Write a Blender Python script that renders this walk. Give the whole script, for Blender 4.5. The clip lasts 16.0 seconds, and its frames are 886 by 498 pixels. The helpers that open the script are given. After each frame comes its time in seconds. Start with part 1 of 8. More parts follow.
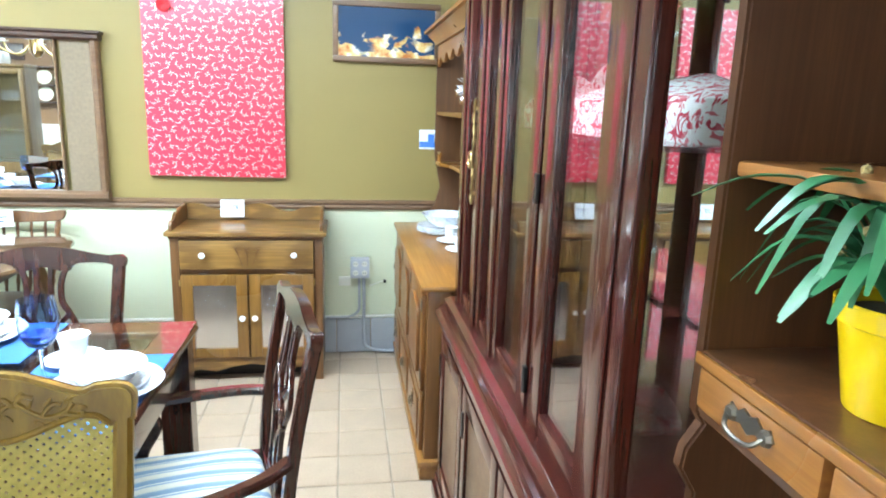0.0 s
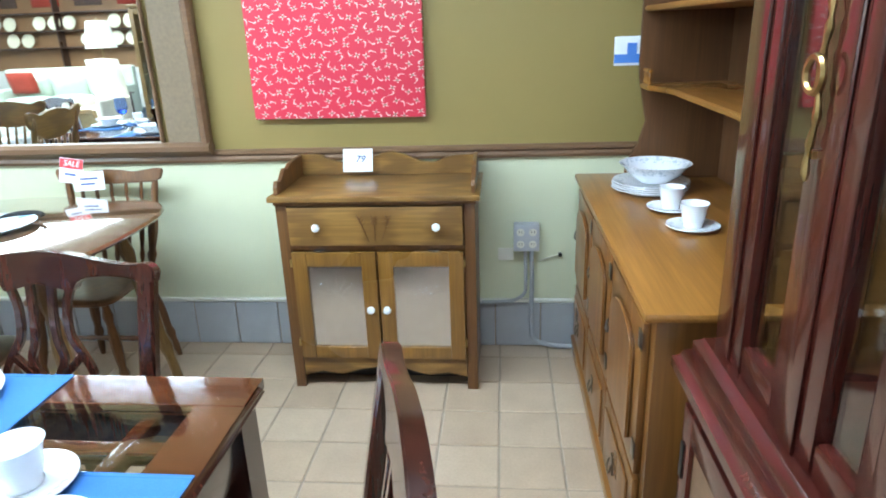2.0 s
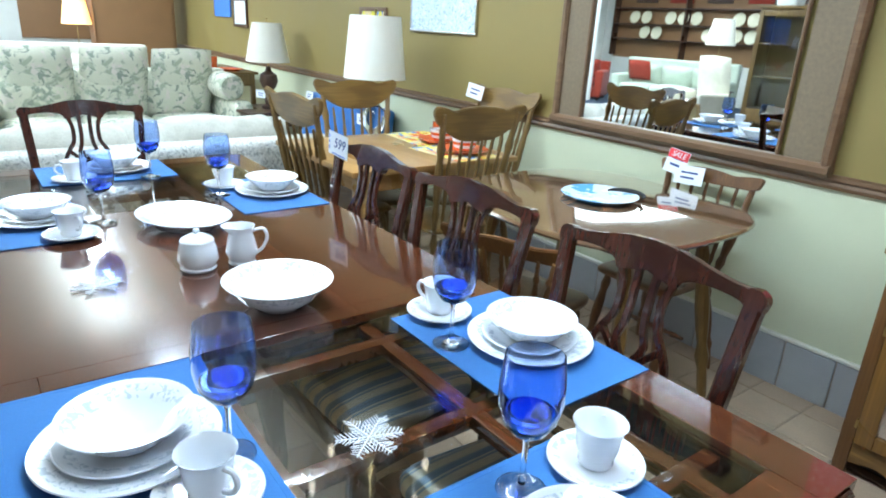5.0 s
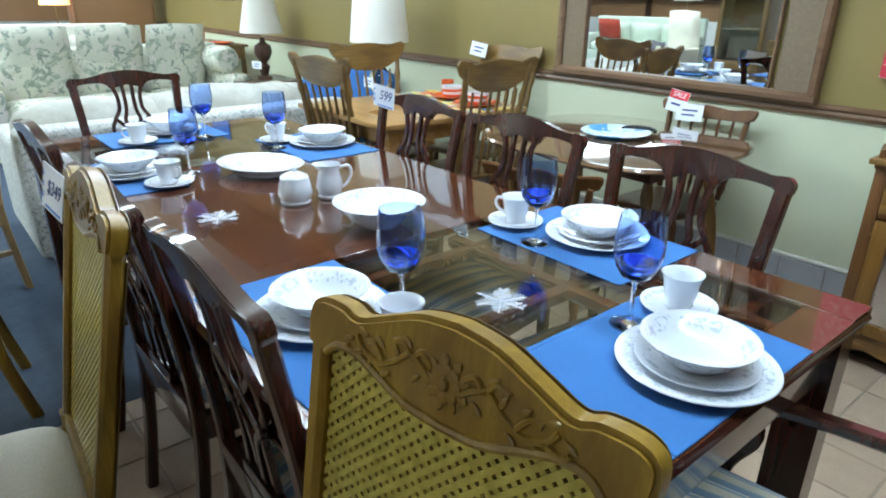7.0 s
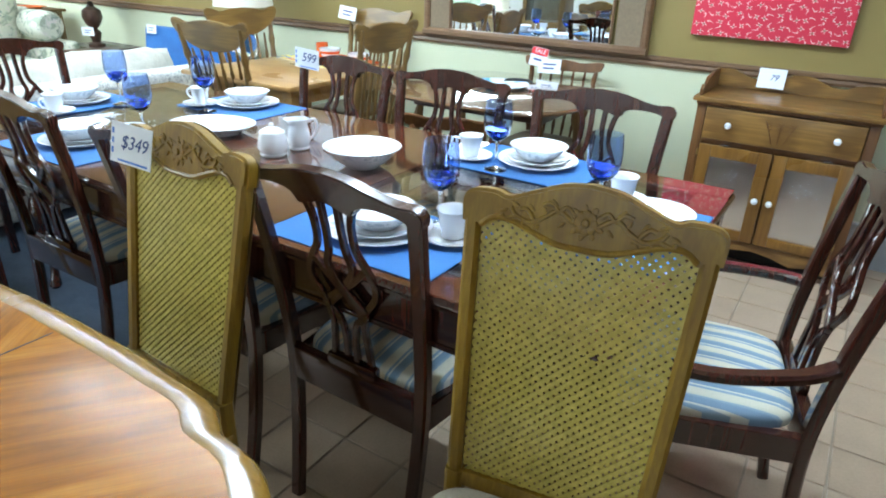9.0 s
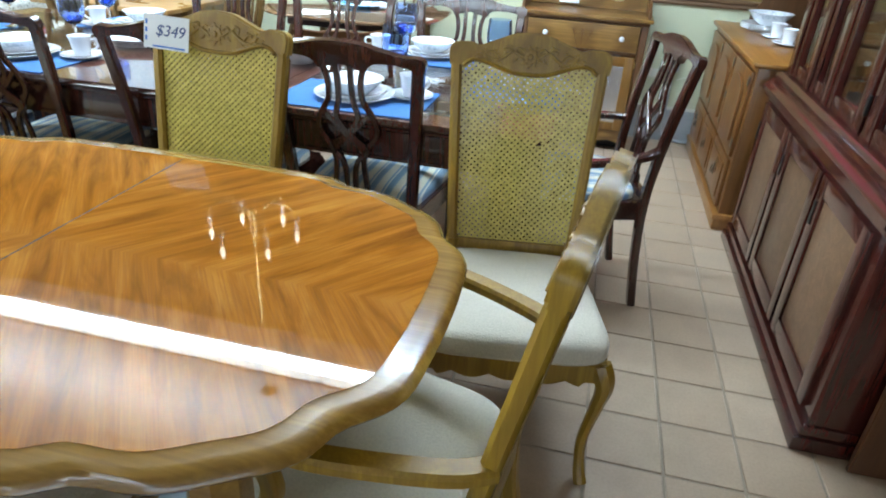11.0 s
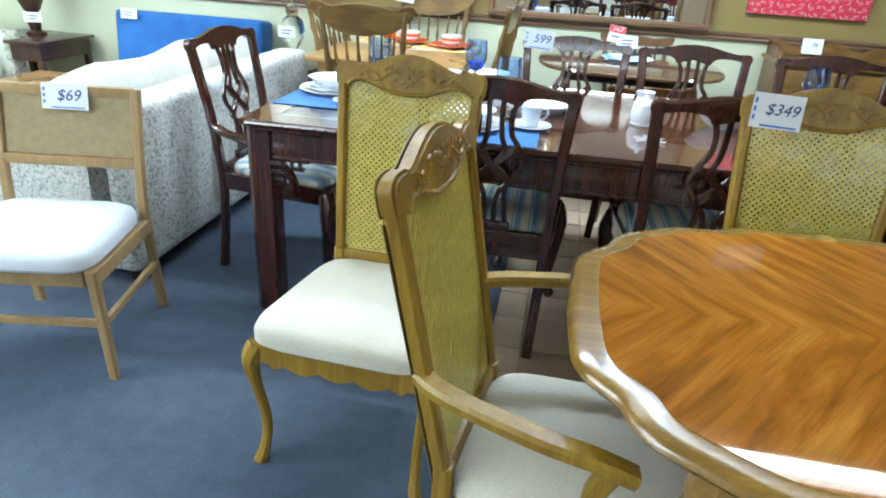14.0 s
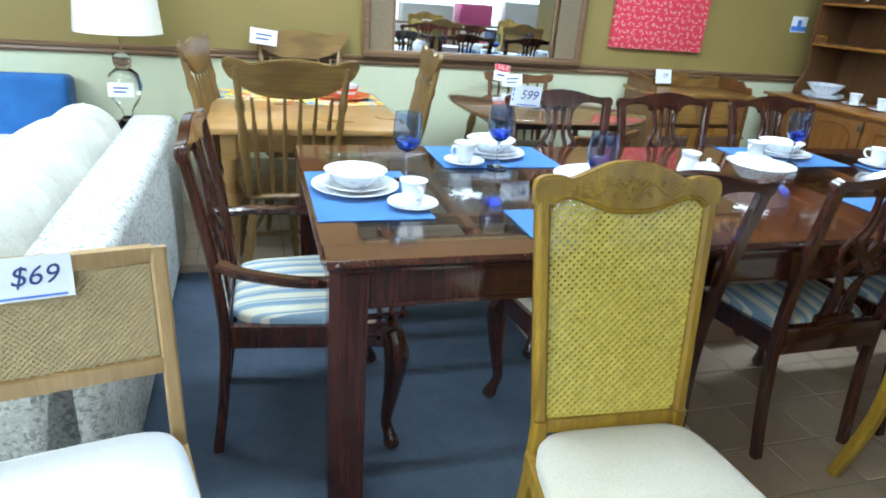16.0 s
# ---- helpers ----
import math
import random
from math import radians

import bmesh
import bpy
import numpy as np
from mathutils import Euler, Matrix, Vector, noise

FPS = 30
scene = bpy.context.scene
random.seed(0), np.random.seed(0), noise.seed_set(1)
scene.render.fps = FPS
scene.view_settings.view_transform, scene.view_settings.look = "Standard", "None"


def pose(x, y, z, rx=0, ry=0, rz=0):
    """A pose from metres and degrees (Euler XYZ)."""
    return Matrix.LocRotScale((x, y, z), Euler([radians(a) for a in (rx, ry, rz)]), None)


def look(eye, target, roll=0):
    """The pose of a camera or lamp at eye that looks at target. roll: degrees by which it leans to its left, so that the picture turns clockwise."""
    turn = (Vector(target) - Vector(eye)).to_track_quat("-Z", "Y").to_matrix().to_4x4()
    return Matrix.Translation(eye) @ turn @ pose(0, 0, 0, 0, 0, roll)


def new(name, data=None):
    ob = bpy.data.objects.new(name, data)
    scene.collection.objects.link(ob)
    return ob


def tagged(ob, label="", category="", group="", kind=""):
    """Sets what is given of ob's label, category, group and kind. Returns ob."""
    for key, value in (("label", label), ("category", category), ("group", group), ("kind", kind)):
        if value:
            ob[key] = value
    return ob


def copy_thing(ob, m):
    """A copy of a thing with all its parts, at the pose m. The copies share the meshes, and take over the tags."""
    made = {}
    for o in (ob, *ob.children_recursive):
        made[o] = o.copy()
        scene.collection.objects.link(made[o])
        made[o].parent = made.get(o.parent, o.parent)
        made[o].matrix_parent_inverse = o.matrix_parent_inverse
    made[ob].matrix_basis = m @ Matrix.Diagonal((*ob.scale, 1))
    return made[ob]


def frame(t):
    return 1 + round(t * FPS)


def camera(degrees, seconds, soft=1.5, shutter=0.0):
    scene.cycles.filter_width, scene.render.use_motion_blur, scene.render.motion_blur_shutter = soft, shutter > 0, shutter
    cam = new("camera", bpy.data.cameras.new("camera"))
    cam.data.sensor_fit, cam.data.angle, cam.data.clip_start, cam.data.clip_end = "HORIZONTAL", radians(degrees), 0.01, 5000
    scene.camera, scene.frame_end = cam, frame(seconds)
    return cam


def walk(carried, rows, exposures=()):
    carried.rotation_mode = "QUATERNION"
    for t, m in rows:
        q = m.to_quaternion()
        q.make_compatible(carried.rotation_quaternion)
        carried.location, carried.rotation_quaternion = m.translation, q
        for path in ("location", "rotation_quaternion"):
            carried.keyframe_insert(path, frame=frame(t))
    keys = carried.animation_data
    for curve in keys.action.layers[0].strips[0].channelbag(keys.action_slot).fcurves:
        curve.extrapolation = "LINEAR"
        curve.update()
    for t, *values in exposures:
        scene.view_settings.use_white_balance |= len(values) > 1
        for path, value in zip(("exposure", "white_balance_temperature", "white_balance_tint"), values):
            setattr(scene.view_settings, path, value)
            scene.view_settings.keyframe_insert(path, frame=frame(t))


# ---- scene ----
cam = camera(69.5, 16.0, 1.9)
PATH = [
    (0, (0.729, 0.672, 1.478), (1.033, 2.6, 1.042), 1.9),
    (0.5, (0.714, 0.881, 1.462), (0.911, 2.839, 1.107), -1.3),
    (1, (0.754, 1.171, 1.406), (0.845, 3.107, 0.91), -1.2),
    (1.5, (0.776, 1.452, 1.399), (0.708, 3.355, 0.791), -0.5),
    (2, (0.716, 1.707, 1.394), (0.529, 3.589, 0.743), -2.1),
    (2.5, (0.671, 1.881, 1.401), (0.375, 3.741, 0.728), 0.5),
    (3, (0.628, 1.936, 1.41), (0.046, 3.75, 0.801), 2.4),
    (3.5, (0.594, 1.932, 1.412), (-0.308, 3.611, 0.808), 1.9),
    (4, (0.558, 1.909, 1.41), (-0.612, 3.406, 0.786), 2.0),
    (4.5, (0.519, 1.865, 1.396), (-0.885, 3.141, 0.763), 3.2),
    (4.7, (0.507, 1.812, 1.399), (-0.988, 2.968, 0.744), 3.6),
    (6.8, (0.546, 1.365, 1.358), (-0.922, 2.530, 0.658), 0.4),
    (7, (0.581, 1.323, 1.352), (-0.839, 2.519, 0.609), 0.8),
    (7.5, (0.613, 1.228, 1.351), (-0.683, 2.491, 0.5), 1.3),
    (8, (0.532, 1.064, 1.365), (-0.717, 2.363, 0.498), 1.6),
    (8.5, (0.479, 0.87, 1.373), (-0.704, 2.261, 0.557), -0.7),
    (9, (0.492, 0.711, 1.382), (-0.478, 2.252, 0.553), 1.9),
    (9.5, (0.506, 0.495, 1.342), (-0.304, 2.101, 0.469), 2.8),
    (9.7, (0.495, 0.411, 1.368), (-0.251, 2.027, 0.455), 3.1),
    (11.8, (0.01, -0.426, 1.318), (-0.262, 1.315, 0.374), 3.2),
    (12, (-0.114, -0.471, 1.328), (-0.428, 1.259, 0.375), 2.0),
    (12.5, (-0.394, -0.473, 1.319), (-0.785, 1.257, 0.395), 4.3),
    (13, (-0.71, -0.428, 1.346), (-1.08, 1.333, 0.473), 4.9),
    (13.5, (-1.069, -0.413, 1.334), (-1.447, 1.377, 0.527), 0.7),
    (14, (-1.425, -0.341, 1.323), (-1.725, 1.445, 0.474), 3.5),
    (14.5, (-1.739, -0.196, 1.343), (-1.939, 1.631, 0.553), 3.3),
    (15, (-2.062, -0.059, 1.317), (-1.977, 1.802, 0.589), 0.1),
    (15.5, (-2.39, 0.102, 1.338), (-2.041, 1.903, 0.544), 3.6),
    (16, (-2.65, 0.309, 1.366), (-2.097, 2.074, 0.604), 4.5),
]
walk(cam, [(t, look(eye, target, roll)) for t, eye, target, roll in PATH], [(0, 1.37), (1.0, 1.04), (2.0, 0.76), (2.5, 0.62), (4.5, 0.2), (7, -0.05), (8.5, 0.27), (9.5, 0.41), (12.0, 0.62), (13.0, 0.57), (14.5, 0.29), (15.5, 0.26), (16, 0.29)])

import functools

# ---- world, lights ----
world = bpy.data.worlds.new("world")
scene.world = world
world.use_nodes = True
wn = world.node_tree
sky = wn.nodes.new("ShaderNodeTexSky")
sky.sky_type, sky.sun_disc, sky.sun_elevation, sky.sun_rotation = "NISHITA", False, radians(40), radians(200)
wn.nodes["Background"].inputs[1].default_value = 0.12
wn.links.new(sky.outputs[0], wn.nodes["Background"].inputs[0])

CEIL, TUBE_Z = 3.15, 2.75
RUNS = ((-1.47, 2.66, 5.28), (-8.0, 2.66, 4.22), (-2.0, -4.6, 4.22), (-8.0, -4.6, 4.22))
UNIT = 1.055
TUBE_W = 21.0


def strip_lamp(x, y, length, watts):
    data = bpy.data.lights.new("tube_light", "AREA")
    data.shape, data.size, data.size_y, data.energy, data.color = "RECTANGLE", length, 0.11, watts, (0.68, 0.91, 1.15)
    ob = new("tube_light", data)
    ob.matrix_world = pose(x, y, TUBE_Z - 0.105)
    up = new("tube_uplight", data.copy())
    up.data.energy = watts
    up.matrix_world = pose(x, y, TUBE_Z + 0.004, 180)
    return ob


for x, y, length in RUNS:
    strip_lamp(x, y, length, TUBE_W * length * (1.0 if y > 0 else 0.5))
panel = bpy.data.lights.new("panel_light", "AREA")
panel.shape, panel.size, panel.size_y, panel.energy, panel.color = "RECTANGLE", 4.2, 4.2, 120, (0.68, 0.91, 1.15)
new("panel_light", panel).matrix_world = pose(-6.6, -1.2, CEIL - 0.035)
shop_day = bpy.data.lights.new("shop_window_light", "AREA")
shop_day.shape, shop_day.size, shop_day.size_y, shop_day.energy, shop_day.color = "RECTANGLE", 4.4, 2.0, 55, (0.68, 0.91, 1.15)
new("shop_window_light", shop_day).matrix_world = look((2.0, -6.4, 1.5), (1.2, 0, 1.1))


# ---- node material helpers ----
def base_mat(name, color=(0.5, 0.5, 0.5), rough=0.5, metal=0.0, coat=0.0, coat_rough=0.08, spec=0.5):
    m = bpy.data.materials.new(name)
    m.use_nodes = True
    b = m.node_tree.nodes["Principled BSDF"]
    b.inputs["Base Color"].default_value = (*color, 1)
    b.inputs["Roughness"].default_value = rough
    b.inputs["Metallic"].default_value = metal
    b.inputs["Coat Weight"].default_value = coat
    b.inputs["Coat Roughness"].default_value = coat_rough
    b.inputs["Specular IOR Level"].default_value = spec
    return m, m.node_tree, b


def node(nt, kind, links=(), **values):
    n = nt.nodes.new(kind)
    for k, v in values.items():
        n.inputs[k.replace("_", " ")].default_value = v
    for socket, source in links:
        nt.links.new(source, n.inputs[socket])
    return n


def coords(nt, scale=(1, 1, 1), turn=(0, 0, 0), kind="Object"):
    c = nt.nodes.new("ShaderNodeTexCoord")
    return node(nt, "ShaderNodeMapping", [("Vector", c.outputs[kind])], Scale=scale, Rotation=[radians(a) for a in turn]).outputs[0]


def noise_tex(nt, vec, scale, detail=3.0, rough=0.55, distort=0.0):
    return node(nt, "ShaderNodeTexNoise", [("Vector", vec)], Scale=scale, Detail=detail, Roughness=rough, Distortion=distort).outputs[0]


def ramp(nt, fac, *stops):
    r = nt.nodes.new("ShaderNodeValToRGB")
    while len(r.color_ramp.elements) < len(stops):
        r.color_ramp.elements.new(0.5)
    for e, (at, color) in zip(r.color_ramp.elements, stops):
        e.position = at
        e.color = (*color, 1) if len(color) == 3 else color
    nt.links.new(fac, r.inputs[0])
    return r.outputs[0]


def mix(nt, fac, a, b, how="MIX"):
    m = nt.nodes.new("ShaderNodeMix")
    m.data_type, m.blend_type = "RGBA", how
    for socket, v in ((m.inputs[0], fac), (m.inputs[6], a), (m.inputs[7], b)):
        if isinstance(v, (int, float)):
            socket.default_value = v
        elif isinstance(v, tuple):
            socket.default_value = (*v, 1)
        else:
            nt.links.new(v, socket)
    return m.outputs[2]


def bump(nt, b, height, strength=0.2, dist=0.002):
    n = node(nt, "ShaderNodeBump", [("Height", height)], Strength=strength, Distance=dist)
    nt.links.new(n.outputs[0], b.inputs["Normal"])


def math_node(nt, op, a, b=None, c=None):
    m = nt.nodes.new("ShaderNodeMath")
    m.operation = op
    for i, v in enumerate((a, b, c)):
        if v is None:
            continue
        if isinstance(v, (int, float)):
            m.inputs[i].default_value = v
        else:
            nt.links.new(v, m.inputs[i])
    return m.outputs[0]


def wood(name, light, dark, grain="z", rough=0.32, coat=0.25, fine=1.0, contrast=1.0, rings=0.0):
    """Wood with long grain along one axis, darker streaks, broad mottling and uneven gloss."""
    m, nt, b = base_mat(name, light, rough, coat=coat, coat_rough=0.12)
    s = [9.0, 9.0, 9.0]
    s["xyz".index(grain)] = 0.7
    v = coords(nt, s)
    a = noise_tex(nt, v, 2.2, 5, 0.6, 1.2)
    streak = [160.0 * fine] * 3
    streak["xyz".index(grain)] = 3.0
    f = noise_tex(nt, coords(nt, streak), 1.0, 2)
    broad = noise_tex(nt, coords(nt), 2.6, 2)
    d = 0.5 - 0.22 * contrast
    col = ramp(nt, a, (max(0.05, d - 0.05), dark), (0.5, tuple((p + q) / 2 for p, q in zip(light, dark))), (min(0.95, 1 - d), light))
    if rings:
        w = node(nt, "ShaderNodeTexWave", [("Vector", v)], Scale=rings, Distortion=6.0, Detail=3.0)
        col = mix(nt, 0.45, col, ramp(nt, w.outputs[1], (0.2, dark), (0.75, light)))
    col = mix(nt, ramp(nt, f, (0.3, (0.55,) * 3), (0.62, (0, 0, 0))), col, dark)
    col = mix(nt, 0.35, col, ramp(nt, broad, (0.3, (0.55,) * 3), (0.7, (1, 1, 1))), "MULTIPLY")
    nt.links.new(col, b.inputs["Base Color"])
    nt.links.new(ramp(nt, broad, (0.3, (rough * 0.75,) * 3), (0.7, (min(1, rough * 1.3),) * 3)), b.inputs["Roughness"])
    bump(nt, b, f, 0.06, 0.001)
    return m


def cloth(name, color, other=None, weave=420.0, rough=0.9, mottle=4.0, depth=0.35):
    """Woven cloth: fine weave relief, two-scale tone."""
    m, nt, b = base_mat(name, color, rough, spec=0.2)
    v = coords(nt)
    big = noise_tex(nt, v, mottle, 4)
    small = noise_tex(nt, v, weave, 2)
    other = other or tuple(c * 0.8 for c in color)
    col = mix(nt, ramp(nt, big, (0.35, (0, 0, 0)), (0.65, (1, 1, 1))), color, other)
    col = mix(nt, 0.3, col, ramp(nt, small, (0.3, (0.6,) * 3), (0.65, (1, 1, 1))), "MULTIPLY")
    nt.links.new(col, b.inputs["Base Color"])
    b.inputs["Sheen Weight"].default_value = 0.15
    bump(nt, b, small, depth, 0.002)
    return m


def paint(name, color, rough=0.6, spots=3.0, amount=0.12, relief=0.08, grain=180.0):
    m, nt, b = base_mat(name, color, rough)
    v = coords(nt)
    big = noise_tex(nt, v, spots, 4)
    g = noise_tex(nt, v, grain, 2)
    lo = tuple(c * (1 - amount) for c in color)
    col = mix(nt, ramp(nt, big, (0.3, (0, 0, 0)), (0.7, (1, 1, 1))), lo, color)
    nt.links.new(col, b.inputs["Base Color"])
    nt.links.new(ramp(nt, big, (0.3, (rough * 0.85,) * 3), (0.7, (min(1, rough * 1.15),) * 3)), b.inputs["Roughness"])
    bump(nt, b, g, relief, 0.001)
    return m


# ---- materials ----
MAHOG = wood("mahogany", (0.088, 0.024, 0.014), (0.024, 0.007, 0.005), "z", 0.2, 0.6)
MAHOG_X = wood("mahogany_top", (0.150, 0.042, 0.014), (0.048, 0.013, 0.006), "x", 0.16, 0.6, rings=0.0)
CHERRY = wood("cherry_cabinet", (0.092, 0.016, 0.010), (0.032, 0.0065, 0.005), "z", 0.2, 0.35)
OAK = wood("golden_oak", (0.36, 0.190, 0.050), (0.12, 0.055, 0.014), "x", 0.34, 0.2, contrast=1.6, rings=1.6)
OAK_Z = wood("golden_oak_upright", (0.33, 0.160, 0.032), (0.14, 0.060, 0.012), "z", 0.30, 0.3, contrast=1.4)
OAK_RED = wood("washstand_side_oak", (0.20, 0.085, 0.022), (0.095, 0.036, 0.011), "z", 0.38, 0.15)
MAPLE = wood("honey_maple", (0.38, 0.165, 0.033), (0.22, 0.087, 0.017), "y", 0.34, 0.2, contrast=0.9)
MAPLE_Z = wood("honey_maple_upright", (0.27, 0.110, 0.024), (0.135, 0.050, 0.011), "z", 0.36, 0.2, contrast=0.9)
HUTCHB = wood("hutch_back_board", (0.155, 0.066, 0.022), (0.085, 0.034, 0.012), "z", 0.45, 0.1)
ANTIQ = wood("antique_pecan", (0.40, 0.238, 0.022), (0.22, 0.115, 0.009), "z", 0.42, 0.06, contrast=0.7)
# darker copy of the pecan, with the shade of the chair backs in its colour
ANTIQ_SHADE = wood("antique_pecan_shaded", (0.21, 0.126, 0.040), (0.115, 0.066, 0.020), "z", 0.42, 0.2)
PALEOAK = wood("pale_oak", (0.50, 0.325, 0.150), (0.34, 0.205, 0.085), "z", 0.45, 0.1)
OAKBR = wood("brown_oak", (0.27, 0.153, 0.040), (0.12, 0.063, 0.018), "z", 0.4, 0.2, contrast=1.2)
OAKBR_X = wood("brown_oak_board", (0.30, 0.172, 0.044), (0.13, 0.069, 0.019), "x", 0.36, 0.25, contrast=1.3, rings=1.4)
PINE = wood("pine_table", (0.52, 0.300, 0.105), (0.34, 0.165, 0.050), "x", 0.3, 0.35, contrast=1.0, rings=0.8)
DARKT = wood("dark_round_table", (0.26, 0.145, 0.070), (0.12, 0.060, 0.030), "x", 0.09, 1.0)
WALNUT = wood("dark_walnut", (0.10, 0.042, 0.022), (0.035, 0.015, 0.009), "z", 0.35, 0.25)
RAILW = wood("rail_wood", (0.24, 0.135, 0.070), (0.13, 0.066, 0.033), "x", 0.42, 0.15)
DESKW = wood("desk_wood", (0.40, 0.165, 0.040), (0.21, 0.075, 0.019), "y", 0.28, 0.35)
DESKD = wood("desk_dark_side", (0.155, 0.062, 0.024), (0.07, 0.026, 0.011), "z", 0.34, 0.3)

for glossy, weight, blur in ((MAHOG_X, 0.9, 0.03), (MAHOG, 0.6, 0.06), (CHERRY, 0.45, 0.05), (DARKT, 1.0, 0.04)):
    glossy.node_tree.nodes["Principled BSDF"].inputs["Coat Weight"].default_value = weight
    glossy.node_tree.nodes["Principled BSDF"].inputs["Coat Roughness"].default_value = blur


def veneer():
    """Book-matched veneer: the grain slants out from the centre lines of each quarter."""
    m, nt, b = base_mat("matched_veneer", (0.5, 0.22, 0.06), 0.5, coat=1.0, coat_rough=0.025, spec=0.0)
    b.inputs["Coat IOR"].default_value = 1.52
    c = nt.nodes.new("ShaderNodeTexCoord")
    sep = node(nt, "ShaderNodeSeparateXYZ", [(0, c.outputs["Object"])])
    ax, ay = math_node(nt, "ABSOLUTE", sep.outputs[0]), math_node(nt, "ABSOLUTE", sep.outputs[1])
    u = math_node(nt, "ADD", math_node(nt, "MULTIPLY", ax, 0.6), math_node(nt, "MULTIPLY", ay, 0.8))
    w = math_node(nt, "SUBTRACT", math_node(nt, "MULTIPLY", ax, 0.8), math_node(nt, "MULTIPLY", ay, 0.6))
    comb = node(nt, "ShaderNodeCombineXYZ", [(0, math_node(nt, "MULTIPLY", u, 2.0)), (1, math_node(nt, "MULTIPLY", w, 16.0))])
    a = noise_tex(nt, comb.outputs[0], 1.3, 5, 0.6, 0.7)
    comb2 = node(nt, "ShaderNodeCombineXYZ", [(0, math_node(nt, "MULTIPLY", u, 5.0)), (1, math_node(nt, "MULTIPLY", w, 260.0))])
    f = noise_tex(nt, comb2.outputs[0], 1.0, 2)
    col = ramp(nt, a, (0.28, (0.15, 0.045, 0.006)), (0.48, (0.34, 0.118, 0.013)), (0.7, (0.49, 0.200, 0.030)))
    col = mix(nt, ramp(nt, f, (0.3, (0.4,) * 3), (0.6, (0, 0, 0))), col, (0.2, 0.07, 0.02))
    nt.links.new(col, b.inputs["Base Color"])
    return m


VENEER = veneer()
EDGE = wood("table_edge_pecan", (0.36, 0.200, 0.036), (0.19, 0.090, 0.016), "x", 0.22, 0.5)
WALL_UP = paint("olive_gold_wall_paint", (0.262, 0.192, 0.062), 0.5, 1.6, 0.1, 0.05)
WALL_LO = paint("pale_green_wall_paint", (0.60, 0.625, 0.44), 0.5, 1.8, 0.08, 0.05)
WALL_W = paint("white_wall_paint", (0.66, 0.66, 0.62), 0.6)
WALL_B = paint("brown_panel_wall", (0.24, 0.12, 0.05), 0.5)
CEILM = paint("ceiling_tile_paint", (0.70, 0.62, 0.50), 0.8, 9.0, 0.12, 0.4, 60)
SOFFITM = paint("soffit_paint", (0.15, 0.10, 0.04), 0.6)
BASETILE = paint("grey_base_tile", (0.37, 0.385, 0.40), 0.3, 5.0, 0.16, 0.03)
GROUT = paint("tile_grout", (0.36, 0.285, 0.215), 0.9, 8, 0.25, 0.4, 300)
PORC = base_mat("white_porcelain", (0.80, 0.83, 0.87), 0.12, coat=0.6, coat_rough=0.04)[0]
PLASTIC = base_mat("cream_plastic", (0.66, 0.66, 0.58), 0.35)[0]
GREYPL = base_mat("grey_conduit", (0.36, 0.38, 0.40), 0.4)[0]
GREYBOX = base_mat("grey_outlet_box", (0.46, 0.49, 0.53), 0.35, metal=0.2)[0]
BLACK = base_mat("black_recess", (0.012, 0.011, 0.011), 0.7)[0]
BRASS = base_mat("aged_brass", (0.42, 0.30, 0.13), 0.33, metal=1.0)[0]
PEWTER = base_mat("antique_pewter", (0.20, 0.18, 0.15), 0.38, metal=1.0)[0]
IRON = base_mat("black_iron", (0.03, 0.03, 0.03), 0.4, metal=0.8)[0]
STEEL = base_mat("bright_metal", (0.65, 0.66, 0.68), 0.25, metal=1.0)[0]
PAPER = paint("tag_card", (0.80, 0.83, 0.87), 0.7, 20, 0.05, 0.03)
INK = base_mat("blue_black_ink", (0.025, 0.06, 0.22), 0.6)[0]
INK_B = base_mat("blue_print", (0.06, 0.20, 0.60), 0.6)[0]
RED_TAG = base_mat("red_sale_card", (0.72, 0.03, 0.04), 0.55)[0]
MIRROR = base_mat("silver_mirror", (0.86, 0.89, 0.89), 0.015, metal=1.0)[0]
SHADE = cloth("linen_lamp_shade", (0.82, 0.79, 0.70), (0.78, 0.74, 0.64), 300, 0.85, 6, 0.15)
LIT = base_mat("lit_lamp_shade", (0.9, 0.7, 0.35), 0.8)[0]
LIT.node_tree.nodes["Principled BSDF"].inputs["Emission Color"].default_value = (1.0, 0.62, 0.22, 1)
LIT.node_tree.nodes["Principled BSDF"].inputs["Emission Strength"].default_value = 1.6
TUBE = base_mat("fluorescent_diffuser", (0.9, 0.9, 0.9), 0.5)[0]
TUBE.node_tree.nodes["Principled BSDF"].inputs["Emission Color"].default_value = (0.80, 0.96, 1.0, 1)
TUBE.node_tree.nodes["Principled BSDF"].inputs["Emission Strength"].default_value = 8.0
FIXT = base_mat("white_fixture_metal", (0.75, 0.75, 0.73), 0.4)[0]
BULB = base_mat("candle_bulb", (0.9, 0.85, 0.7), 0.3)[0]
BULB.node_tree.nodes["Principled BSDF"].inputs["Emission Color"].default_value = (1.0, 0.86, 0.66, 1)
BULB.node_tree.nodes["Principled BSDF"].inputs["Emission Strength"].default_value = 5.0

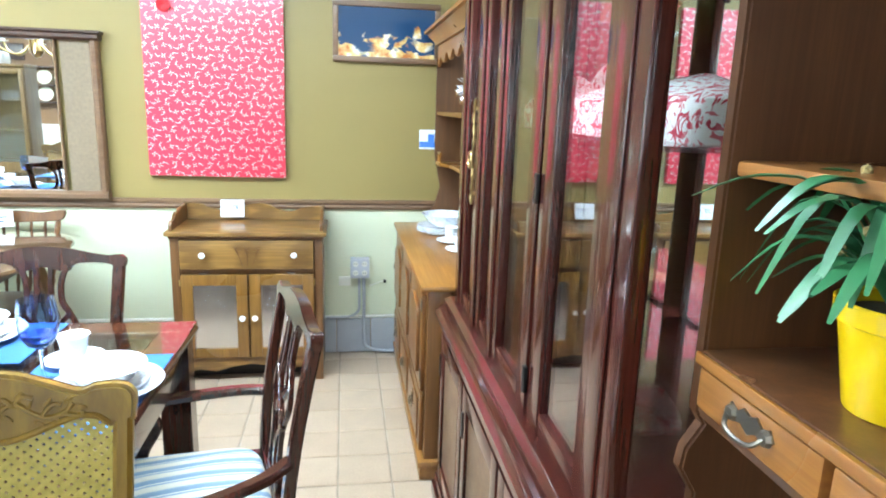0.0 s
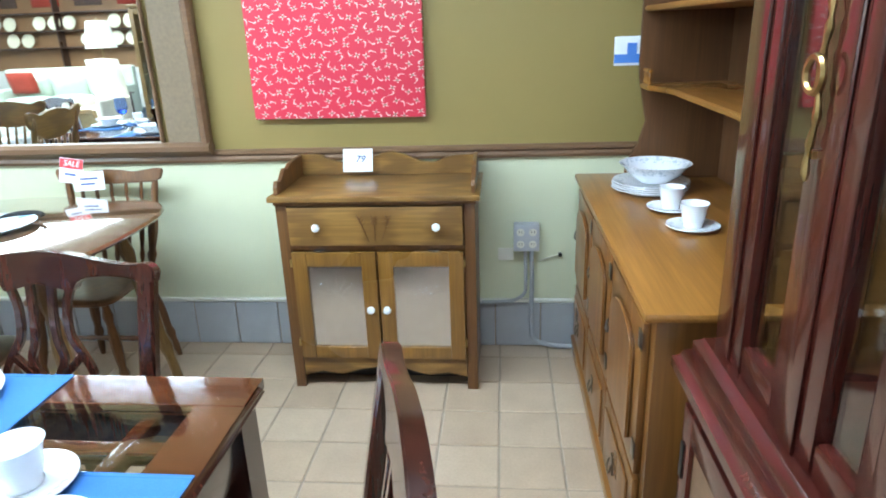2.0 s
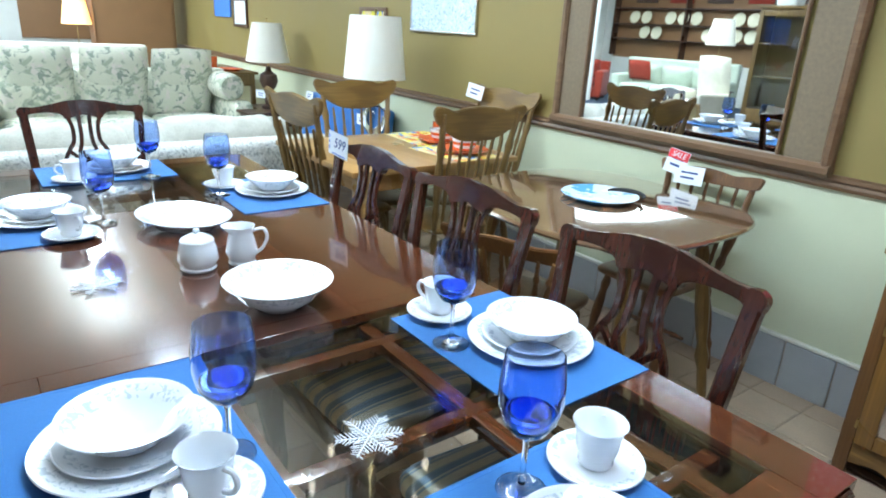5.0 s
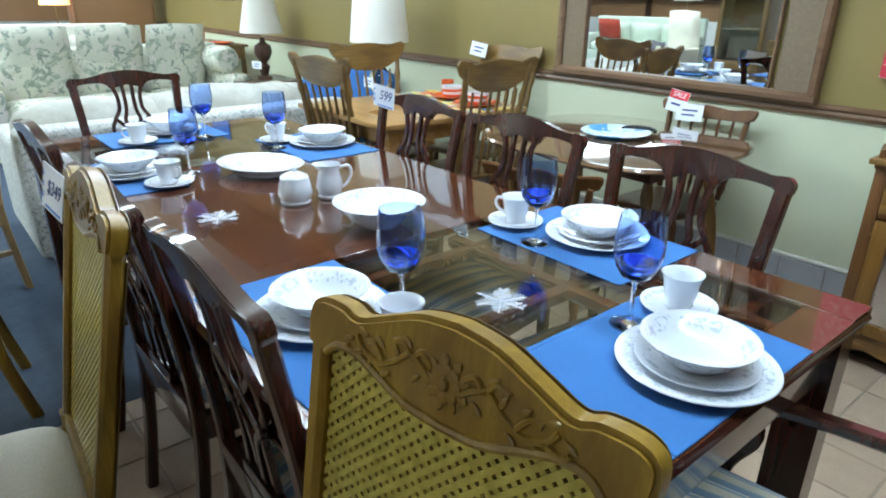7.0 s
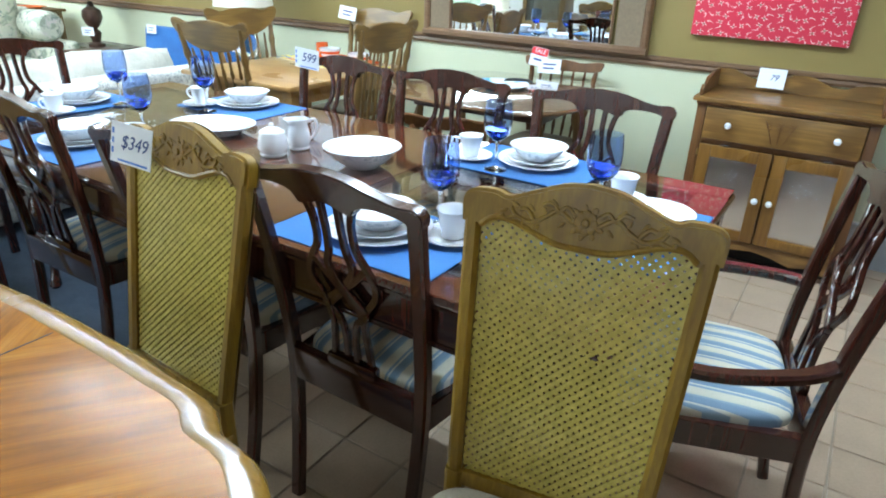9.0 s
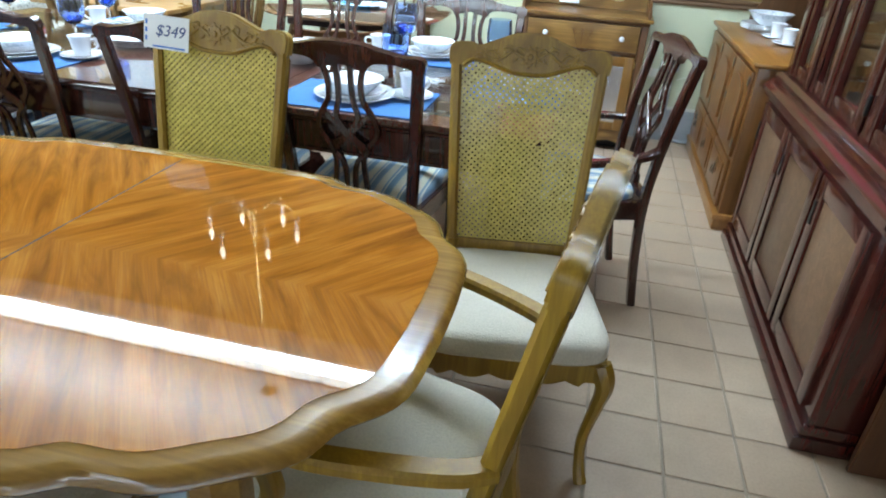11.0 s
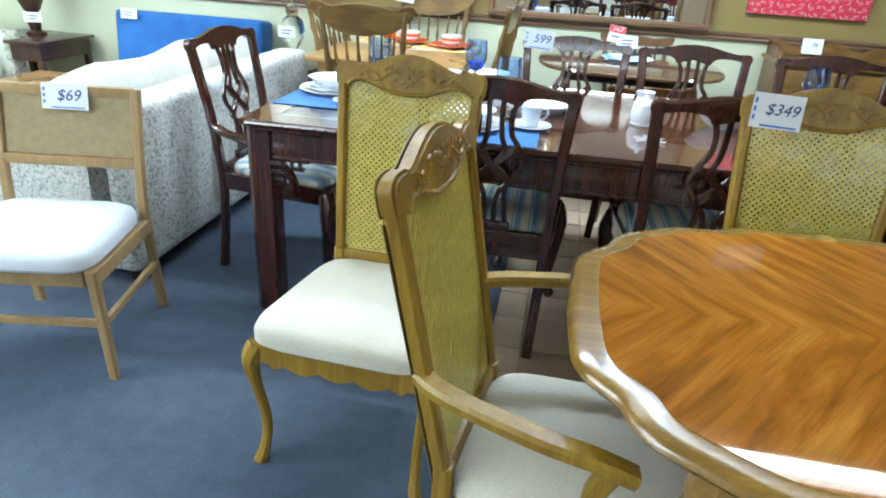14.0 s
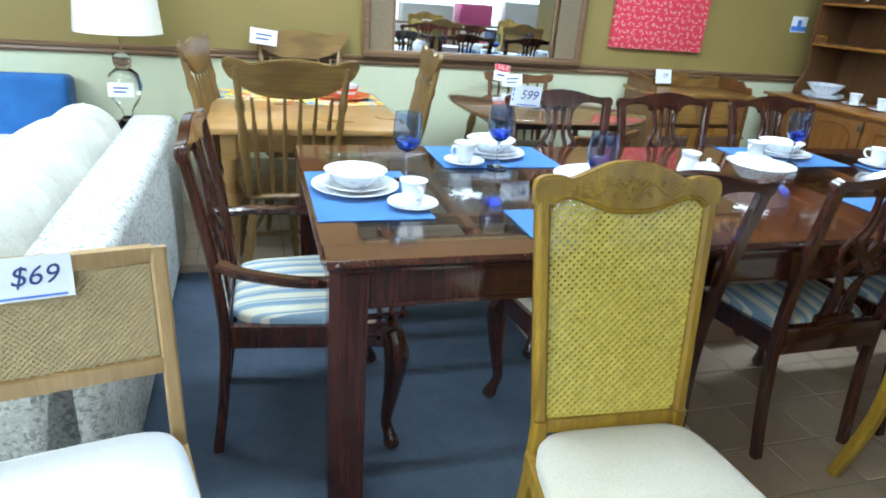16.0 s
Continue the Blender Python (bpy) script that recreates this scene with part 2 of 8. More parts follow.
CREAM = cloth("cream_seat_cloth", (0.60, 0.56, 0.47), (0.52, 0.48, 0.39), 200, 0.9, 3, 0.6)
WHITEC = cloth("white_vinyl_cushion", (0.72, 0.74, 0.76), (0.65, 0.67, 0.69), 300, 0.55, 3, 0.1)
FUTON = cloth("blue_futon_cloth", (0.030, 0.155, 0.42), (0.022, 0.115, 0.33), 220, 0.8, 5)
MATC = cloth("blue_placemat_weave", (0.040, 0.175, 0.44), (0.032, 0.145, 0.38), 500, 0.85, 4, 0.3)
PILLOWC = cloth("ivory_chenille", (0.60, 0.58, 0.51), (0.46, 0.44, 0.37), 130, 0.95, 9, 0.8)
ORANGE = base_mat("orange_glaze", (0.72, 0.13, 0.035), 0.25, coat=0.4)[0]
REDC = cloth("red_upholstery", (0.36, 0.05, 0.03), None, 200)
GREENC = cloth("pale_green_upholstery", (0.55, 0.60, 0.50), (0.45, 0.52, 0.42), 120)
IVORYC = cloth("ivory_upholstery", (0.72, 0.69, 0.58), None, 160)
PINKM = base_mat("pink_gift_wrap", (0.85, 0.16, 0.40), 0.4)[0]
YELLOW = base_mat("yellow_pot_glaze", (0.86, 0.56, 0.004), 0.3, coat=0.3)[0]
SOIL = paint("potting_soil", (0.05, 0.035, 0.022), 0.95, 30, 0.4, 0.8, 90)
LEAF = paint("strap_leaf_green", (0.035, 0.20, 0.075), 0.4, 12, 0.35, 0.1, 60)
DRYF = paint("dried_flower_tan", (0.42, 0.32, 0.13), 0.9, 30, 0.3)


def carpet():
    m, nt, b = base_mat("blue_grey_carpet", (0.07, 0.09, 0.125), 0.95, spec=0.15)
    v = coords(nt)
    big, mid, small = noise_tex(nt, v, 1.3, 3), noise_tex(nt, v, 14, 3), noise_tex(nt, v, 420, 2)
    col = mix(nt, ramp(nt, big, (0.35, (0, 0, 0)), (0.65, (1, 1, 1))), (0.068, 0.094, 0.134), (0.086, 0.111, 0.148))
    col = mix(nt, 0.4, col, ramp(nt, mid, (0.35, (0.75,) * 3), (0.6, (1.1,) * 3)), "MULTIPLY")
    col = mix(nt, 0.6, col, ramp(nt, small, (0.3, (0.4,) * 3), (0.7, (1.25,) * 3)), "MULTIPLY")
    nt.links.new(col, b.inputs["Base Color"])
    bump(nt, b, small, 0.6, 0.004)
    return m


CARPET = carpet()


def floor_tile_mat():
    m, nt, b = base_mat("tan_quarry_tile", (0.47, 0.36, 0.255), 0.42, spec=0.4)
    o = nt.nodes.new("ShaderNodeObjectInfo")
    v = coords(nt, kind="Object")
    off = node(nt, "ShaderNodeVectorMath", [(0, v), (1, o.outputs["Location"])])
    big, small = noise_tex(nt, off.outputs[0], 7, 4), noise_tex(nt, off.outputs[0], 120, 3)
    col = mix(nt, o.outputs["Random"], (0.40, 0.290, 0.200), (0.46, 0.345, 0.245))
    col = mix(nt, 0.5, col, ramp(nt, big, (0.3, (0.78,) * 3), (0.7, (1.08,) * 3)), "MULTIPLY")
    col = mix(nt, 0.35, col, ramp(nt, small, (0.3, (0.75,) * 3), (0.6, (1.05,) * 3)), "MULTIPLY")
    nt.links.new(col, b.inputs["Base Color"])
    nt.links.new(ramp(nt, big, (0.3, (0.32,) * 3), (0.7, (0.52,) * 3)), b.inputs["Roughness"])
    bump(nt, b, small, 0.08, 0.001)
    return m


TILE = floor_tile_mat()


def stripe_cloth():
    """Seat cloth with blue, pale blue and cream stripes running front to back."""
    m, nt, b = base_mat("blue_cream_stripe_cloth", (0.6, 0.6, 0.55), 0.85, spec=0.25)
    c = nt.nodes.new("ShaderNodeTexCoord")
    sep = node(nt, "ShaderNodeSeparateXYZ", [(0, c.outputs["Object"])])
    f = math_node(nt, "FRACT", math_node(nt, "MULTIPLY", math_node(nt, "ADD", sep.outputs[0], 2.0), 17.0))
    r = nt.nodes.new("ShaderNodeValToRGB")
    r.color_ramp.interpolation = "CONSTANT"
    stops = ((0.0, (0.66, 0.63, 0.50)), (0.30, (0.28, 0.38, 0.46)), (0.42, (0.66, 0.65, 0.56)), (0.50, (0.22, 0.32, 0.42)), (0.78, (0.28, 0.38, 0.46)), (0.88, (0.62, 0.60, 0.48)))
    while len(r.color_ramp.elements) < len(stops):
        r.color_ramp.elements.new(0.5)
    for e, (at, col) in zip(r.color_ramp.elements, stops):
        e.position, e.color = at, (*col, 1)
    nt.links.new(f, r.inputs[0])
    small = noise_tex(nt, coords(nt, (60, 600, 600)), 1, 2)
    nt.links.new(mix(nt, 0.3, r.outputs[0], ramp(nt, small, (0.3, (0.7,) * 3), (0.6, (1, 1, 1))), "MULTIPLY"), b.inputs["Base Color"])
    bump(nt, b, small, 0.15, 0.001)
    return m


STRIPE = stripe_cloth()


def figured_cloth(name, ground, figures, scale, low, high, weave=200, depth=0.5, detail=3, warp=1.0):
    """Cloth with blotched figures in several colours on a ground."""
    m, nt, b = base_mat(name, ground, 0.92, spec=0.2)
    v = coords(nt)
    col = ground
    for i, fc in enumerate(figures):
        n = noise_tex(nt, coords(nt, turn=(20 * i, 33 * i, 17 * i)), scale * (1 + 0.3 * i), detail, 0.5, warp)
        mask = ramp(nt, n, (low, (0, 0, 0)), (high, (1, 1, 1)))
        col = mix(nt, mask, col, fc)
    small = noise_tex(nt, v, weave, 2)
    col = mix(nt, 0.35, col, ramp(nt, small, (0.3, (0.7,) * 3), (0.6, (1, 1, 1))), "MULTIPLY")
    nt.links.new(col, b.inputs["Base Color"])
    bump(nt, b, small, depth, 0.003)
    return m


FLORAL = figured_cloth("floral_upholstery", (0.66, 0.66, 0.54), [(0.40, 0.44, 0.34), (0.72, 0.66, 0.60), (0.30, 0.34, 0.28)], 9, 0.56, 0.62, 260, 0.2)
TWEED = figured_cloth("white_tweed_upholstery", (0.56, 0.56, 0.52), [(0.33, 0.34, 0.31), (0.68, 0.67, 0.62)], 62, 0.5, 0.6, 90, 1.0, 2, 0.4)
DAMASK = figured_cloth("red_scroll_cotton", (0.80, 0.76, 0.72), [(0.55, 0.05, 0.08), (0.66, 0.16, 0.18)], 26, 0.57, 0.6, 300, 0.15, 1, 2.5)
ABSTRACT = figured_cloth("abstract_print", (0.75, 0.60, 0.30), [(0.70, 0.12, 0.05), (0.15, 0.30, 0.55), (0.80, 0.70, 0.10)], 9, 0.52, 0.56, 300, 0.05)
BLUEPIC = figured_cloth("blue_line_print", (0.62, 0.72, 0.80), [(0.35, 0.48, 0.60), (0.78, 0.82, 0.84)], 30, 0.54, 0.58, 300, 0.03, 4, 2.0)
BLUEPL = figured_cloth("blue_holiday_plate_print", (0.62, 0.74, 0.84), [(0.10, 0.34, 0.62), (0.78, 0.80, 0.82)], 8, 0.52, 0.56, 300, 0.02)


def painting_mat():
    """Still life under glass: pale food shapes low down on a dark blue ground."""
    m, nt, b = base_mat("still_life_picture", (0.02, 0.07, 0.16), 0.12, coat=0.8, coat_rough=0.03)
    c = nt.nodes.new("ShaderNodeTexCoord")
    sep = node(nt, "ShaderNodeSeparateXYZ", [(0, c.outputs["Object"])])
    n = noise_tex(nt, coords(nt, (1, 1, 1.6)), 9, 3, 0.5, 0.6)
    lift = math_node(nt, "ADD", n, math_node(nt, "MULTIPLY", sep.outputs[2], -2.2))
    food = ramp(nt, noise_tex(nt, coords(nt, turn=(0, 40, 0)), 15, 3), (0.35, (0.50, 0.16, 0.04)), (0.5, (0.72, 0.52, 0.20)), (0.62, (0.80, 0.74, 0.62)))
    col = mix(nt, ramp(nt, lift, (0.60, (0, 0, 0)), (0.66, (1, 1, 1))), (0.015, 0.055, 0.13), food)
    nt.links.new(col, b.inputs["Base Color"])
    return m


PICTURE = painting_mat()


def red_paper():
    """Red wrapping paper with rows of pale branching sprigs and small dark buds."""
    m, nt, b = base_mat("red_sprig_paper", (0.72, 0.05, 0.07), 0.35, coat=0.2)
    sep = node(nt, "ShaderNodeSeparateXYZ", [(0, coords(nt))])
    x = math_node(nt, "MULTIPLY", sep.outputs[0], 16.5)
    z = math_node(nt, "MULTIPLY", sep.outputs[2], 21.0)
    row = math_node(nt, "FLOOR", z)
    xs = math_node(nt, "ADD", x, math_node(nt, "MULTIPLY", row, 0.47))
    cell = math_node(nt, "FLOOR", xs)
    gx = math_node(nt, "SUBTRACT", math_node(nt, "FRACT", xs), 0.5)
    gz = math_node(nt, "SUBTRACT", math_node(nt, "FRACT", z), 0.5)
    turn = math_node(nt, "ADD", math_node(nt, "MULTIPLY", cell, 2.2), math_node(nt, "MULTIPLY", row, 1.3))
    cs, sn = math_node(nt, "COSINE", turn), math_node(nt, "SINE", turn)
    fx = math_node(nt, "SUBTRACT", math_node(nt, "MULTIPLY", gx, cs), math_node(nt, "MULTIPLY", gz, sn))
    fz = math_node(nt, "ADD", math_node(nt, "MULTIPLY", gx, sn), math_node(nt, "MULTIPLY", gz, cs))
    col = (0.66, 0.040, 0.075)

    def stroke(slope, curve, lo, hi, width, off=0.0):
        """A bent stroke fz = slope*fx + curve*sin(7 fx) + off, between lo and hi."""
        wave = math_node(nt, "MULTIPLY", math_node(nt, "SINE", math_node(nt, "MULTIPLY", fx, 7.0)), curve)
        line = math_node(nt, "ADD", math_node(nt, "ADD", math_node(nt, "MULTIPLY", fx, slope), wave), off)
        near = math_node(nt, "LESS_THAN", math_node(nt, "ABSOLUTE", math_node(nt, "SUBTRACT", fz, line)), width)
        inside = math_node(nt, "LESS_THAN", math_node(nt, "ABSOLUTE", math_node(nt, "SUBTRACT", fx, (lo + hi) / 2)), (hi - lo) / 2)
        return math_node(nt, "MULTIPLY", near, inside)

    strokes = [stroke(-0.25, 0.22, -0.47, -0.08, 0.06), stroke(1.15, 0.0, 0.06, 0.38, 0.07, -0.26), stroke(-1.15, 0.0, 0.06, 0.38, 0.07, 0.26)]
    pale = functools.reduce(lambda p, q: math_node(nt, "MAXIMUM", p, q), strokes)
    ox = math_node(nt, "SUBTRACT", fx, 0.22)
    bud = math_node(nt, "LESS_THAN", math_node(nt, "ADD", math_node(nt, "MULTIPLY", ox, ox), math_node(nt, "MULTIPLY", fz, fz)), 0.008)
    col = mix(nt, pale, col, (0.82, 0.60, 0.56))
    col = mix(nt, bud, col, (0.30, 0.20, 0.12))
    nt.links.new(col, b.inputs["Base Color"])
    bump(nt, b, noise_tex(nt, coords(nt), 12, 2), 0.05, 0.003)
    return m


REDPAPER = red_paper()


def rug_mat():
    """Oval braided rug: rings of blue, pale and red braid, each with light flecks."""
    m, nt, b = base_mat("braided_wool", (0.3, 0.35, 0.45), 0.95, spec=0.1)
    c = nt.nodes.new("ShaderNodeTexCoord")
    g = node(nt, "ShaderNodeMapping", [("Vector", c.outputs["Object"])], Scale=(1 / 1.3, 1 / 0.95, 0))
    d = node(nt, "ShaderNodeVectorMath", [(0, g.outputs[0])])
    d.operation = "LENGTH"
    r = nt.nodes.new("ShaderNodeValToRGB")
    r.color_ramp.interpolation = "CONSTANT"
    blue, pale, red = (0.024, 0.050, 0.135), (0.27, 0.31, 0.31), (0.31, 0.075, 0.11)
    stops = ((0.0, blue), (0.12, pale), (0.24, red), (0.30, pale), (0.44, blue), (0.54, pale), (0.64, red), (0.72, pale), (0.86, blue))
    while len(r.color_ramp.elements) < len(stops):
        r.color_ramp.elements.new(0.5)
    for e, (at, col) in zip(r.color_ramp.elements, stops):
        e.position, e.color = at, (*col, 1)
    nt.links.new(d.outputs["Value"], r.inputs[0])
    vor = node(nt, "ShaderNodeTexVoronoi", [("Vector", coords(nt, (1, 1.7, 1)))], Scale=46.0)
    fleck = ramp(nt, vor.outputs["Distance"], (0.25, (1, 1, 1)), (0.42, (0, 0, 0)))
    col = mix(nt, math_node(nt, "MULTIPLY", fleck, 0.55), r.outputs[0], (0.38, 0.42, 0.42))
    nt.links.new(col, b.inputs["Base Color"])
    bump(nt, b, vor.outputs["Distance"], 0.8, 0.006)
    return m


RUG = rug_mat()


def cane_mat():
    m, nt, b = base_mat("woven_cane", (0.44, 0.34, 0.085), 0.36, coat=0.35, coat_rough=0.15)
    n = noise_tex(nt, coords(nt), 60, 3)
    nt.links.new(ramp(nt, n, (0.3, (0.44, 0.345, 0.055)), (0.7, (0.64, 0.52, 0.115))), b.inputs["Base Color"])
    return m


CANE = cane_mat()
CANE_B = paint("cane_reverse", (0.36, 0.22, 0.065), 0.5, 30, 0.25)
CANE_P = paint("pale_cane", (0.50, 0.38, 0.20), 0.5, 40, 0.2)


def glass_mat(name, color, rough=0.0, ior=1.45):
    m, nt, b = base_mat(name, color, rough)
    b.inputs["Transmission Weight"].default_value = 1.0
    b.inputs["IOR"].default_value = ior
    return m


BLUEGLASS = glass_mat("cobalt_glass", (0.56, 0.70, 0.98))
BLUEDEEP = glass_mat("deep_cobalt_glass", (0.08, 0.18, 0.92))
CLEAR = glass_mat("clear_glass", (0.97, 0.98, 0.98))


def pane_mat(name, tint=(0.95, 0.97, 0.97)):
    """Thin sheet glass: clear to look through, with a gloss that grows at grazing view."""
    m, nt, b = base_mat(name, tint, 0.0)
    out = nt.nodes["Material Output"]
    tr = node(nt, "ShaderNodeBsdfTransparent", Color=(*tint, 1))
    gl = node(nt, "ShaderNodeBsdfGlossy", Color=(1, 1, 1, 1), Roughness=0.01)
    lw = nt.nodes.new("ShaderNodeLayerWeight")
    edge = math_node(nt, "MULTIPLY_ADD", math_node(nt, "POWER", lw.outputs["Facing"], 4.0), 0.9, 0.045)
    sh = node(nt, "ShaderNodeMixShader", [(0, edge), (1, tr.outputs[0]), (2, gl.outputs[0])])
    nt.links.new(sh.outputs[0], out.inputs[0])
    return m


PANE = pane_mat("cabinet_glass")
TABLEGLASS = pane_mat("smoked_table_glass", (0.95, 0.95, 0.94))
TIN = paint("punched_tin", (0.74, 0.74, 0.76), 0.2, 18, 0.10, 0.10, 60)
TIN.node_tree.nodes["Principled BSDF"].inputs["Metallic"].default_value = 1.0
RATTAN = paint("frame_weave_panel", (0.215, 0.155, 0.095), 0.6, 60, 0.25, 0.6, 240)


# ---- mesh helpers ----
def new_bm():
    return bmesh.new()


def to_mesh(name, bm, material, sharp=38):
    bmesh.ops.recalc_face_normals(bm, faces=bm.faces[:])
    me = bpy.data.meshes.new(name)
    bm.to_mesh(me)
    bm.free()
    me.materials.append(material)
    me.polygons.foreach_set("use_smooth", [True] * len(me.polygons))
    me.set_sharp_from_angle(angle=radians(sharp))
    return me


def part(name, bm, material, parent, label="", sharp=38):
    """Links a bmesh as one mesh object under a thing or a part."""
    ob = new(name, to_mesh(name, bm, material, sharp))
    ob.parent = parent
    if label:
        tagged(ob, label)
    return ob


def thing(name, label, category, m=None, group="", kind=""):
    """An empty at the base of a thing, to which its parts are parented."""
    ob = new(name)
    ob.empty_display_size = 0.1
    if m is not None:
        ob.matrix_world = m
    return tagged(ob, label, category, group, kind)


def solid(name, bm, material, label, category, m=None, group="", kind="", sharp=38):
    """A thing that is one mesh."""
    ob = new(name, to_mesh(name, bm, material, sharp))
    if m is not None:
        ob.matrix_world = m
    return tagged(ob, label, category, group, kind)


def box(bm, x0, x1, y0, y1, z0, z1, bevel=0.0, seg=2, m=None):
    r = bmesh.ops.create_cube(bm, size=1.0)
    vs = r["verts"]
    for v in vs:
        v.co = Vector((x0 + (v.co.x + 0.5) * (x1 - x0), y0 + (v.co.y + 0.5) * (y1 - y0), z0 + (v.co.z + 0.5) * (z1 - z0)))
    if m is not None:
        bmesh.ops.transform(bm, matrix=m, verts=vs)
    if bevel > 0:
        es = list({e for v in vs for e in v.link_edges})
        bmesh.ops.bevel(bm, geom=es, offset=bevel, segments=seg, affect="EDGES", profile=0.6)
    return bm


def sweep(bm, pts, prof, scales=None, up=(0, 0, 1), caps=True):
    """Sweeps a closed 2D profile (side, up) along a path."""
    pts = [Vector(p) for p in pts]
    rings = []
    up = Vector(up)
    for i, p in enumerate(pts):
        t = (pts[min(i + 1, len(pts) - 1)] - pts[max(i - 1, 0)]).normalized()
        side = t.cross(up)
        if side.length < 1e-4:
            side = t.cross(Vector((0, 1, 0)))
        side.normalize()
        n = side.cross(t).normalized()
        s = scales[i] if scales else 1.0
        su, sv = s if isinstance(s, tuple) else (s, s)
        rings.append([bm.verts.new(p + side * (u * su) + n * (v * sv)) for u, v in prof])
    k = len(prof)
    for a, b in zip(rings, rings[1:]):
        for j in range(k):
            bm.faces.new((a[j], a[(j + 1) % k], b[(j + 1) % k], b[j]))
    if caps:
        bm.faces.new(rings[0][::-1])
        bm.faces.new(rings[-1])
    return bm


def disc(r, n=10):
    return [(r * math.cos(2 * math.pi * i / n), r * math.sin(2 * math.pi * i / n)) for i in range(n)]


def rect(w, h, c=0.25):
    """A rectangle w by h with cut corners."""
    a, b = w / 2, h / 2
    k = min(a, b) * c
    return [(a, -b + k), (a, b - k), (a - k, b), (-a + k, b), (-a, b - k), (-a, -b + k), (-a + k, -b), (a - k, -b)]


def spline(pts, n=6):
    """Catmull-Rom points through the given ones."""
    ps = [Vector(p) for p in pts]
    out = []
    for i in range(len(ps) - 1):
        a, b, c, d = ps[max(i - 1, 0)], ps[i], ps[i + 1], ps[min(i + 2, len(ps) - 1)]
        for k in range(n):
            t = k / n
            out.append(0.5 * ((2 * b) + (c - a) * t + (2 * a - 5 * b + 4 * c - d) * t * t + (3 * b - a - 3 * c + d) * t ** 3))
    out.append(ps[-1])
    return out


def lathe(bm, prof, seg=20, at=(0, 0, 0), squash=1.0):
    """Turns a profile of (radius, height) about an upright axis."""
    at = Vector(at)
    rings = []
    for r, z in prof:
        if r < 1e-5:
            rings.append([bm.verts.new(at + Vector((0, 0, z)))])
        else:
            rings.append([bm.verts.new(at + Vector((r * math.cos(2 * math.pi * i / seg), r * squash * math.sin(2 * math.pi * i / seg), z))) for i in range(seg)])
    for a, b in zip(rings, rings[1:]):
        if len(a) == 1 and len(b) == 1:
            continue
        for j in range(seg):
            k = (j + 1) % seg
            if len(a) == 1:
                bm.faces.new((a[0], b[j], b[k]))
            elif len(b) == 1:
                bm.faces.new((a[j], a[k], b[0]))
            else:
                bm.faces.new((a[j], a[k], b[k], b[j]))
    return bm


def slab(bm, outline, h0, h1, m=None, bevel=0.0):
    """An outline in x and y, raised from h0 to h1, then moved by m."""
    lo = [bm.verts.new((x, y, h0)) for x, y in outline]
    hi = [bm.verts.new((x, y, h1)) for x, y in outline]
    k = len(outline)
    top = bm.faces.new(hi)
    bot = bm.faces.new(lo[::-1])
    for j in range(k):
        bm.faces.new((lo[j], lo[(j + 1) % k], hi[(j + 1) % k], hi[j]))
    if m is not None:
        bmesh.ops.transform(bm, matrix=m, verts=lo + hi)
    if bevel > 0:
        bmesh.ops.bevel(bm, geom=list({e for f in (top, bot) for e in f.edges}), offset=bevel, segments=2, affect="EDGES", clamp_overlap=True)
    return bm


UPRIGHT = pose(0, 0, 0, 90)  # outline x, y becomes x, z; raised towards -y


def cushion(bm, x0, x1, y0, y1, z0, z1, crown=0.02, n=8, taper=0.0, round_r=0.35):
    """A padded block: rounded plan, domed top and soft edges. taper narrows it towards y0."""
    cx, cy, hx, hy = (x0 + x1) / 2, (y0 + y1) / 2, (x1 - x0) / 2, (y1 - y0) / 2
    loops = []
    levels = [(0.0, 0.95), (0.2, 1.0), (0.6, 1.0), (0.85, 0.97), (1.0, 0.88), (1.0, 0.6), (1.0, 0.3)]
    for i, (h, s) in enumerate(levels):
        lift = {4: 0.1, 5: 0.6, 6: 0.92}.get(i, 0) * crown
        ring = []
        for k in range(32):
            a = 2 * math.pi * k / 32
            c, sn = math.cos(a), math.sin(a)
            p = 2 / 6.0
            ux, uy = math.copysign(abs(c) ** p, c), math.copysign(abs(sn) ** p, sn)
            w = 1 - taper * (1 - uy * s) / 2
            ring.append(bm.verts.new((cx + hx * ux * s * w, cy + hy * uy * s, z0 + (z1 - z0) * h + lift)))
        loops.append(ring)
    for a, b in zip(loops, loops[1:]):
        for j in range(32):
            bm.faces.new((a[j], a[(j + 1) % 32], b[(j + 1) % 32], b[j]))
    bm.faces.new(loops[0][::-1])
    mid = bm.verts.new((cx, cy, z1 + crown))
    for j in range(32):
        bm.faces.new((loops[-1][j], loops[-1][(j + 1) % 32], mid))
    return bm


def pillow(bm, w, h, d, m=None, n=10):
    """A stuffed square cushion standing in x and z."""
    grid = {}
    vs = []
    for side in (1, -1):
        for i in range(n + 1):
            for j in range(n + 1):
                u, v = 2 * i / n - 1, 2 * j / n - 1
                edge = max(abs(u), abs(v)) > 0.999
                if edge and side == -1:
                    grid[side, i, j] = grid[1, i, j]
                    continue
                t = (1 - u ** 4) * (1 - v ** 4)
                pinch = 1 - 0.05 * (abs(u * v))
                vt = bm.verts.new((u * w / 2 * pinch, side * d / 2 * t ** 0.6, v * h / 2 * pinch))
                vs.append(vt)
                grid[side, i, j] = vt
        for i in range(n):
            for j in range(n):
                f = [grid[side, i, j], grid[side, i + 1, j], grid[side, i + 1, j + 1], grid[side, i, j + 1]]
                bm.faces.new(f if side == 1 else f[::-1])
    if m is not None:
        bmesh.ops.transform(bm, matrix=m, verts=vs)
    return bm


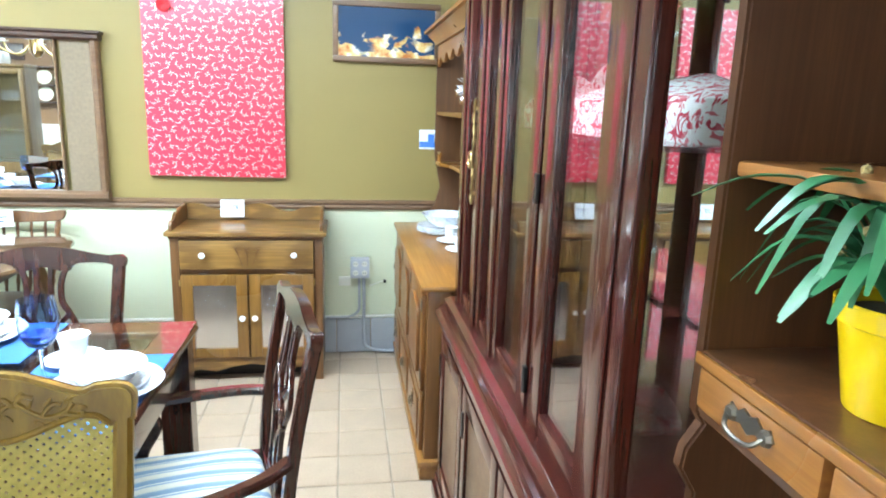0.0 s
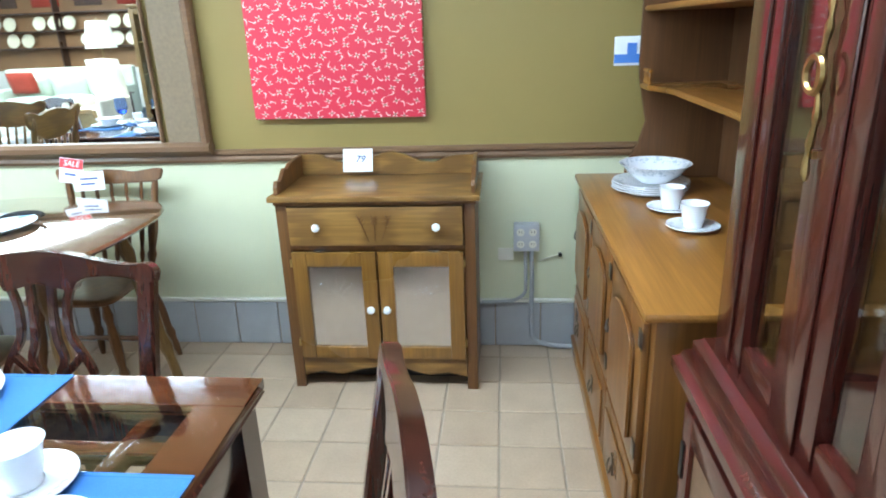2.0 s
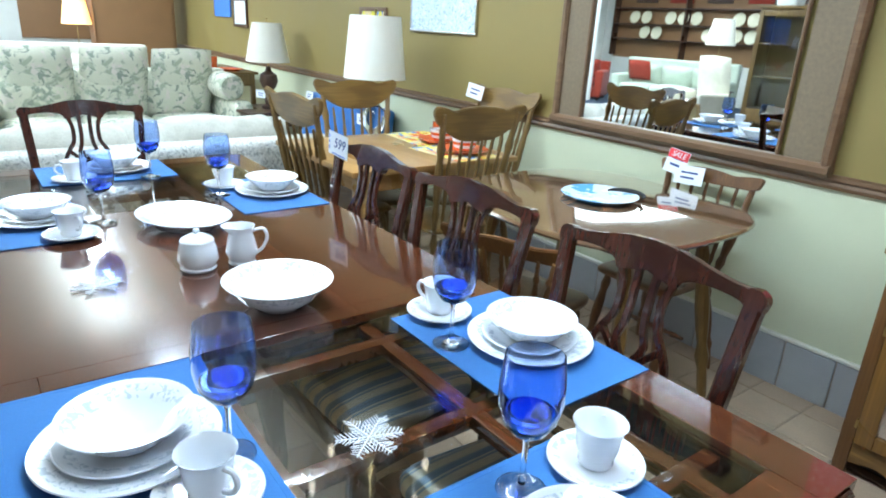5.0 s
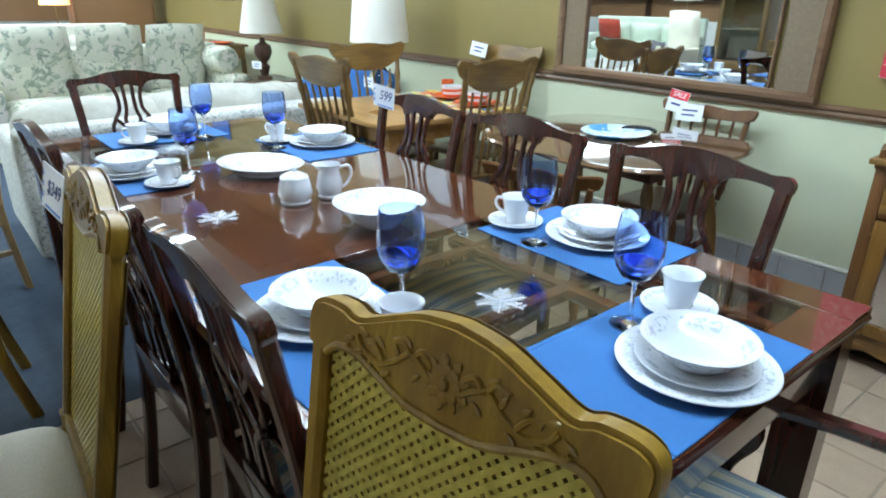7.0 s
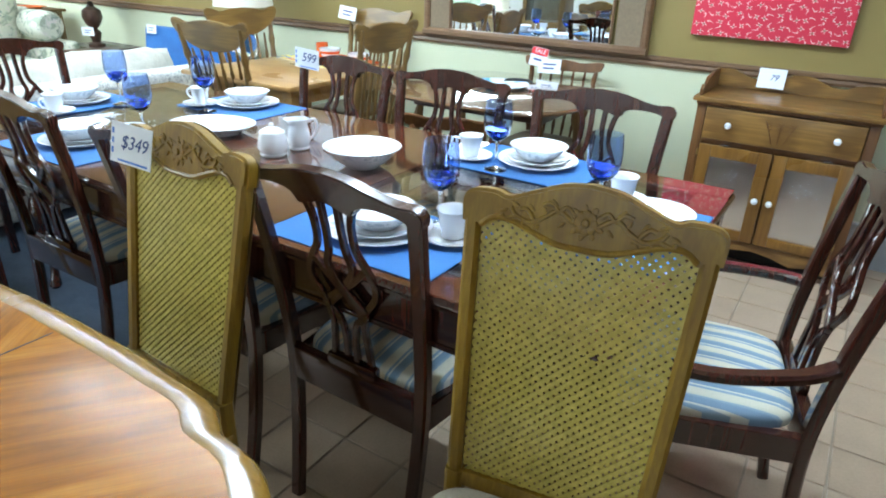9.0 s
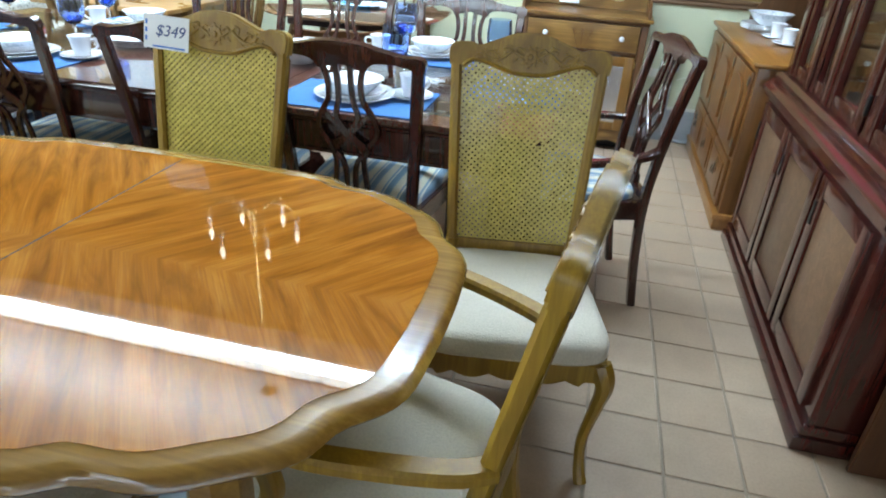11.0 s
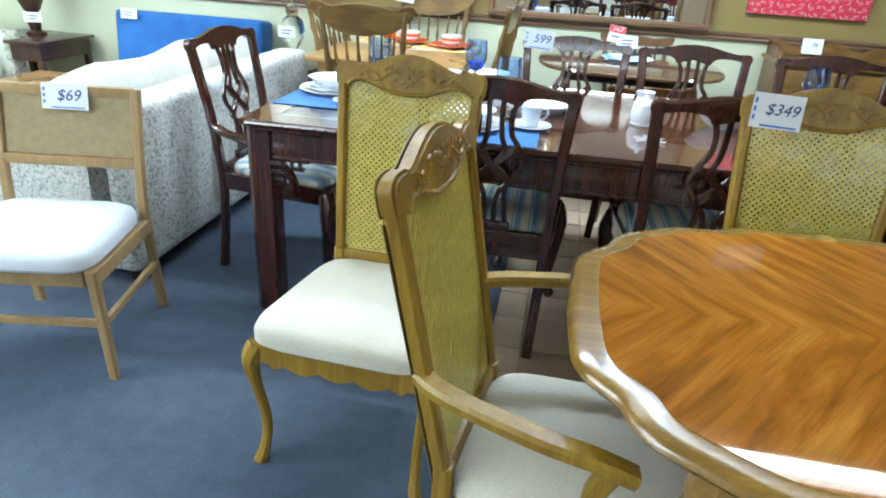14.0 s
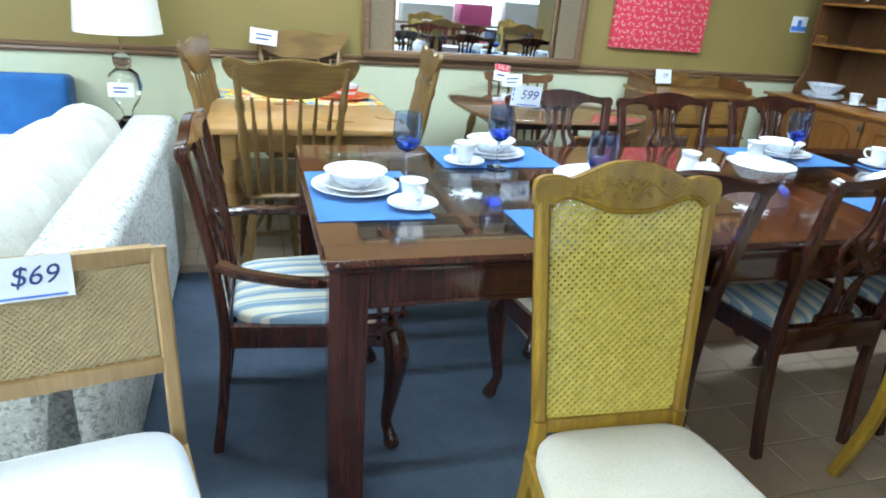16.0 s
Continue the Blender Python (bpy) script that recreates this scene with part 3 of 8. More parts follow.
def words(text, size, material, parent, m, name="lettering", align="CENTER"):
    """Flat lettering as a mesh under its card."""
    cu = bpy.data.curves.new(name, "FONT")
    cu.body, cu.size, cu.align_x, cu.align_y, cu.extrude = text, size, align, "CENTER", 0.0003
    cu.shear = 0.25
    tmp = bpy.data.objects.new(name, cu)
    scene.collection.objects.link(tmp)
    me = bpy.data.meshes.new_from_object(tmp.evaluated_get(bpy.context.evaluated_depsgraph_get()))
    bpy.data.objects.remove(tmp)
    me.materials.clear()
    me.materials.append(material)
    ob = new(name, me)
    ob.parent = parent
    ob.matrix_local = m
    return ob


def price_tag(text, m, w=0.15, h=0.075, label="", bars=True, color=None):
    """A card that stands upright in x and z, facing -y, with hand-written price."""
    t = thing("price_tag", label or f"white price card with handwritten {text}" if text else label or "small white card with faint writing", "price tag", m)
    bm = new_bm()
    box(bm, -w / 2, w / 2, -0.0008, 0.0008, -h, 0)
    part("card", bm, color or PAPER, t)
    if text:
        words(text, min(h * (0.42 if text == '79' else 0.62), 1.28 * w / max(2, len(text))), INK, t, pose(w * 0.08, -0.0016, -h * 0.46, 90))
    else:
        bm = new_bm()
        for k in range(2):
            box(bm, -w * 0.28, w * (0.30 - 0.1 * k), -0.0014, -0.0009, -h * (0.42 + 0.28 * k), -h * (0.32 + 0.28 * k))
        part("writing_bar", bm, INK, t)
    if bars:
        bm = new_bm()
        for k in range(3):
            box(bm, -w * 0.47, -w * 0.42, -0.0014, -0.0009, -h * (0.30 + 0.24 * k), -h * (0.16 + 0.24 * k))
        box(bm, -w * 0.30, w * 0.42, -0.0014, -0.0009, -h * 0.95, -h * 0.90)
        part("printed_bar", bm, INK_B, t)
    return t


# ---- structure ----
NORTH, EAST, WEST, SOUTH = 4.38, 1.58, -11.0, -6.6


def structure(name, bm, material, label, category="", m=None, sharp=38):
    return solid(name, bm, material, label, category or name.split("_")[0], m, kind="structure", sharp=sharp)


bm = new_bm()
box(bm, WEST, EAST, NORTH, NORTH + 0.15, 0.90, 3.3)
structure("wall_north", bm, WALL_UP, "upper wall painted flat olive gold above the chair rail", "wall")
bm = new_bm()
box(bm, WEST, EAST, NORTH, NORTH + 0.15, 0, 0.90)
structure("wall_north_lower", bm, WALL_LO, "lower wall painted pale green below the chair rail", "wall")
bm = new_bm()
box(bm, EAST, EAST + 0.15, -1.2, NORTH + 0.15, 0, 3.3)
structure("wall_east", bm, WALL_UP, "olive gold side wall behind the cabinets", "wall")
bm = new_bm()
box(bm, EAST + 0.15, 5.0, -1.2, -1.05, 0, 3.3)
structure("wall_return", bm, WALL_W, "white return wall of the shop front", "wall")
bm = new_bm()
box(bm, 5.0, 5.15, SOUTH, -1.05, 0, 3.3)
structure("wall_far_east", bm, WALL_W, "white far side wall of the shop", "wall")
bm = new_bm()
box(bm, WEST - 0.15, WEST, SOUTH, NORTH + 0.15, 0, 3.3)
structure("wall_west", bm, WALL_W, "white wall at the far end of the showroom", "wall")
bm = new_bm()
box(bm, WEST, -0.4, SOUTH - 0.15, SOUTH, 0, 3.3)
box(bm, 4.4, 5.0, SOUTH - 0.15, SOUTH, 0, 3.3)
box(bm, -0.4, 4.4, SOUTH - 0.15, SOUTH, 0, 0.45)
box(bm, -0.4, 4.4, SOUTH - 0.15, SOUTH, 2.5, 3.3)
structure("wall_south", bm, WALL_W, "white shop wall with a wide shop window opening", "wall")
w1 = thing("window_1", "wide shop window with white metal mullions", "window", kind="structure")
bm = new_bm()
for x in (-0.4, 0.8, 2.0, 3.2, 4.36):
    box(bm, x, x + 0.05, SOUTH - 0.11, SOUTH - 0.04, 0.45, 2.5, 0.004)
for z in (0.45, 2.45):
    box(bm, -0.35, 4.36, SOUTH - 0.11, SOUTH - 0.04, z, z + 0.05, 0.004)
part("window_frame", bm, FIXT, w1)
for x in (-0.35, 0.85, 2.05, 3.25):
    bm = new_bm()
    box(bm, x, x + 1.15, SOUTH - 0.08, SOUTH - 0.074, 0.5, 2.45)
    part("pane", bm, PANE, w1).visible_shadow = False
bm = new_bm()
box(bm, WEST, 5.0, SOUTH, 3.56, CEIL, CEIL + 0.1)
structure("ceiling", bm, CEILM, "beige ceiling with long fluorescent fittings", "ceiling")
bm = new_bm()
box(bm, WEST, EAST, 3.56, NORTH, 2.66, CEIL + 0.1)
box(bm, 0.10, EAST, 2.82, 3.56, 2.66, CEIL - 0.001)
structure("ceiling_soffit", bm, SOFFITM, "dark olive soffit along the walls", "soffit")
for cx, y, length in RUNS:
    count = round(length / UNIT)
    for k in range(count):
        x = cx + (k - (count - 1) / 2) * UNIT
        f = thing("ceiling_light", "long white fluorescent ceiling fitting, switched on", "ceiling light", pose(x, y, TUBE_Z), "row of fluorescent fittings")
        bm = new_bm()
        box(bm, -0.522, 0.522, -0.045, 0.045, -0.04, 0, 0.006)
        part("body", bm, FIXT, f)
        for hx in (-0.4, 0.4):
            bm = new_bm()
            lathe(bm, [(0, -0.002), (0.004, -0.002), (0.004, CEIL - TUBE_Z), (0, CEIL - TUBE_Z)], 8, (hx, 0, 0))
            part("hanger_rod", bm, FIXT, f)
        bm = new_bm()
        box(bm, -0.512, 0.512, -0.06, 0.06, -0.085, -0.04, 0.02)
        part("diffuser", bm, TUBE, f, "glowing white diffuser")

for i in range(4):
    for j in range(7):
        f = thing("ceiling_panel_light", "square-edged white ceiling light panel, switched on", "ceiling light", pose(-8.175 + 1.05 * i, -3.0 + 0.6 * j, CEIL), "field of ceiling light panels")
        bm = new_bm()
        box(bm, -0.52, 0.52, -0.295, 0.295, -0.012, 0, 0.003)
        part("frame", bm, FIXT, f)
        bm = new_bm()
        box(bm, -0.505, 0.505, -0.28, 0.28, -0.026, -0.012, 0.004)
        part("diffuser", bm, TUBE, f, "glowing white diffuser")

# floors
bm = new_bm()
box(bm, WEST, -1.571, SOUTH, 2.419, -0.1, 0.004)
# past y 2.419 the dark carpet stands in for tile in shade
box(bm, WEST, -1.571, 2.419, 3.30, -0.1, 0.004)
structure("floor_carpet", bm, CARPET, "blue-grey cut pile carpet, carried on in place of shaded tile", "carpet")
bm = new_bm()
box(bm, -1.571, 5.0, SOUTH, NORTH, -0.1, -0.004)
box(bm, WEST, -1.571, 3.30, NORTH, -0.1, -0.004)
floor_bed = structure("floor", bm, GROUT, "tan quarry tile floor with grey joints", "floor")

# chair rail
bm = new_bm()
rail_prof = [(0, 0.0), (0, 0.055), (-0.012, 0.055), (-0.026, 0.048), (-0.026, 0.036), (-0.016, 0.028), (-0.020, 0.014), (-0.014, 0.0)]
lo = [bm.verts.new((WEST, NORTH - 0.0005 + u, 0.878 + v)) for u, v in rail_prof]
hi = [bm.verts.new((EAST, NORTH - 0.0005 + u, 0.878 + v)) for u, v in rail_prof]
for j in range(len(rail_prof)):
    k = (j + 1) % len(rail_prof)
    bm.faces.new((lo[j], lo[k], hi[k], hi[j]))
bm.faces.new(lo)
bm.faces.new(hi[::-1])
structure("trim_chair_rail", bm, RAILW, "brown wooden chair rail moulding along the wall", "chair rail")

# grey tile skirting, tile by tile
bm = new_bm()
box(bm, -3.0, EAST, NORTH - 0.004, NORTH, 0, 0.232)
base_bed = structure("baseboard", bm, GROUT, "grey glazed tile skirting at the foot of the wall", "skirting")
bm = new_bm()
box(bm, 0, 0.198, -0.009, 0, 0.002, 0.215, 0.003, 1)
sk = to_mesh("tile", bm, BASETILE)
for k in range(22):
    t = new("tile", sk)
    t.parent = base_bed
    t.location = (-2.98 + 0.2035 * k, NORTH - 0.0045, 0)
bm = new_bm()
sweep(bm, [(-3.0, NORTH - 0.008, 0.226), (EAST, NORTH - 0.008, 0.226)], rect(0.018, 0.018, 0.5))
structure("trim_skirting_cap", bm, PLASTIC, "thin cream bead on top of the tile skirting", "trim")


# ---- dark mahogany dining set ----
def cabriole(bm, x, y, h, fx, fy, s=1.0):
    """A cabriole leg with a ball foot, bowing towards (fx, fy)."""
    path = [(x, y, h), (x + fx * 0.022, y + fy * 0.022, h - 0.07), (x + fx * 0.016, y + fy * 0.016, h - 0.17), (x, y, h - 0.28), (x - fx * 0.004, y - fy * 0.004, 0.09), (x + fx * 0.012, y + fy * 0.012, 0.045), (x + fx * 0.018, y + fy * 0.018, 0.02)]
    sweep(bm, spline(path, 4), disc(0.02 * s, 10), [1.7, 1.75, 1.8, 1.85, 1.9, 1.85, 1.75, 1.65, 1.5, 1.35, 1.25, 1.15, 1.05, 1.0, 0.95, 0.9, 0.88, 0.88, 0.9, 0.95, 1.05, 1.15, 1.2, 1.2, 1.1], up=(0, 1, 0))
    lathe(bm, [(0.0, 0.0), (0.017, 0.003), (0.026, 0.018), (0.022, 0.034), (0.010, 0.042), (0, 0.043)], 10, (x + fx * 0.02, y + fy * 0.02, 0))


def chippendale(name, label, arms=False):
    """Carved chair with a pierced lattice splat; faces +y."""
    c = thing(name, label, "chair")
    deep = 0.04 if arms else 0.0
    for s in (-1, 1):
        bm = new_bm()
        post = [(s * 0.185, -0.265, 0), (s * 0.195, -0.235, 0.22), (s * 0.203, -0.222, 0.45), (s * 0.214, -0.245, 0.68), (s * 0.232, -0.295, 0.955)]
        sweep(bm, spline(post, 5), rect(0.036, 0.030, 0.35), up=(0, 1, 0))
        part("rear_post", bm, MAHOG, c)
        bm = new_bm()
        cabriole(bm, s * 0.235, 0.205 + deep, 0.42, s * 0.7, 0.7)
        part("front_leg", bm, MAHOG, c)
    bm = new_bm()
    box(bm, -0.255, 0.255, 0.19 + deep, 0.225 + deep, 0.375, 0.445, 0.006)
    part("front_rail", bm, MAHOG, c)
    bm = new_bm()
    box(bm, -0.19, 0.19, -0.24, -0.21, 0.375, 0.47, 0.006)
    part("back_rail", bm, MAHOG, c)
    for s in (-1, 1):
        bm = new_bm()
        sweep(bm, [(s * 0.20, -0.225, 0.41), (s * 0.245, 0.205 + deep, 0.41)], rect(0.026, 0.07, 0.15))
        part("side_rail", bm, MAHOG, c)
    # serpentine crest rail with a broad middle
    top = [(-0.25, 0.925), (-0.253, 0.948), (-0.235, 0.964), (-0.19, 0.962), (-0.13, 0.972), (-0.07, 0.986), (0.0, 0.992)]
    low = [(0.0, 0.925), (-0.04, 0.915), (-0.072, 0.908), (-0.085, 0.925), (-0.11, 0.936), (-0.16, 0.938), (-0.205, 0.932), (-0.222, 0.918)]
    top_s = [(p.x, p.y) for p in spline([(x, z, 0) for x, z in top], 4)]
    low_s = [(p.x, p.y) for p in spline([(x, z, 0) for x, z in low], 4)]
    ring = top_s + [(-x, z) for x, z in reversed(top_s[:-1])]
    ring = ring + [(-x, z) for x, z in reversed(low_s)] + low_s[1:]
    bm = new_bm()
    slab(bm, ring, -0.015, 0.015, pose(0, -0.292, 0, 90), 0.003)
    bmesh.ops.transform(bm, matrix=Matrix.Translation((0, -0.292, 0.94)) @ pose(0, 0, 0, 10) @ Matrix.Translation((0, 0.292, -0.94)), verts=bm.verts[:])
    part("crest_rail", bm, MAHOG, c, "bowed crest rail with moulded top edge")

    def lean(z):
        return -0.222 - 0.07 * max(0, (z - 0.47) / 0.48) ** 1.4

    strands = [
        [(0.920, 0.066), (0.875, 0.052), (0.815, 0.053), (0.775, 0.075), (0.735, 0.094), (0.700, 0.090), (0.660, 0.062), (0.610, 0.046), (0.550, 0.050), (0.485, 0.058)],
        [(0.925, 0.022), (0.850, 0.020), (0.800, 0.024), (0.760, 0.034), (0.720, 0.012), (0.680, -0.030), (0.650, -0.062), (0.615, -0.030), (0.560, -0.016), (0.485, -0.018)],
        [(0.770, 0.074), (0.730, 0.035), (0.690, -0.005), (0.650, -0.045), (0.630, -0.056)],
    ]
    for st in strands:
        for s in (-1, 1):
            path = spline([(s * x, lean(z) + 0.002 * s, z) for z, x in st], 4)
            bm = new_bm()
            sweep(bm, path, rect(0.017, 0.014, 0.3), up=(0, 1, 0))
            part("splat_ribbon", bm, MAHOG, c, "interlaced ribbon of the pierced splat")
    bm = new_bm()
    box(bm, -0.075, 0.075, -0.238, -0.212, 0.462, 0.50, 0.008)
    part("splat_shoe", bm, MAHOG, c)
    bm = new_bm()
    cushion(bm, -0.245, 0.245, -0.205, 0.215 + deep, 0.435, 0.478, 0.022, taper=0.2)
    part("seat", bm, STRIPE, c, "padded seat in blue and cream stripes")
    if arms:
        for s in (-1, 1):
            bm = new_bm()
            path = [(s * 0.210, -0.232, 0.635), (s * 0.255, -0.16, 0.625), (s * 0.285, -0.03, 0.612), (s * 0.285, 0.07, 0.606), (s * 0.272, 0.125, 0.595), (s * 0.268, 0.135, 0.575)]
            sweep(bm, spline(path, 5), rect(0.038, 0.026, 0.5), up=(0, 0, 1))
            part("arm", bm, MAHOG, c)
            bm = new_bm()
            path = [(s * 0.275, 0.10, 0.595), (s * 0.268, 0.075, 0.54), (s * 0.255, 0.11, 0.48), (s * 0.250, 0.135, 0.40)]
            sweep(bm, spline(path, 5), rect(0.026, 0.034, 0.4), up=(0, 1, 0))
            part("arm_support", bm, MAHOG, c)
    return c


side = chippendale("dining_chair", "dark mahogany dining chair with pierced splat and striped seat")
tagged(side, group="chairs round the mahogany table")
side.matrix_world = pose(-0.235, 2.573, 0, 0, 0, 181.4)
for x, y, yaw in ((-0.837, 2.564, 182.2), (-1.376, 2.554, 181), (-0.363, 1.912, -1), (-0.917, 1.900, 1), (-1.618, 1.891, 1)):
    copy_thing(side, pose(x, y, 0, 0, 0, yaw))
arm = chippendale("dining_armchair", "dark mahogany dining armchair with pierced splat and striped seat", True)
tagged(arm, group="chairs round the mahogany table")
arm.matrix_world = pose(0.322, 2.236, 0, 0, 0, 104)
copy_thing(arm, pose(-2.522, 2.16, 0, 0, 0, -92))

TX0, TX1, TY0, TY1 = -2.505, 0.25, 1.665, 2.772
TTOP = 0.76


def dining_table():
    t = thing("dining_table", "long glossy mahogany dining table with inset glass panels", "dining table")
    cut = 0.035

    def ring(g, c):
        x0, x1, y0, y1 = TX0 + g, TX1 - g, TY0 + g, TY1 - g
        return [(x0 + c, y0), (x1 - c, y0), (x1, y0 + c), (x1, y1 - c), (x1 - c, y1), (x0 + c, y1), (x0, y1 - c), (x0, y0 + c)]

    # top frame: margins, end panels of glass, solid leaves between
    gx = ((TX0 + 0.105, -1.72), (-0.66, TX1 - 0.095))
    gy0, gy1 = TY0 + 0.10, TY1 - 0.10
    b = 0.022
    bm = new_bm()
    slab(bm, [(-1.72 + 0.06, TY0), (-0.66 - 0.06, TY0), (-0.66 - 0.06, TY1), (-1.72 + 0.06, TY1)], TTOP - b, TTOP)
    top = part("tabletop_leaf", bm, MAHOG_X, t)
    for a, z in ((TY0, gy0), (gy1, TY1)):
        for x0, x1 in ((TX0 + 0.003, -1.6605), (-0.7195, TX1 - 0.003)):
            bm = new_bm()
            box(bm, x0, x1, a, z, TTOP - b, TTOP, 0.001, 1)
            part("tabletop_rail", bm, MAHOG_X, t)
    for x0, x1 in ((TX0, gx[0][0]), (gx[0][1], -1.6605), (-0.7195, gx[1][0]), (gx[1][1], TX1)):
        bm = new_bm()
        box(bm, x0, x1, gy0 + 0.0005, gy1 - 0.0005, TTOP - b, TTOP, 0.001, 1)
        part("tabletop_stile", bm, MAHOG_X, t)
    for x0, x1 in gx:
        bm = new_bm()
        box(bm, x0 + 0.001, x1 - 0.001, gy0 + 0.001, gy1 - 0.001, TTOP - 0.009, TTOP - 0.001)
        part("glass_panel", bm, TABLEGLASS, t, "bevelled glass panel").visible_shadow = False
        for y in (gy0 + 0.001, gy1 - 0.019):
            bm = new_bm()
            box(bm, x0 + 0.001, x1 - 0.001, y, y + 0.018, TTOP - 0.0008, TTOP + 0.0006)
            part("glass_bevel", bm, PANE, t)
        bm = new_bm()
        for x in (x0 + 0.09, (x0 + x1) / 2, x1 - 0.09):
            box(bm, x - 0.016, x + 0.016, gy0, gy1, TTOP - 0.055, TTOP - 0.026, 0.003)
        for y in (gy0 + 0.09, gy0 + 0.27, gy1 - 0.27, gy1 - 0.09):
            box(bm, x0, x1, y - 0.016, y + 0.016, TTOP - 0.0545, TTOP - 0.0265, 0.003)
        part("under_frame", bm, MAHOG_X, t, "fretted wooden lattice under the glass")
    bm = new_bm()
    r0, r1, r2, r3 = ring(-0.004, cut), ring(-0.008, cut), ring(0.004, cut), ring(0.022, cut)
    levels = [(ring(-0.0005, cut), TTOP - 0.001), (r0, TTOP - 0.006), (r1, TTOP - 0.014), (r0, TTOP - 0.022), (r2, TTOP - 0.027), (r2, TTOP - 0.034), (r3, TTOP - 0.045)]
    loops = [[bm.verts.new((x, y, z)) for x, y in r] for r, z in levels]
    for a, c in zip(loops, loops[1:]):
        for j in range(8):
            bm.faces.new((a[j], a[(j + 1) % 8], c[(j + 1) % 8], c[j]))
    part("moulded_edge", bm, MAHOG, t)
    for x0, x1, y0, y1 in ((TX0 + 0.10, TX1 - 0.10, TY0 + 0.022, TY0 + 0.045), (TX0 + 0.10, TX1 - 0.10, TY1 - 0.045, TY1 - 0.022), (TX0 + 0.022, TX0 + 0.045, TY0 + 0.10, TY1 - 0.10), (TX1 - 0.045, TX1 - 0.022, TY0 + 0.10, TY1 - 0.10)):
        bm = new_bm()
        box(bm, x0, x1, y0, y1, 0.625, TTOP - 0.023, 0.004)
        if x1 - x0 > 1:
            box(bm, x0, x1, y0 - 0.004, y1 + 0.004, 0.622, 0.634, 0.002)
        part("apron", bm, MAHOG, t)
    for sx, x in ((1, TX0), (-1, TX1)):
        for sy, y in ((1, TY0), (-1, TY1)):
            bm = new_bm()
            slab(bm, [(x + sx * a, y + sy * c) for a, c in ((0.035, 0.012), (0.105, 0.012), (0.105, 0.105), (0.012, 0.105), (0.012, 0.035))], 0, TTOP - 0.04, None, 0.004)
            part("leg", bm, MAHOG, t)
            for along in (0, 1):
                bm = new_bm()

                def bar(u0, u1, z0, z1):
                    if along:
                        box(bm, x + sx * 0.045, x + sx * 0.058, min(y + sy * u0, y + sy * u1), max(y + sy * u0, y + sy * u1), z0, z1)
                    else:
                        box(bm, min(x + sx * u0, x + sx * u1), max(x + sx * u0, x + sx * u1), y + sy * 0.045, y + sy * 0.058, z0, z1)

                bar(0.105, 0.235, 0.606, 0.622)
                bar(0.105, 0.215, 0.575, 0.586)
                for u in (0.135, 0.165, 0.195):
                    bar(u, u + 0.010, 0.575, 0.61)
                bar(0.135, 0.146, 0.50, 0.586)
                bar(0.105, 0.165, 0.545, 0.555)
                bar(0.105, 0.150, 0.515, 0.525)
                part("fret_bracket", bm, MAHOG, t, "pierced corner bracket")
    return t


dining_table()


# ---- table settings ----
def plate_profile(r, h, well=0.62, thick=0.004):
    return [(0, 0.003), (r * well * 0.75, 0.003), (r * well, 0.0), (r * well * 1.02, 0.003), (r * 0.8, h * 0.5), (r * 0.98, h), (r, h + 0.001), (r * 0.99, h + thick * 0.8), (r * 0.8, h * 0.55 + thick), (r * well, 0.003 + thick), (0, 0.0028 + thick)]


def porcelain_mat(name, r0, r1):
    """White china with a broken grey-blue garland on the rim."""
    m, nt, b = base_mat(name, (0.80, 0.83, 0.87), 0.12, coat=0.6, coat_rough=0.04)
    c = nt.nodes.new("ShaderNodeTexCoord")
    sep = node(nt, "ShaderNodeSeparateXYZ", [(0, c.outputs["Object"])])
    flat = node(nt, "ShaderNodeCombineXYZ", [(0, sep.outputs[0]), (1, sep.outputs[1])])
    d = node(nt, "ShaderNodeVectorMath", [(0, flat.outputs[0])])
    d.operation = "LENGTH"
    band = math_node(nt, "MULTIPLY", math_node(nt, "GREATER_THAN", d.outputs["Value"], r0), math_node(nt, "LESS_THAN", d.outputs["Value"], r1))
    n = noise_tex(nt, coords(nt), 75, 2, 0.5, 1.0)
    mask = math_node(nt, "MULTIPLY", band, ramp(nt, n, (0.52, (0, 0, 0)), (0.57, (1, 1, 1))))
    nt.links.new(mix(nt, math_node(nt, "MULTIPLY", mask, 0.6), (0.80, 0.83, 0.87), (0.36, 0.44, 0.52)), b.inputs["Base Color"])
    return m


CH_DIN, CH_SAL, CH_BOWL, CH_SAU, CH_BIG = (porcelain_mat("china_" + n, a, b) for n, a, b in (("dinner", 0.098, 0.122), ("salad", 0.074, 0.09), ("soup", 0.070, 0.088), ("saucer", 0.055, 0.068), ("serving", 0.098, 0.122)))


def mesh_of(name, prof, material, seg=40, squash=1.0):
    bm = new_bm()
    lathe(bm, prof, seg, squash=squash)
    return to_mesh(name, bm, material, 50)


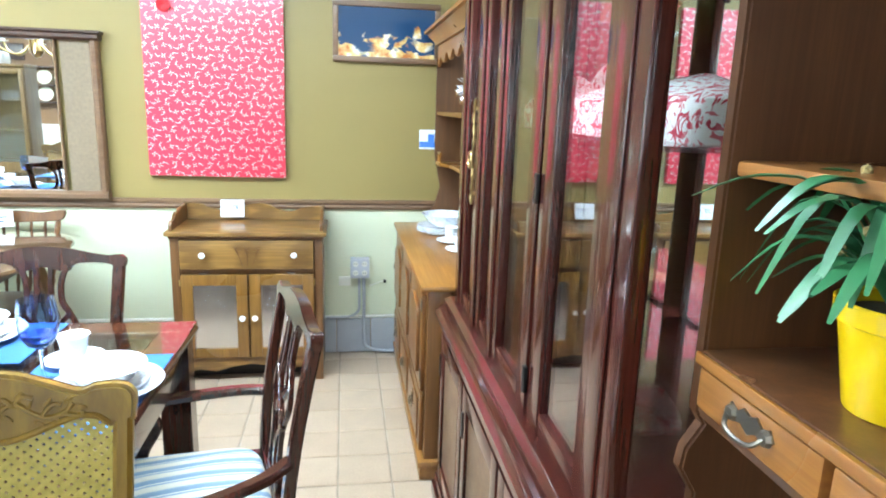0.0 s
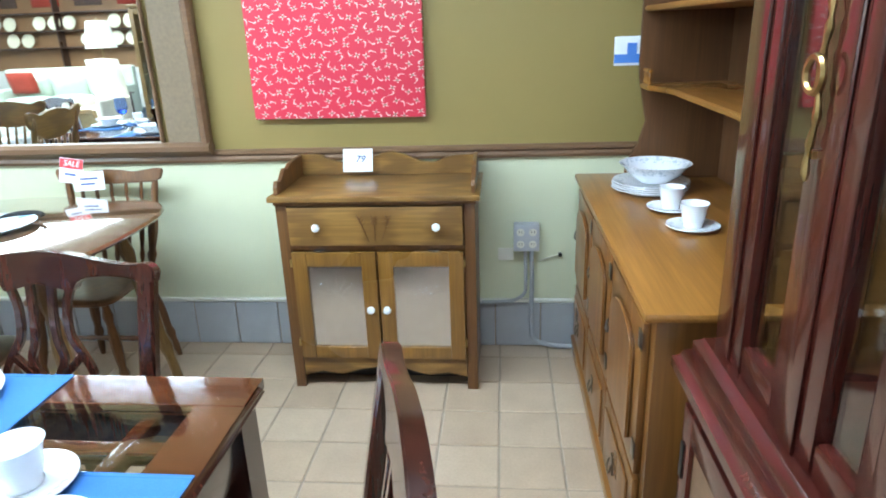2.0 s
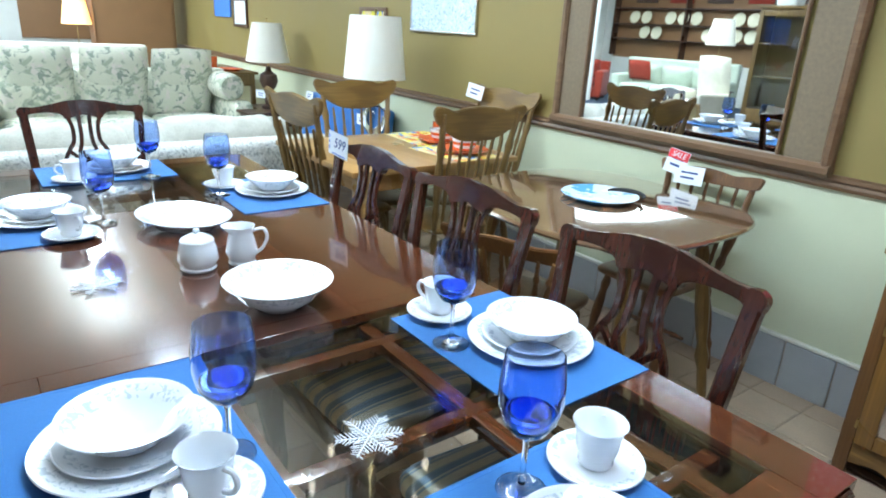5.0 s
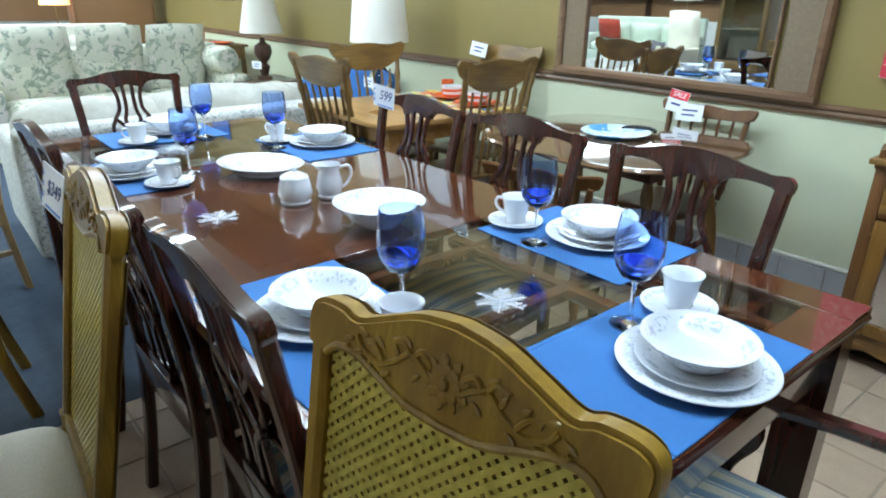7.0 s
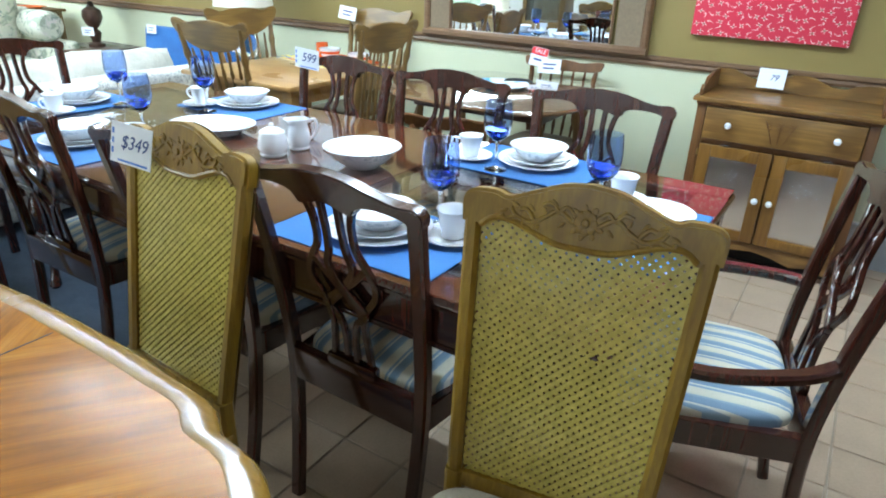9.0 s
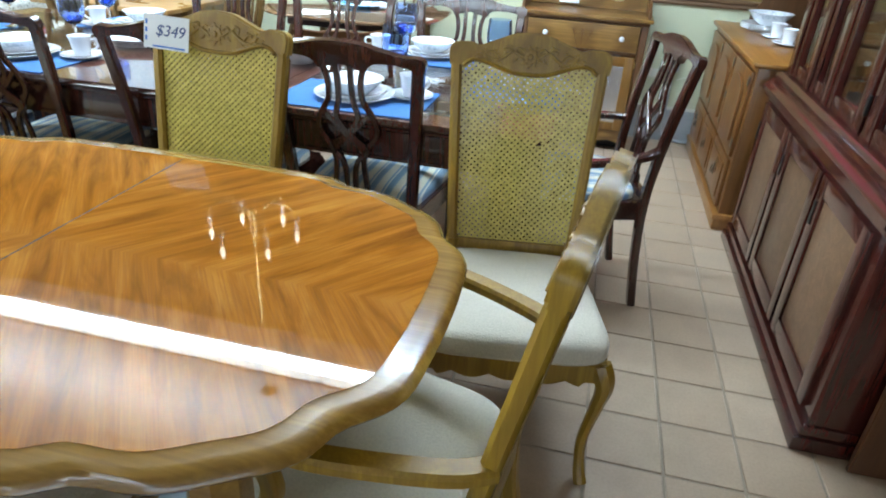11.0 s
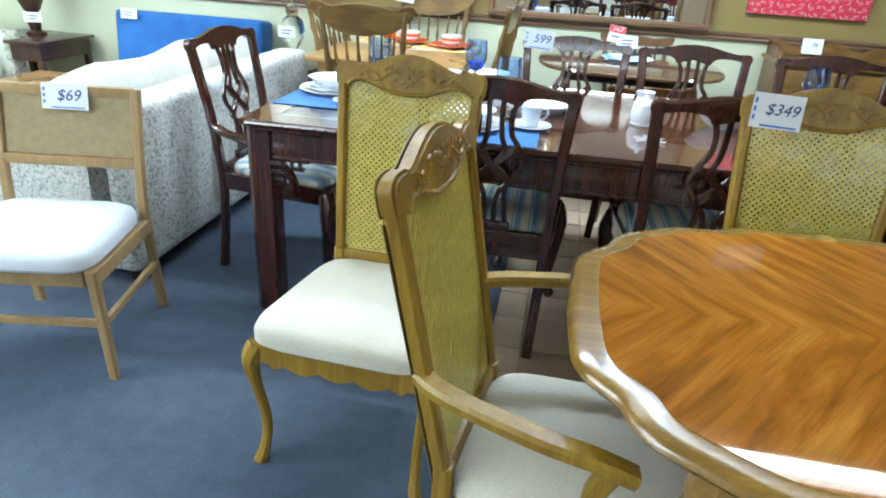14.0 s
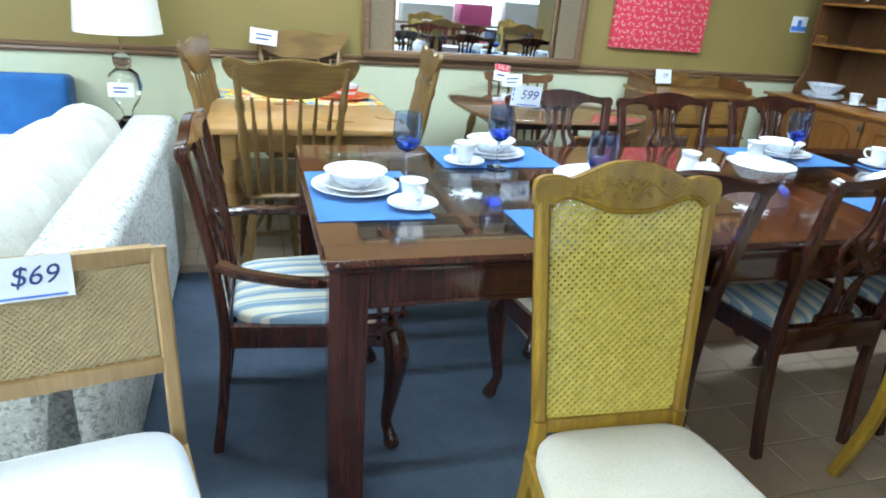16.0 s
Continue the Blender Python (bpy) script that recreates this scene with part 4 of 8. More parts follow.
DINNER = mesh_of("dinner_plate", plate_profile(0.135, 0.016, 0.66), CH_DIN, 48)
SALAD = mesh_of("salad_plate", plate_profile(0.103, 0.014, 0.64), CH_SAL, 48)
SAUCER = mesh_of("saucer", plate_profile(0.076, 0.012, 0.5), CH_SAU)
SOUP = mesh_of("soup_bowl", [(0, 0.004), (0.045, 0.003), (0.048, 0), (0.051, 0.003), (0.075, 0.022), (0.095, 0.045), (0.097, 0.0465), (0.093, 0.046), (0.072, 0.026), (0.048, 0.009), (0, 0.007)], CH_BOWL, 48)
CUPM = mesh_of("cup_body", [(0, 0.004), (0.024, 0.003), (0.026, 0), (0.028, 0.004), (0.027, 0.012), (0.033, 0.030), (0.036, 0.055), (0.041, 0.070), (0.042, 0.0715), (0.039, 0.070), (0.033, 0.052), (0.030, 0.030), (0.024, 0.012), (0, 0.009)], PORC)
bm = new_bm()
sweep(bm, spline([(0.035, 0, 0.058), (0.055, 0, 0.060), (0.062, 0, 0.045), (0.052, 0, 0.028), (0.033, 0, 0.020)], 4), disc(0.0042, 8), up=(0, 1, 0))
CUPH = to_mesh("cup_handle", bm, PORC)
GLASS_FOOT = mesh_of("goblet_stem", [(0, 0.0), (0.037, 0.0), (0.038, 0.002), (0.022, 0.005), (0.006, 0.012), (0.0042, 0.03), (0.0042, 0.082), (0.007, 0.092), (0, 0.094)], CLEAR, 24)
GLASS_BOWL = mesh_of("goblet_bowl", [(0, 0.093), (0.010, 0.095), (0.028, 0.105), (0.040, 0.124), (0.046, 0.150), (0.046, 0.178), (0.043, 0.208), (0.041, 0.222), (0.0398, 0.222), (0.0418, 0.206), (0.0446, 0.178), (0.0446, 0.150), (0.0386, 0.125), (0.0265, 0.108), (0, 0.100)], BLUEGLASS, 32)
GLASS_BASE = mesh_of("goblet_bottom", [(0, 0.1005), (0.024, 0.1085), (0.036, 0.124), (0.0385, 0.133), (0, 0.132)], BLUEDEEP, 28)


def china(name, me, label, category, x, y, z, yaw=0, group="china dinner service"):
    ob = new(name, me)
    ob.matrix_world = pose(x, y, z, 0, 0, yaw)
    return tagged(ob, label, category, group)


def place_setting(px, py, sx, sy, gx, gy, yaw=0, z0=0.7635):
    z = z0
    china("dinner_plate", DINNER, "white china dinner plate with faint grey garland rim", "plate", px, py, z, yaw)
    china("salad_plate", SALAD, "white china salad plate stacked on a dinner plate", "plate", px, py, z + 0.0085, yaw + 20)
    china("soup_bowl", SOUP, "white china soup bowl on top of stacked plates", "bowl", px, py, z + 0.0165, yaw + 50)
    china("saucer", SAUCER, "white china saucer beside the plates", "saucer", sx, sy, z, yaw)
    cup = thing("cup", "white china teacup standing on a saucer", "cup", pose(sx, sy, z + 0.0075, 0, 0, yaw), "china dinner service")
    for n, me in (("body", CUPM), ("handle", CUPH)):
        o = new(n, me)
        o.parent = cup
    if gx is not None:
        goblet(gx, gy)


def goblet(x, y):
    g = thing("goblet", "cobalt blue stemmed glass goblet with clear foot", "goblet", pose(x, y, 0.7635), "blue goblets")
    for n, me in (("stem", GLASS_FOOT), ("bowl", GLASS_BOWL), ("thick_bottom", GLASS_BASE)):
        o = new(n, me)
        o.parent = g


def placemat(x0, x1, y0, y1):
    t = thing("placemat", "rectangular woven blue placemat lying on the table", "placemat", pose((x0 + x1) / 2, (y0 + y1) / 2, TTOP), "blue placemats")
    w, d = (x1 - x0) / 2, (y1 - y0) / 2
    bm = new_bm()
    box(bm, -w + 0.010, w - 0.010, -d + 0.010, d - 0.010, 0.0008, 0.0028)
    part("woven_panel", bm, MATC, t)
    for a in ((-w, w, -d, -d + 0.0105), (-w, w, d - 0.0105, d), (-w, -w + 0.0105, -d + 0.0106, d - 0.0106), (w - 0.0105, w, -d + 0.0106, d - 0.0106)):
        bm = new_bm()
        box(bm, *a, 0.0008, 0.0034, 0.001, 1)
        part("hem", bm, MATC, t)


for r in ((-0.085, 0.246, 2.02, 2.48), (-0.603, -0.142, 2.44, 2.768), (-2.00, -1.528, 2.44, 2.757), (-0.652, -0.165, 1.690, 2.023), (-1.95, -1.48, 1.675, 1.98), (-2.498, -2.171, 1.923, 2.40)):
    placemat(*r)
place_setting(0.141, 2.258, 0.0, 2.438, -0.021, 2.302, 120)
place_setting(-0.356, 2.637, -0.567, 2.550, -0.435, 2.485, 200)
place_setting(-1.76, 2.632, -1.909, 2.50, -1.80, 2.446, 200)
place_setting(-0.419, 1.859, -0.245, 1.924, -0.320, 1.979, 20)
place_setting(-1.735, 1.868, -1.52, 1.93, -1.62, 2.03, 20)
place_setting(-2.356, 2.204, -2.214, 2.033, -2.177, 2.296, 280)
CENTRE = TTOP + 0.0008
big = mesh_of("serving_bowl", [(0, 0.005), (0.05, 0.004), (0.053, 0), (0.057, 0.004), (0.09, 0.028), (0.115, 0.058), (0.125, 0.066), (0.126, 0.0675), (0.122, 0.067), (0.112, 0.062), (0.085, 0.032), (0.05, 0.010), (0, 0.009)], CH_BIG, 48)
china("serving_bowl", big, "large white china serving bowl with scalloped rim", "bowl", -0.80, 2.257, CENTRE)
plat = mesh_of("platter", [(0, 0.006), (0.10, 0.005), (0.104, 0), (0.108, 0.005), (0.14, 0.022), (0.165, 0.034), (0.166, 0.036), (0.160, 0.036), (0.135, 0.026), (0.10, 0.011), (0, 0.010)], CH_BIG, 48, 0.78)
china("serving_dish", plat, "shallow oval white china vegetable dish", "dish", -1.508, 2.24, CENTRE, 20)
sug = thing("sugar_bowl", "white china sugar bowl with domed lid", "sugar bowl", pose(-1.112, 2.167, CENTRE), "china dinner service")
bm = new_bm()
lathe(bm, [(0, 0), (0.042, 0), (0.046, 0.006), (0.043, 0.012), (0.052, 0.03), (0.047, 0.06), (0.041, 0.078), (0, 0.078)], 28)
part("body", bm, PORC, sug)
bm = new_bm()
lathe(bm, [(0, 0.0785), (0.043, 0.0785), (0.040, 0.084), (0.020, 0.094), (0.006, 0.097), (0.009, 0.104), (0.006, 0.110), (0, 0.111)], 28)
part("lid", bm, PORC, sug)
cr = thing("creamer", "white china cream jug with looped handle", "cream jug", pose(-1.102, 2.279, CENTRE, 0, 0, 60), "china dinner service")
bm = new_bm()
lathe(bm, [(0, 0), (0.034, 0), (0.037, 0.005), (0.034, 0.012), (0.042, 0.035), (0.036, 0.065), (0.031, 0.085), (0.037, 0.105), (0.035, 0.105), (0.029, 0.085), (0.033, 0.06), (0.038, 0.035), (0.030, 0.012), (0, 0.010)], 28)
for v in bm.verts:
    if v.co.z > 0.09 and v.co.x < -0.02:
        v.co.x -= 0.014
part("body", bm, PORC, cr)
bm = new_bm()
sweep(bm, spline([(0.032, 0, 0.092), (0.058, 0, 0.098), (0.068, 0, 0.075), (0.056, 0, 0.045), (0.038, 0, 0.030)], 4), disc(0.0048, 8), up=(0, 1, 0))
part("handle", bm, PORC, cr)


def snowflake(x, y, yaw):
    bm = new_bm()
    random.seed(int(yaw) + 3)
    for k in range(6):
        a = radians(60 * k + yaw)
        d = Vector((math.cos(a), math.sin(a), 0))
        sweep(bm, [(0, 0, 0.004), d * 0.055 + Vector((0, 0, 0.004))], rect(0.0022, 0.0022))
        for j in range(1, 8):
            for s in (-1, 1):
                e = Vector((math.cos(a + s * 0.9), math.sin(a + s * 0.9), 0))
                p = d * (0.007 * j) + Vector((0, 0, 0.004))
                sweep(bm, [p, p + e * (0.024 - 0.002 * j + 0.006 * random.random()) + Vector((0, 0, 0.006 * random.random()))], rect(0.0016, 0.0016))
    solid("snowflake_ornament", bm, PORC, "white glittered snowflake ornament lying on the table", "ornament", pose(x, y, CENTRE), "snowflakes on the table")


for x, y, yaw in ((-0.246, 2.178, 10), (-1.105, 1.925, 35), (-2.02, 2.126, 5)):
    snowflake(x, y, yaw)


# ---- oval table with cane chairs ----
OVX, OVY, OVA, OVB = -0.594, 0.715, 0.77, 0.50


def oval_ring(g, n=144):
    """The shaped outline of the top, pulled in by g: bowed sides with small cusps beside each corner."""
    out = []
    for k in range(n):
        a = 2 * math.pi * (k + 0.5) / n
        c, s = math.cos(a), math.sin(a)
        p = 2 / 2.7
        x, y = math.copysign(abs(c) ** p, c) * OVA, math.copysign(abs(s) ** p, s) * OVB
        dip = 0.0
        for nx, ny in ((0.455, OVB - 0.03), (0.69, 0.27)):
            d = math.hypot(abs(x) - nx, (abs(y) - ny) * 1.0)
            dip += 0.016 * math.exp(-((d / 0.045) ** 2)) - 0.010 * math.exp(-(((d - 0.09) / 0.06) ** 2))
        f = 1 - (dip + g) / math.hypot(x, y)
        out.append((x * f, y * f))
    return out


def oval_table():
    t = thing("oval_table", "glossy oval dining table with matched veneer top and shaped edge", "dining table", pose(OVX, OVY, 0))
    bm = new_bm()
    slab(bm, oval_ring(0.055), 0.742, 0.7605)
    top = part("tabletop", bm, VENEER, t, "bookmatched golden brown veneer top")
    bm = new_bm()
    levels = [(0.0552, 0.7600), (0.050, 0.7585), (0.030, 0.7590), (0.012, 0.757), (0.004, 0.750), (0.0, 0.742), (0.006, 0.734), (0.016, 0.730), (0.020, 0.722), (0.06, 0.720)]
    loops = [[bm.verts.new((x, y, z)) for x, y in oval_ring(g)] for g, z in levels]
    for a, c in zip(loops, loops[1:]):
        for j in range(len(a)):
            bm.faces.new((a[j], a[(j + 1) % len(a)], c[(j + 1) % len(a)], c[j]))
    part("moulded_edge", bm, EDGE, t, "rounded pecan edge moulding")
    bm = new_bm()
    box(bm, -0.0015, 0.0015, -OVB + 0.06, OVB - 0.06, 0.7606, 0.7610)
    part("leaf_seam", bm, BLACK, t)
    bm = new_bm()
    ring = oval_ring(0.11)
    n = len(ring)
    lo, hi = [], []
    for k, (x, y) in enumerate(ring):
        a = math.atan2(y / OVB, x / OVA)
        drop = 0.085 + 0.022 * math.cos(4 * a) - 0.012 * abs(math.sin(12 * a))
        lo.append(bm.verts.new((x, y, 0.72 - drop)))
        hi.append(bm.verts.new((x, y, 0.7205)))
    lo2 = [bm.verts.new((v.co.x * 0.965, v.co.y * 0.95, v.co.z)) for v in lo]
    hi2 = [bm.verts.new((v.co.x * 0.965, v.co.y * 0.95, v.co.z)) for v in hi]
    for j in range(n):
        k = (j + 1) % n
        bm.faces.new((lo[j], lo[k], hi[k], hi[j]))
        bm.faces.new((lo2[j], hi2[j], hi2[k], lo2[k]))
        bm.faces.new((lo[j], lo2[j], lo2[k], lo[k]))
    part("apron", bm, EDGE, t, "scalloped pecan apron")
    for sx in (-1, 1):
        for sy in (-1, 1):
            bm = new_bm()
            x, y = sx * 0.545, sy * 0.335
            path = [(x, y, 0.72), (x + sx * 0.018, y + sy * 0.018, 0.60), (x + sx * 0.01, y + sy * 0.01, 0.42), (x - sx * 0.01, y - sy * 0.01, 0.20), (x - sx * 0.005, y - sy * 0.005, 0.06), (x + sx * 0.03, y + sy * 0.03, 0.0)]
            sweep(bm, spline(path, 5), rect(0.05, 0.05, 0.6), [1.5, 1.55, 1.55, 1.5, 1.4, 1.3, 1.2, 1.15, 1.1, 1.05, 1.0, 0.95, 0.9, 0.86, 0.84, 0.82, 0.8, 0.8, 0.8, 0.82, 0.85, 0.88, 0.9, 0.92, 0.92, 0.92], up=(0, 1, 0))
            part("leg", bm, EDGE, t)
    return t


oval_table()


def cane_weave(w0, w1, z0, z1, crown, pitch=0.0118, thick=0.0044, y=0.0):
    """A woven cane sheet in x and z: two sets of slanted strands over and under each other, plus an upright set, trimmed to the frame."""
    bm = new_bm()

    def inside(x, z):
        t = (z - z0) / (z1 - z0)
        half = w0 + (w1 - w0) * t
        lid = z1 - crown * (1 - math.cos(2 * math.pi * (x / half) * 0.5)) * 0.5 if crown else z1
        return abs(x) < half and z0 < z < lid

    def strand(px, pz, dx, dz, yy):
        span = [s for s in (i * 0.006 - 0.75 for i in range(250)) if inside(px + dx * s, pz + dz * s)]
        if len(span) < 3:
            return
        a, b = span[0], span[-1]
        nx, nz = -dz * thick / 2, dx * thick / 2
        q = [(px + dx * a + nx, pz + dz * a + nz), (px + dx * b + nx, pz + dz * b + nz), (px + dx * b - nx, pz + dz * b - nz), (px + dx * a - nx, pz + dz * a - nz)]
        f = [bm.verts.new((x, yy - 0.0009, z)) for x, z in q]
        g = [bm.verts.new((x, yy + 0.0009, z)) for x, z in q]
        bm.faces.new(f)
        bm.faces.new(g[::-1])
        for i in range(4):
            bm.faces.new((f[i], g[i], g[(i + 1) % 4], f[(i + 1) % 4]))

    ang = radians(42)
    c, s = math.cos(ang), math.sin(ang)
    zc = (z0 + z1) / 2
    for k in range(-50, 51):
        o = k * pitch
        strand(o * s, zc - o * c, c, s, y)
        strand(o * s, zc + o * c, c, -s, y + 0.0017)
    return bm


def lean_back(bm, z0=0.46, tilt=11, y0=-0.205):
    """Leans what was built upright back about the seat's rear edge."""
    bmesh.ops.transform(bm, matrix=Matrix.Translation((0, y0, z0)) @ pose(0, 0, 0, tilt) @ Matrix.Diagonal((1, 1, 1.07, 1)) @ Matrix.Translation((0, 0, -z0)), verts=bm.verts[:])


def cane_chair(name, label, arms=False):
    """Tall cane-back chair with carved crest and cream seat; faces +y."""
    c = thing(name, label, "chair")
    top, mid = 1.012, 0.955
    # crest: shaped top, shaped lower line over the cane
    upper = [(-0.222, 0.925), (-0.224, 0.965), (-0.205, 0.982), (-0.165, 0.984), (-0.140, 0.978), (-0.10, 0.992), (-0.05, 1.010), (0, 1.016)]
    lower = [(0, 0.905), (-0.05, 0.908), (-0.10, 0.924), (-0.135, 0.934), (-0.165, 0.932), (-0.184, 0.918)]
    us = [(p.x, p.y) for p in spline([(x, z, 0) for x, z in upper], 4)]
    ls = [(p.x, p.y) for p in spline([(x, z, 0) for x, z in lower], 4)]
    ring = us + [(-x, z) for x, z in reversed(us[:-1])] + [(-x, z) for x, z in reversed(ls)] + ls[1:]
    bm = new_bm()
    slab(bm, ring, -0.017, 0.017, UPRIGHT, 0.006)
    lean_back(bm)
    part("crest_rail", bm, ANTIQ, c, "shaped crest rail")
    # carved flower and scrolls, in relief on the front
    bm = new_bm()
    for k in range(8):
        a = 2 * math.pi * k / 8
        lathe(bm, [(0, 0.0), (0.010, 0.0), (0.008, 0.004), (0, 0.006)], 8, (0.013 * math.cos(a), 0.013 * math.sin(a), 0))
    lathe(bm, [(0, 0), (0.009, 0.002), (0.006, 0.008), (0, 0.009)], 8)
    for k in range(9):
        a = 2 * math.pi * (k + 0.5) / 9
        bmesh.ops.create_icosphere(bm, subdivisions=1, radius=1, matrix=pose(0.024 * math.cos(a), 0.022 * math.sin(a), 0.001, 0, 0, math.degrees(a)) @ Matrix.Diagonal((0.010, 0.006, 0.003, 1)))
    for s in (-1, 1):
        for x, z, a in ((0.042, -0.010, -40), (0.058, 0.024, 35), (0.072, 0.008, 60), (0.086, -0.022, -30), (0.098, 0.010, 40), (0.112, -0.018, -60), (0.128, 0.012, 20), (0.148, -0.002, -20), (0.050, 0.010, 10)):
            bmesh.ops.create_icosphere(bm, subdivisions=1, radius=1, matrix=pose(s * x, z, 0.001, 0, 0, s * a) @ Matrix.Diagonal((0.010, 0.0042, 0.0036, 1)))
        for pts in (((0.02, -0.004), (0.05, 0.012), (0.075, -0.004), (0.10, -0.014), (0.125, -0.006), (0.135, 0.006)), ((0.05, 0.010), (0.062, 0.022), (0.078, 0.018)), ((0.09, -0.010), (0.105, 0.006), (0.118, 0.004)), ((0.02, 0.010), (0.035, 0.020), (0.045, 0.012)), ((0.12, -0.008), (0.145, -0.016), (0.150, -0.008))):
            sweep(bm, spline([(s * x, z, 0.001) for x, z in pts], 4), disc(0.0040, 6), up=(0, 0, 1))
    bmesh.ops.transform(bm, matrix=pose(0, 0.0165, 0.956, -90, 180, 0) @ Matrix.Diagonal((0.98, 0.98, 1, 1)), verts=bm.verts[:])
    lean_back(bm)
    tagged(part("carving", bm, ANTIQ, c, "carved flower with leafy scrolls"), kind="stuff")
    bm = new_bm()
    edge = ls[::-1] + [(-x, z) for x, z in ls[1:]]
    sweep(bm, [(x, 0.016, z + 0.006) for x, z in edge], disc(0.0055, 8))
    lean_back(bm)
    part("crest_bead", bm, ANTIQ, c)
    for s in (-1, 1):
        bm = new_bm()
        sweep(bm, [(s * 0.177, 0, 0.41), (s * 0.192, 0, 0.70), (s * 0.203, 0, 0.93)], rect(0.030, 0.032, 0.5), up=(0, 1, 0))
        lean_back(bm)
        part("stile", bm, ANTIQ, c)
        bm = new_bm()
        sweep(bm, spline([(s * 0.178, -0.200, 0.46), (s * 0.180, -0.205, 0.25), (s * 0.185, -0.26, 0.0)], 5), rect(0.036, 0.036, 0.4), up=(0, 1, 0))
        part("rear_leg", bm, ANTIQ, c)
        bm = new_bm()
        x, y = s * 0.222, 0.252
        path = [(x, y, 0.372), (x + s * 0.016, y + 0.016, 0.32), (x + s * 0.008, y + 0.008, 0.24), (x - s * 0.006, y - 0.006, 0.12), (x - s * 0.004, y + 0.012, 0.04), (x + s * 0.004, y + 0.034, 0.0)]
        sweep(bm, spline(path, 5), rect(0.034, 0.034, 0.6), [1.55, 1.6, 1.6, 1.55, 1.45, 1.3, 1.2, 1.1, 1.0, 0.95, 0.9, 0.86, 0.82, 0.8, 0.78, 0.77, 0.76, 0.76, 0.78, 0.8, 0.84, 0.9, 0.95, 1.0, 1.0, 0.98], up=(0, 1, 0))
        part("front_leg", bm, ANTIQ, c)
        bm = new_bm()
        slab(bm, [(-0.20, 0.374), (0.21, 0.374), (0.21, 0.319), (0.14, 0.326), (0.08, 0.309), (0.02, 0.319), (-0.05, 0.312), (-0.12, 0.324), (-0.20, 0.324)], -0.011, 0.011, pose(s * 0.215, 0, 0, 90, 0, 90 - s * 6), 0.003)
        part("side_rail", bm, ANTIQ, c)
    bm = new_bm()
    low = [(x / 20 * 0.235, 0.326 - 0.016 * abs(math.cos(x / 20 * 2.5 * math.pi)) * (1 if abs(x) < 16 else 0)) for x in range(20, -21, -1)]
    slab(bm, [(-0.235, 0.383), (0.235, 0.383)] + low, -0.011, 0.011, pose(0, 0.262, 0, 90), 0.003)
    part("front_rail", bm, ANTIQ, c, "scalloped front rail")
    bm = new_bm()
    box(bm, -0.18, 0.18, -0.215, -0.19, 0.32, 0.39, 0.004)
    part("back_rail", bm, ANTIQ, c)
    bm = new_bm()
    box(bm, -0.165, 0.165, -0.014, 0.014, 0.428, 0.458, 0.004)
    lean_back(bm)
    part("lower_back_rail", bm, ANTIQ, c)
    bm = cane_weave(0.167, 0.193, 0.454, 0.942, 0, 0.0124, 0.0078)
    lean_back(bm)
    tagged(part("cane_panel", bm, CANE, c, "tightly woven golden cane back"), kind="stuff")
    bm = cane_weave(0.167, 0.193, 0.454, 0.942, 0, 0.0124, 0.0072, y=-0.0045)
    lean_back(bm)
    tagged(part("cane_reverse", bm, CANE_B, c, "brown reverse side of the cane"), kind="stuff")
    # thin brown sheets behind crest and stiles paint the shaded side of the frame
    bm = new_bm()
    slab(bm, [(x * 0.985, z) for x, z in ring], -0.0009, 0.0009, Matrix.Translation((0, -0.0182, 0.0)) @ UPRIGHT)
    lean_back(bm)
    part("crest_reverse", bm, ANTIQ_SHADE, c, "brown reverse of the crest rail, its shade put into the colour")
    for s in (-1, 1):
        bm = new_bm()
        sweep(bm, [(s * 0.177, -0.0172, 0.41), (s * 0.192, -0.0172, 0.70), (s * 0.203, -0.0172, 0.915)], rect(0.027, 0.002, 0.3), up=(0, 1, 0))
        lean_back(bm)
        part("stile_reverse", bm, ANTIQ_SHADE, c)
    bm = new_bm()
    cushion(bm, -0.255, 0.255, -0.195, 0.288, 0.375, 0.440, 0.020, taper=0.2, round_r=0.12)
    part("seat", bm, CREAM, c, "padded cream seat with small woven dots")
    if arms:
        for s in (-1, 1):
            bm = new_bm()
            path = [(s * 0.188, -0.248, 0.655), (s * 0.225, -0.19, 0.655), (s * 0.272, -0.04, 0.658), (s * 0.285, 0.06, 0.655), (s * 0.278, 0.12, 0.635)]
            sweep(bm, spline(path, 5), rect(0.042, 0.026, 0.5))
            part("arm", bm, ANTIQ, c)
            bm = new_bm()
            sweep(bm, spline([(s * 0.278, 0.09, 0.645), (s * 0.27, 0.065, 0.56), (s * 0.25, 0.10, 0.46), (s * 0.238, 0.13, 0.36)], 5), rect(0.028, 0.034, 0.4), up=(0, 1, 0))
            part("arm_support", bm, ANTIQ, c)
    return c


cane = cane_chair("cane_chair", "tall pecan chair with golden cane back and cream seat")
tagged(cane, group="cane chairs round the oval table")
cane.matrix_world = pose(0.209, 1.396, 0, 0, 0, 189.2)
for x, y, yaw in ((-1.876, 1.187, 176.8), (-0.723, 1.245, 177), (-0.556, 0.433, 5.8)):
    copy_thing(cane, pose(x, y, 0, 0, 0, yaw))
carm = cane_chair("cane_armchair", "tall pecan armchair with golden cane back and cream seat", True)
tagged(carm, group="cane chairs round the oval table")
carm.matrix_world = pose(0.072, 0.735, 0, 0, 0, 82)
copy_thing(carm, pose(-1.329, 0.705, 0, 0, 0, -97))
price_tag("$349", pose(-0.848, 1.522, 1.022, -12, 3, 4), 0.135, 0.092, "white price card with handwritten $349 on a cane chair back")
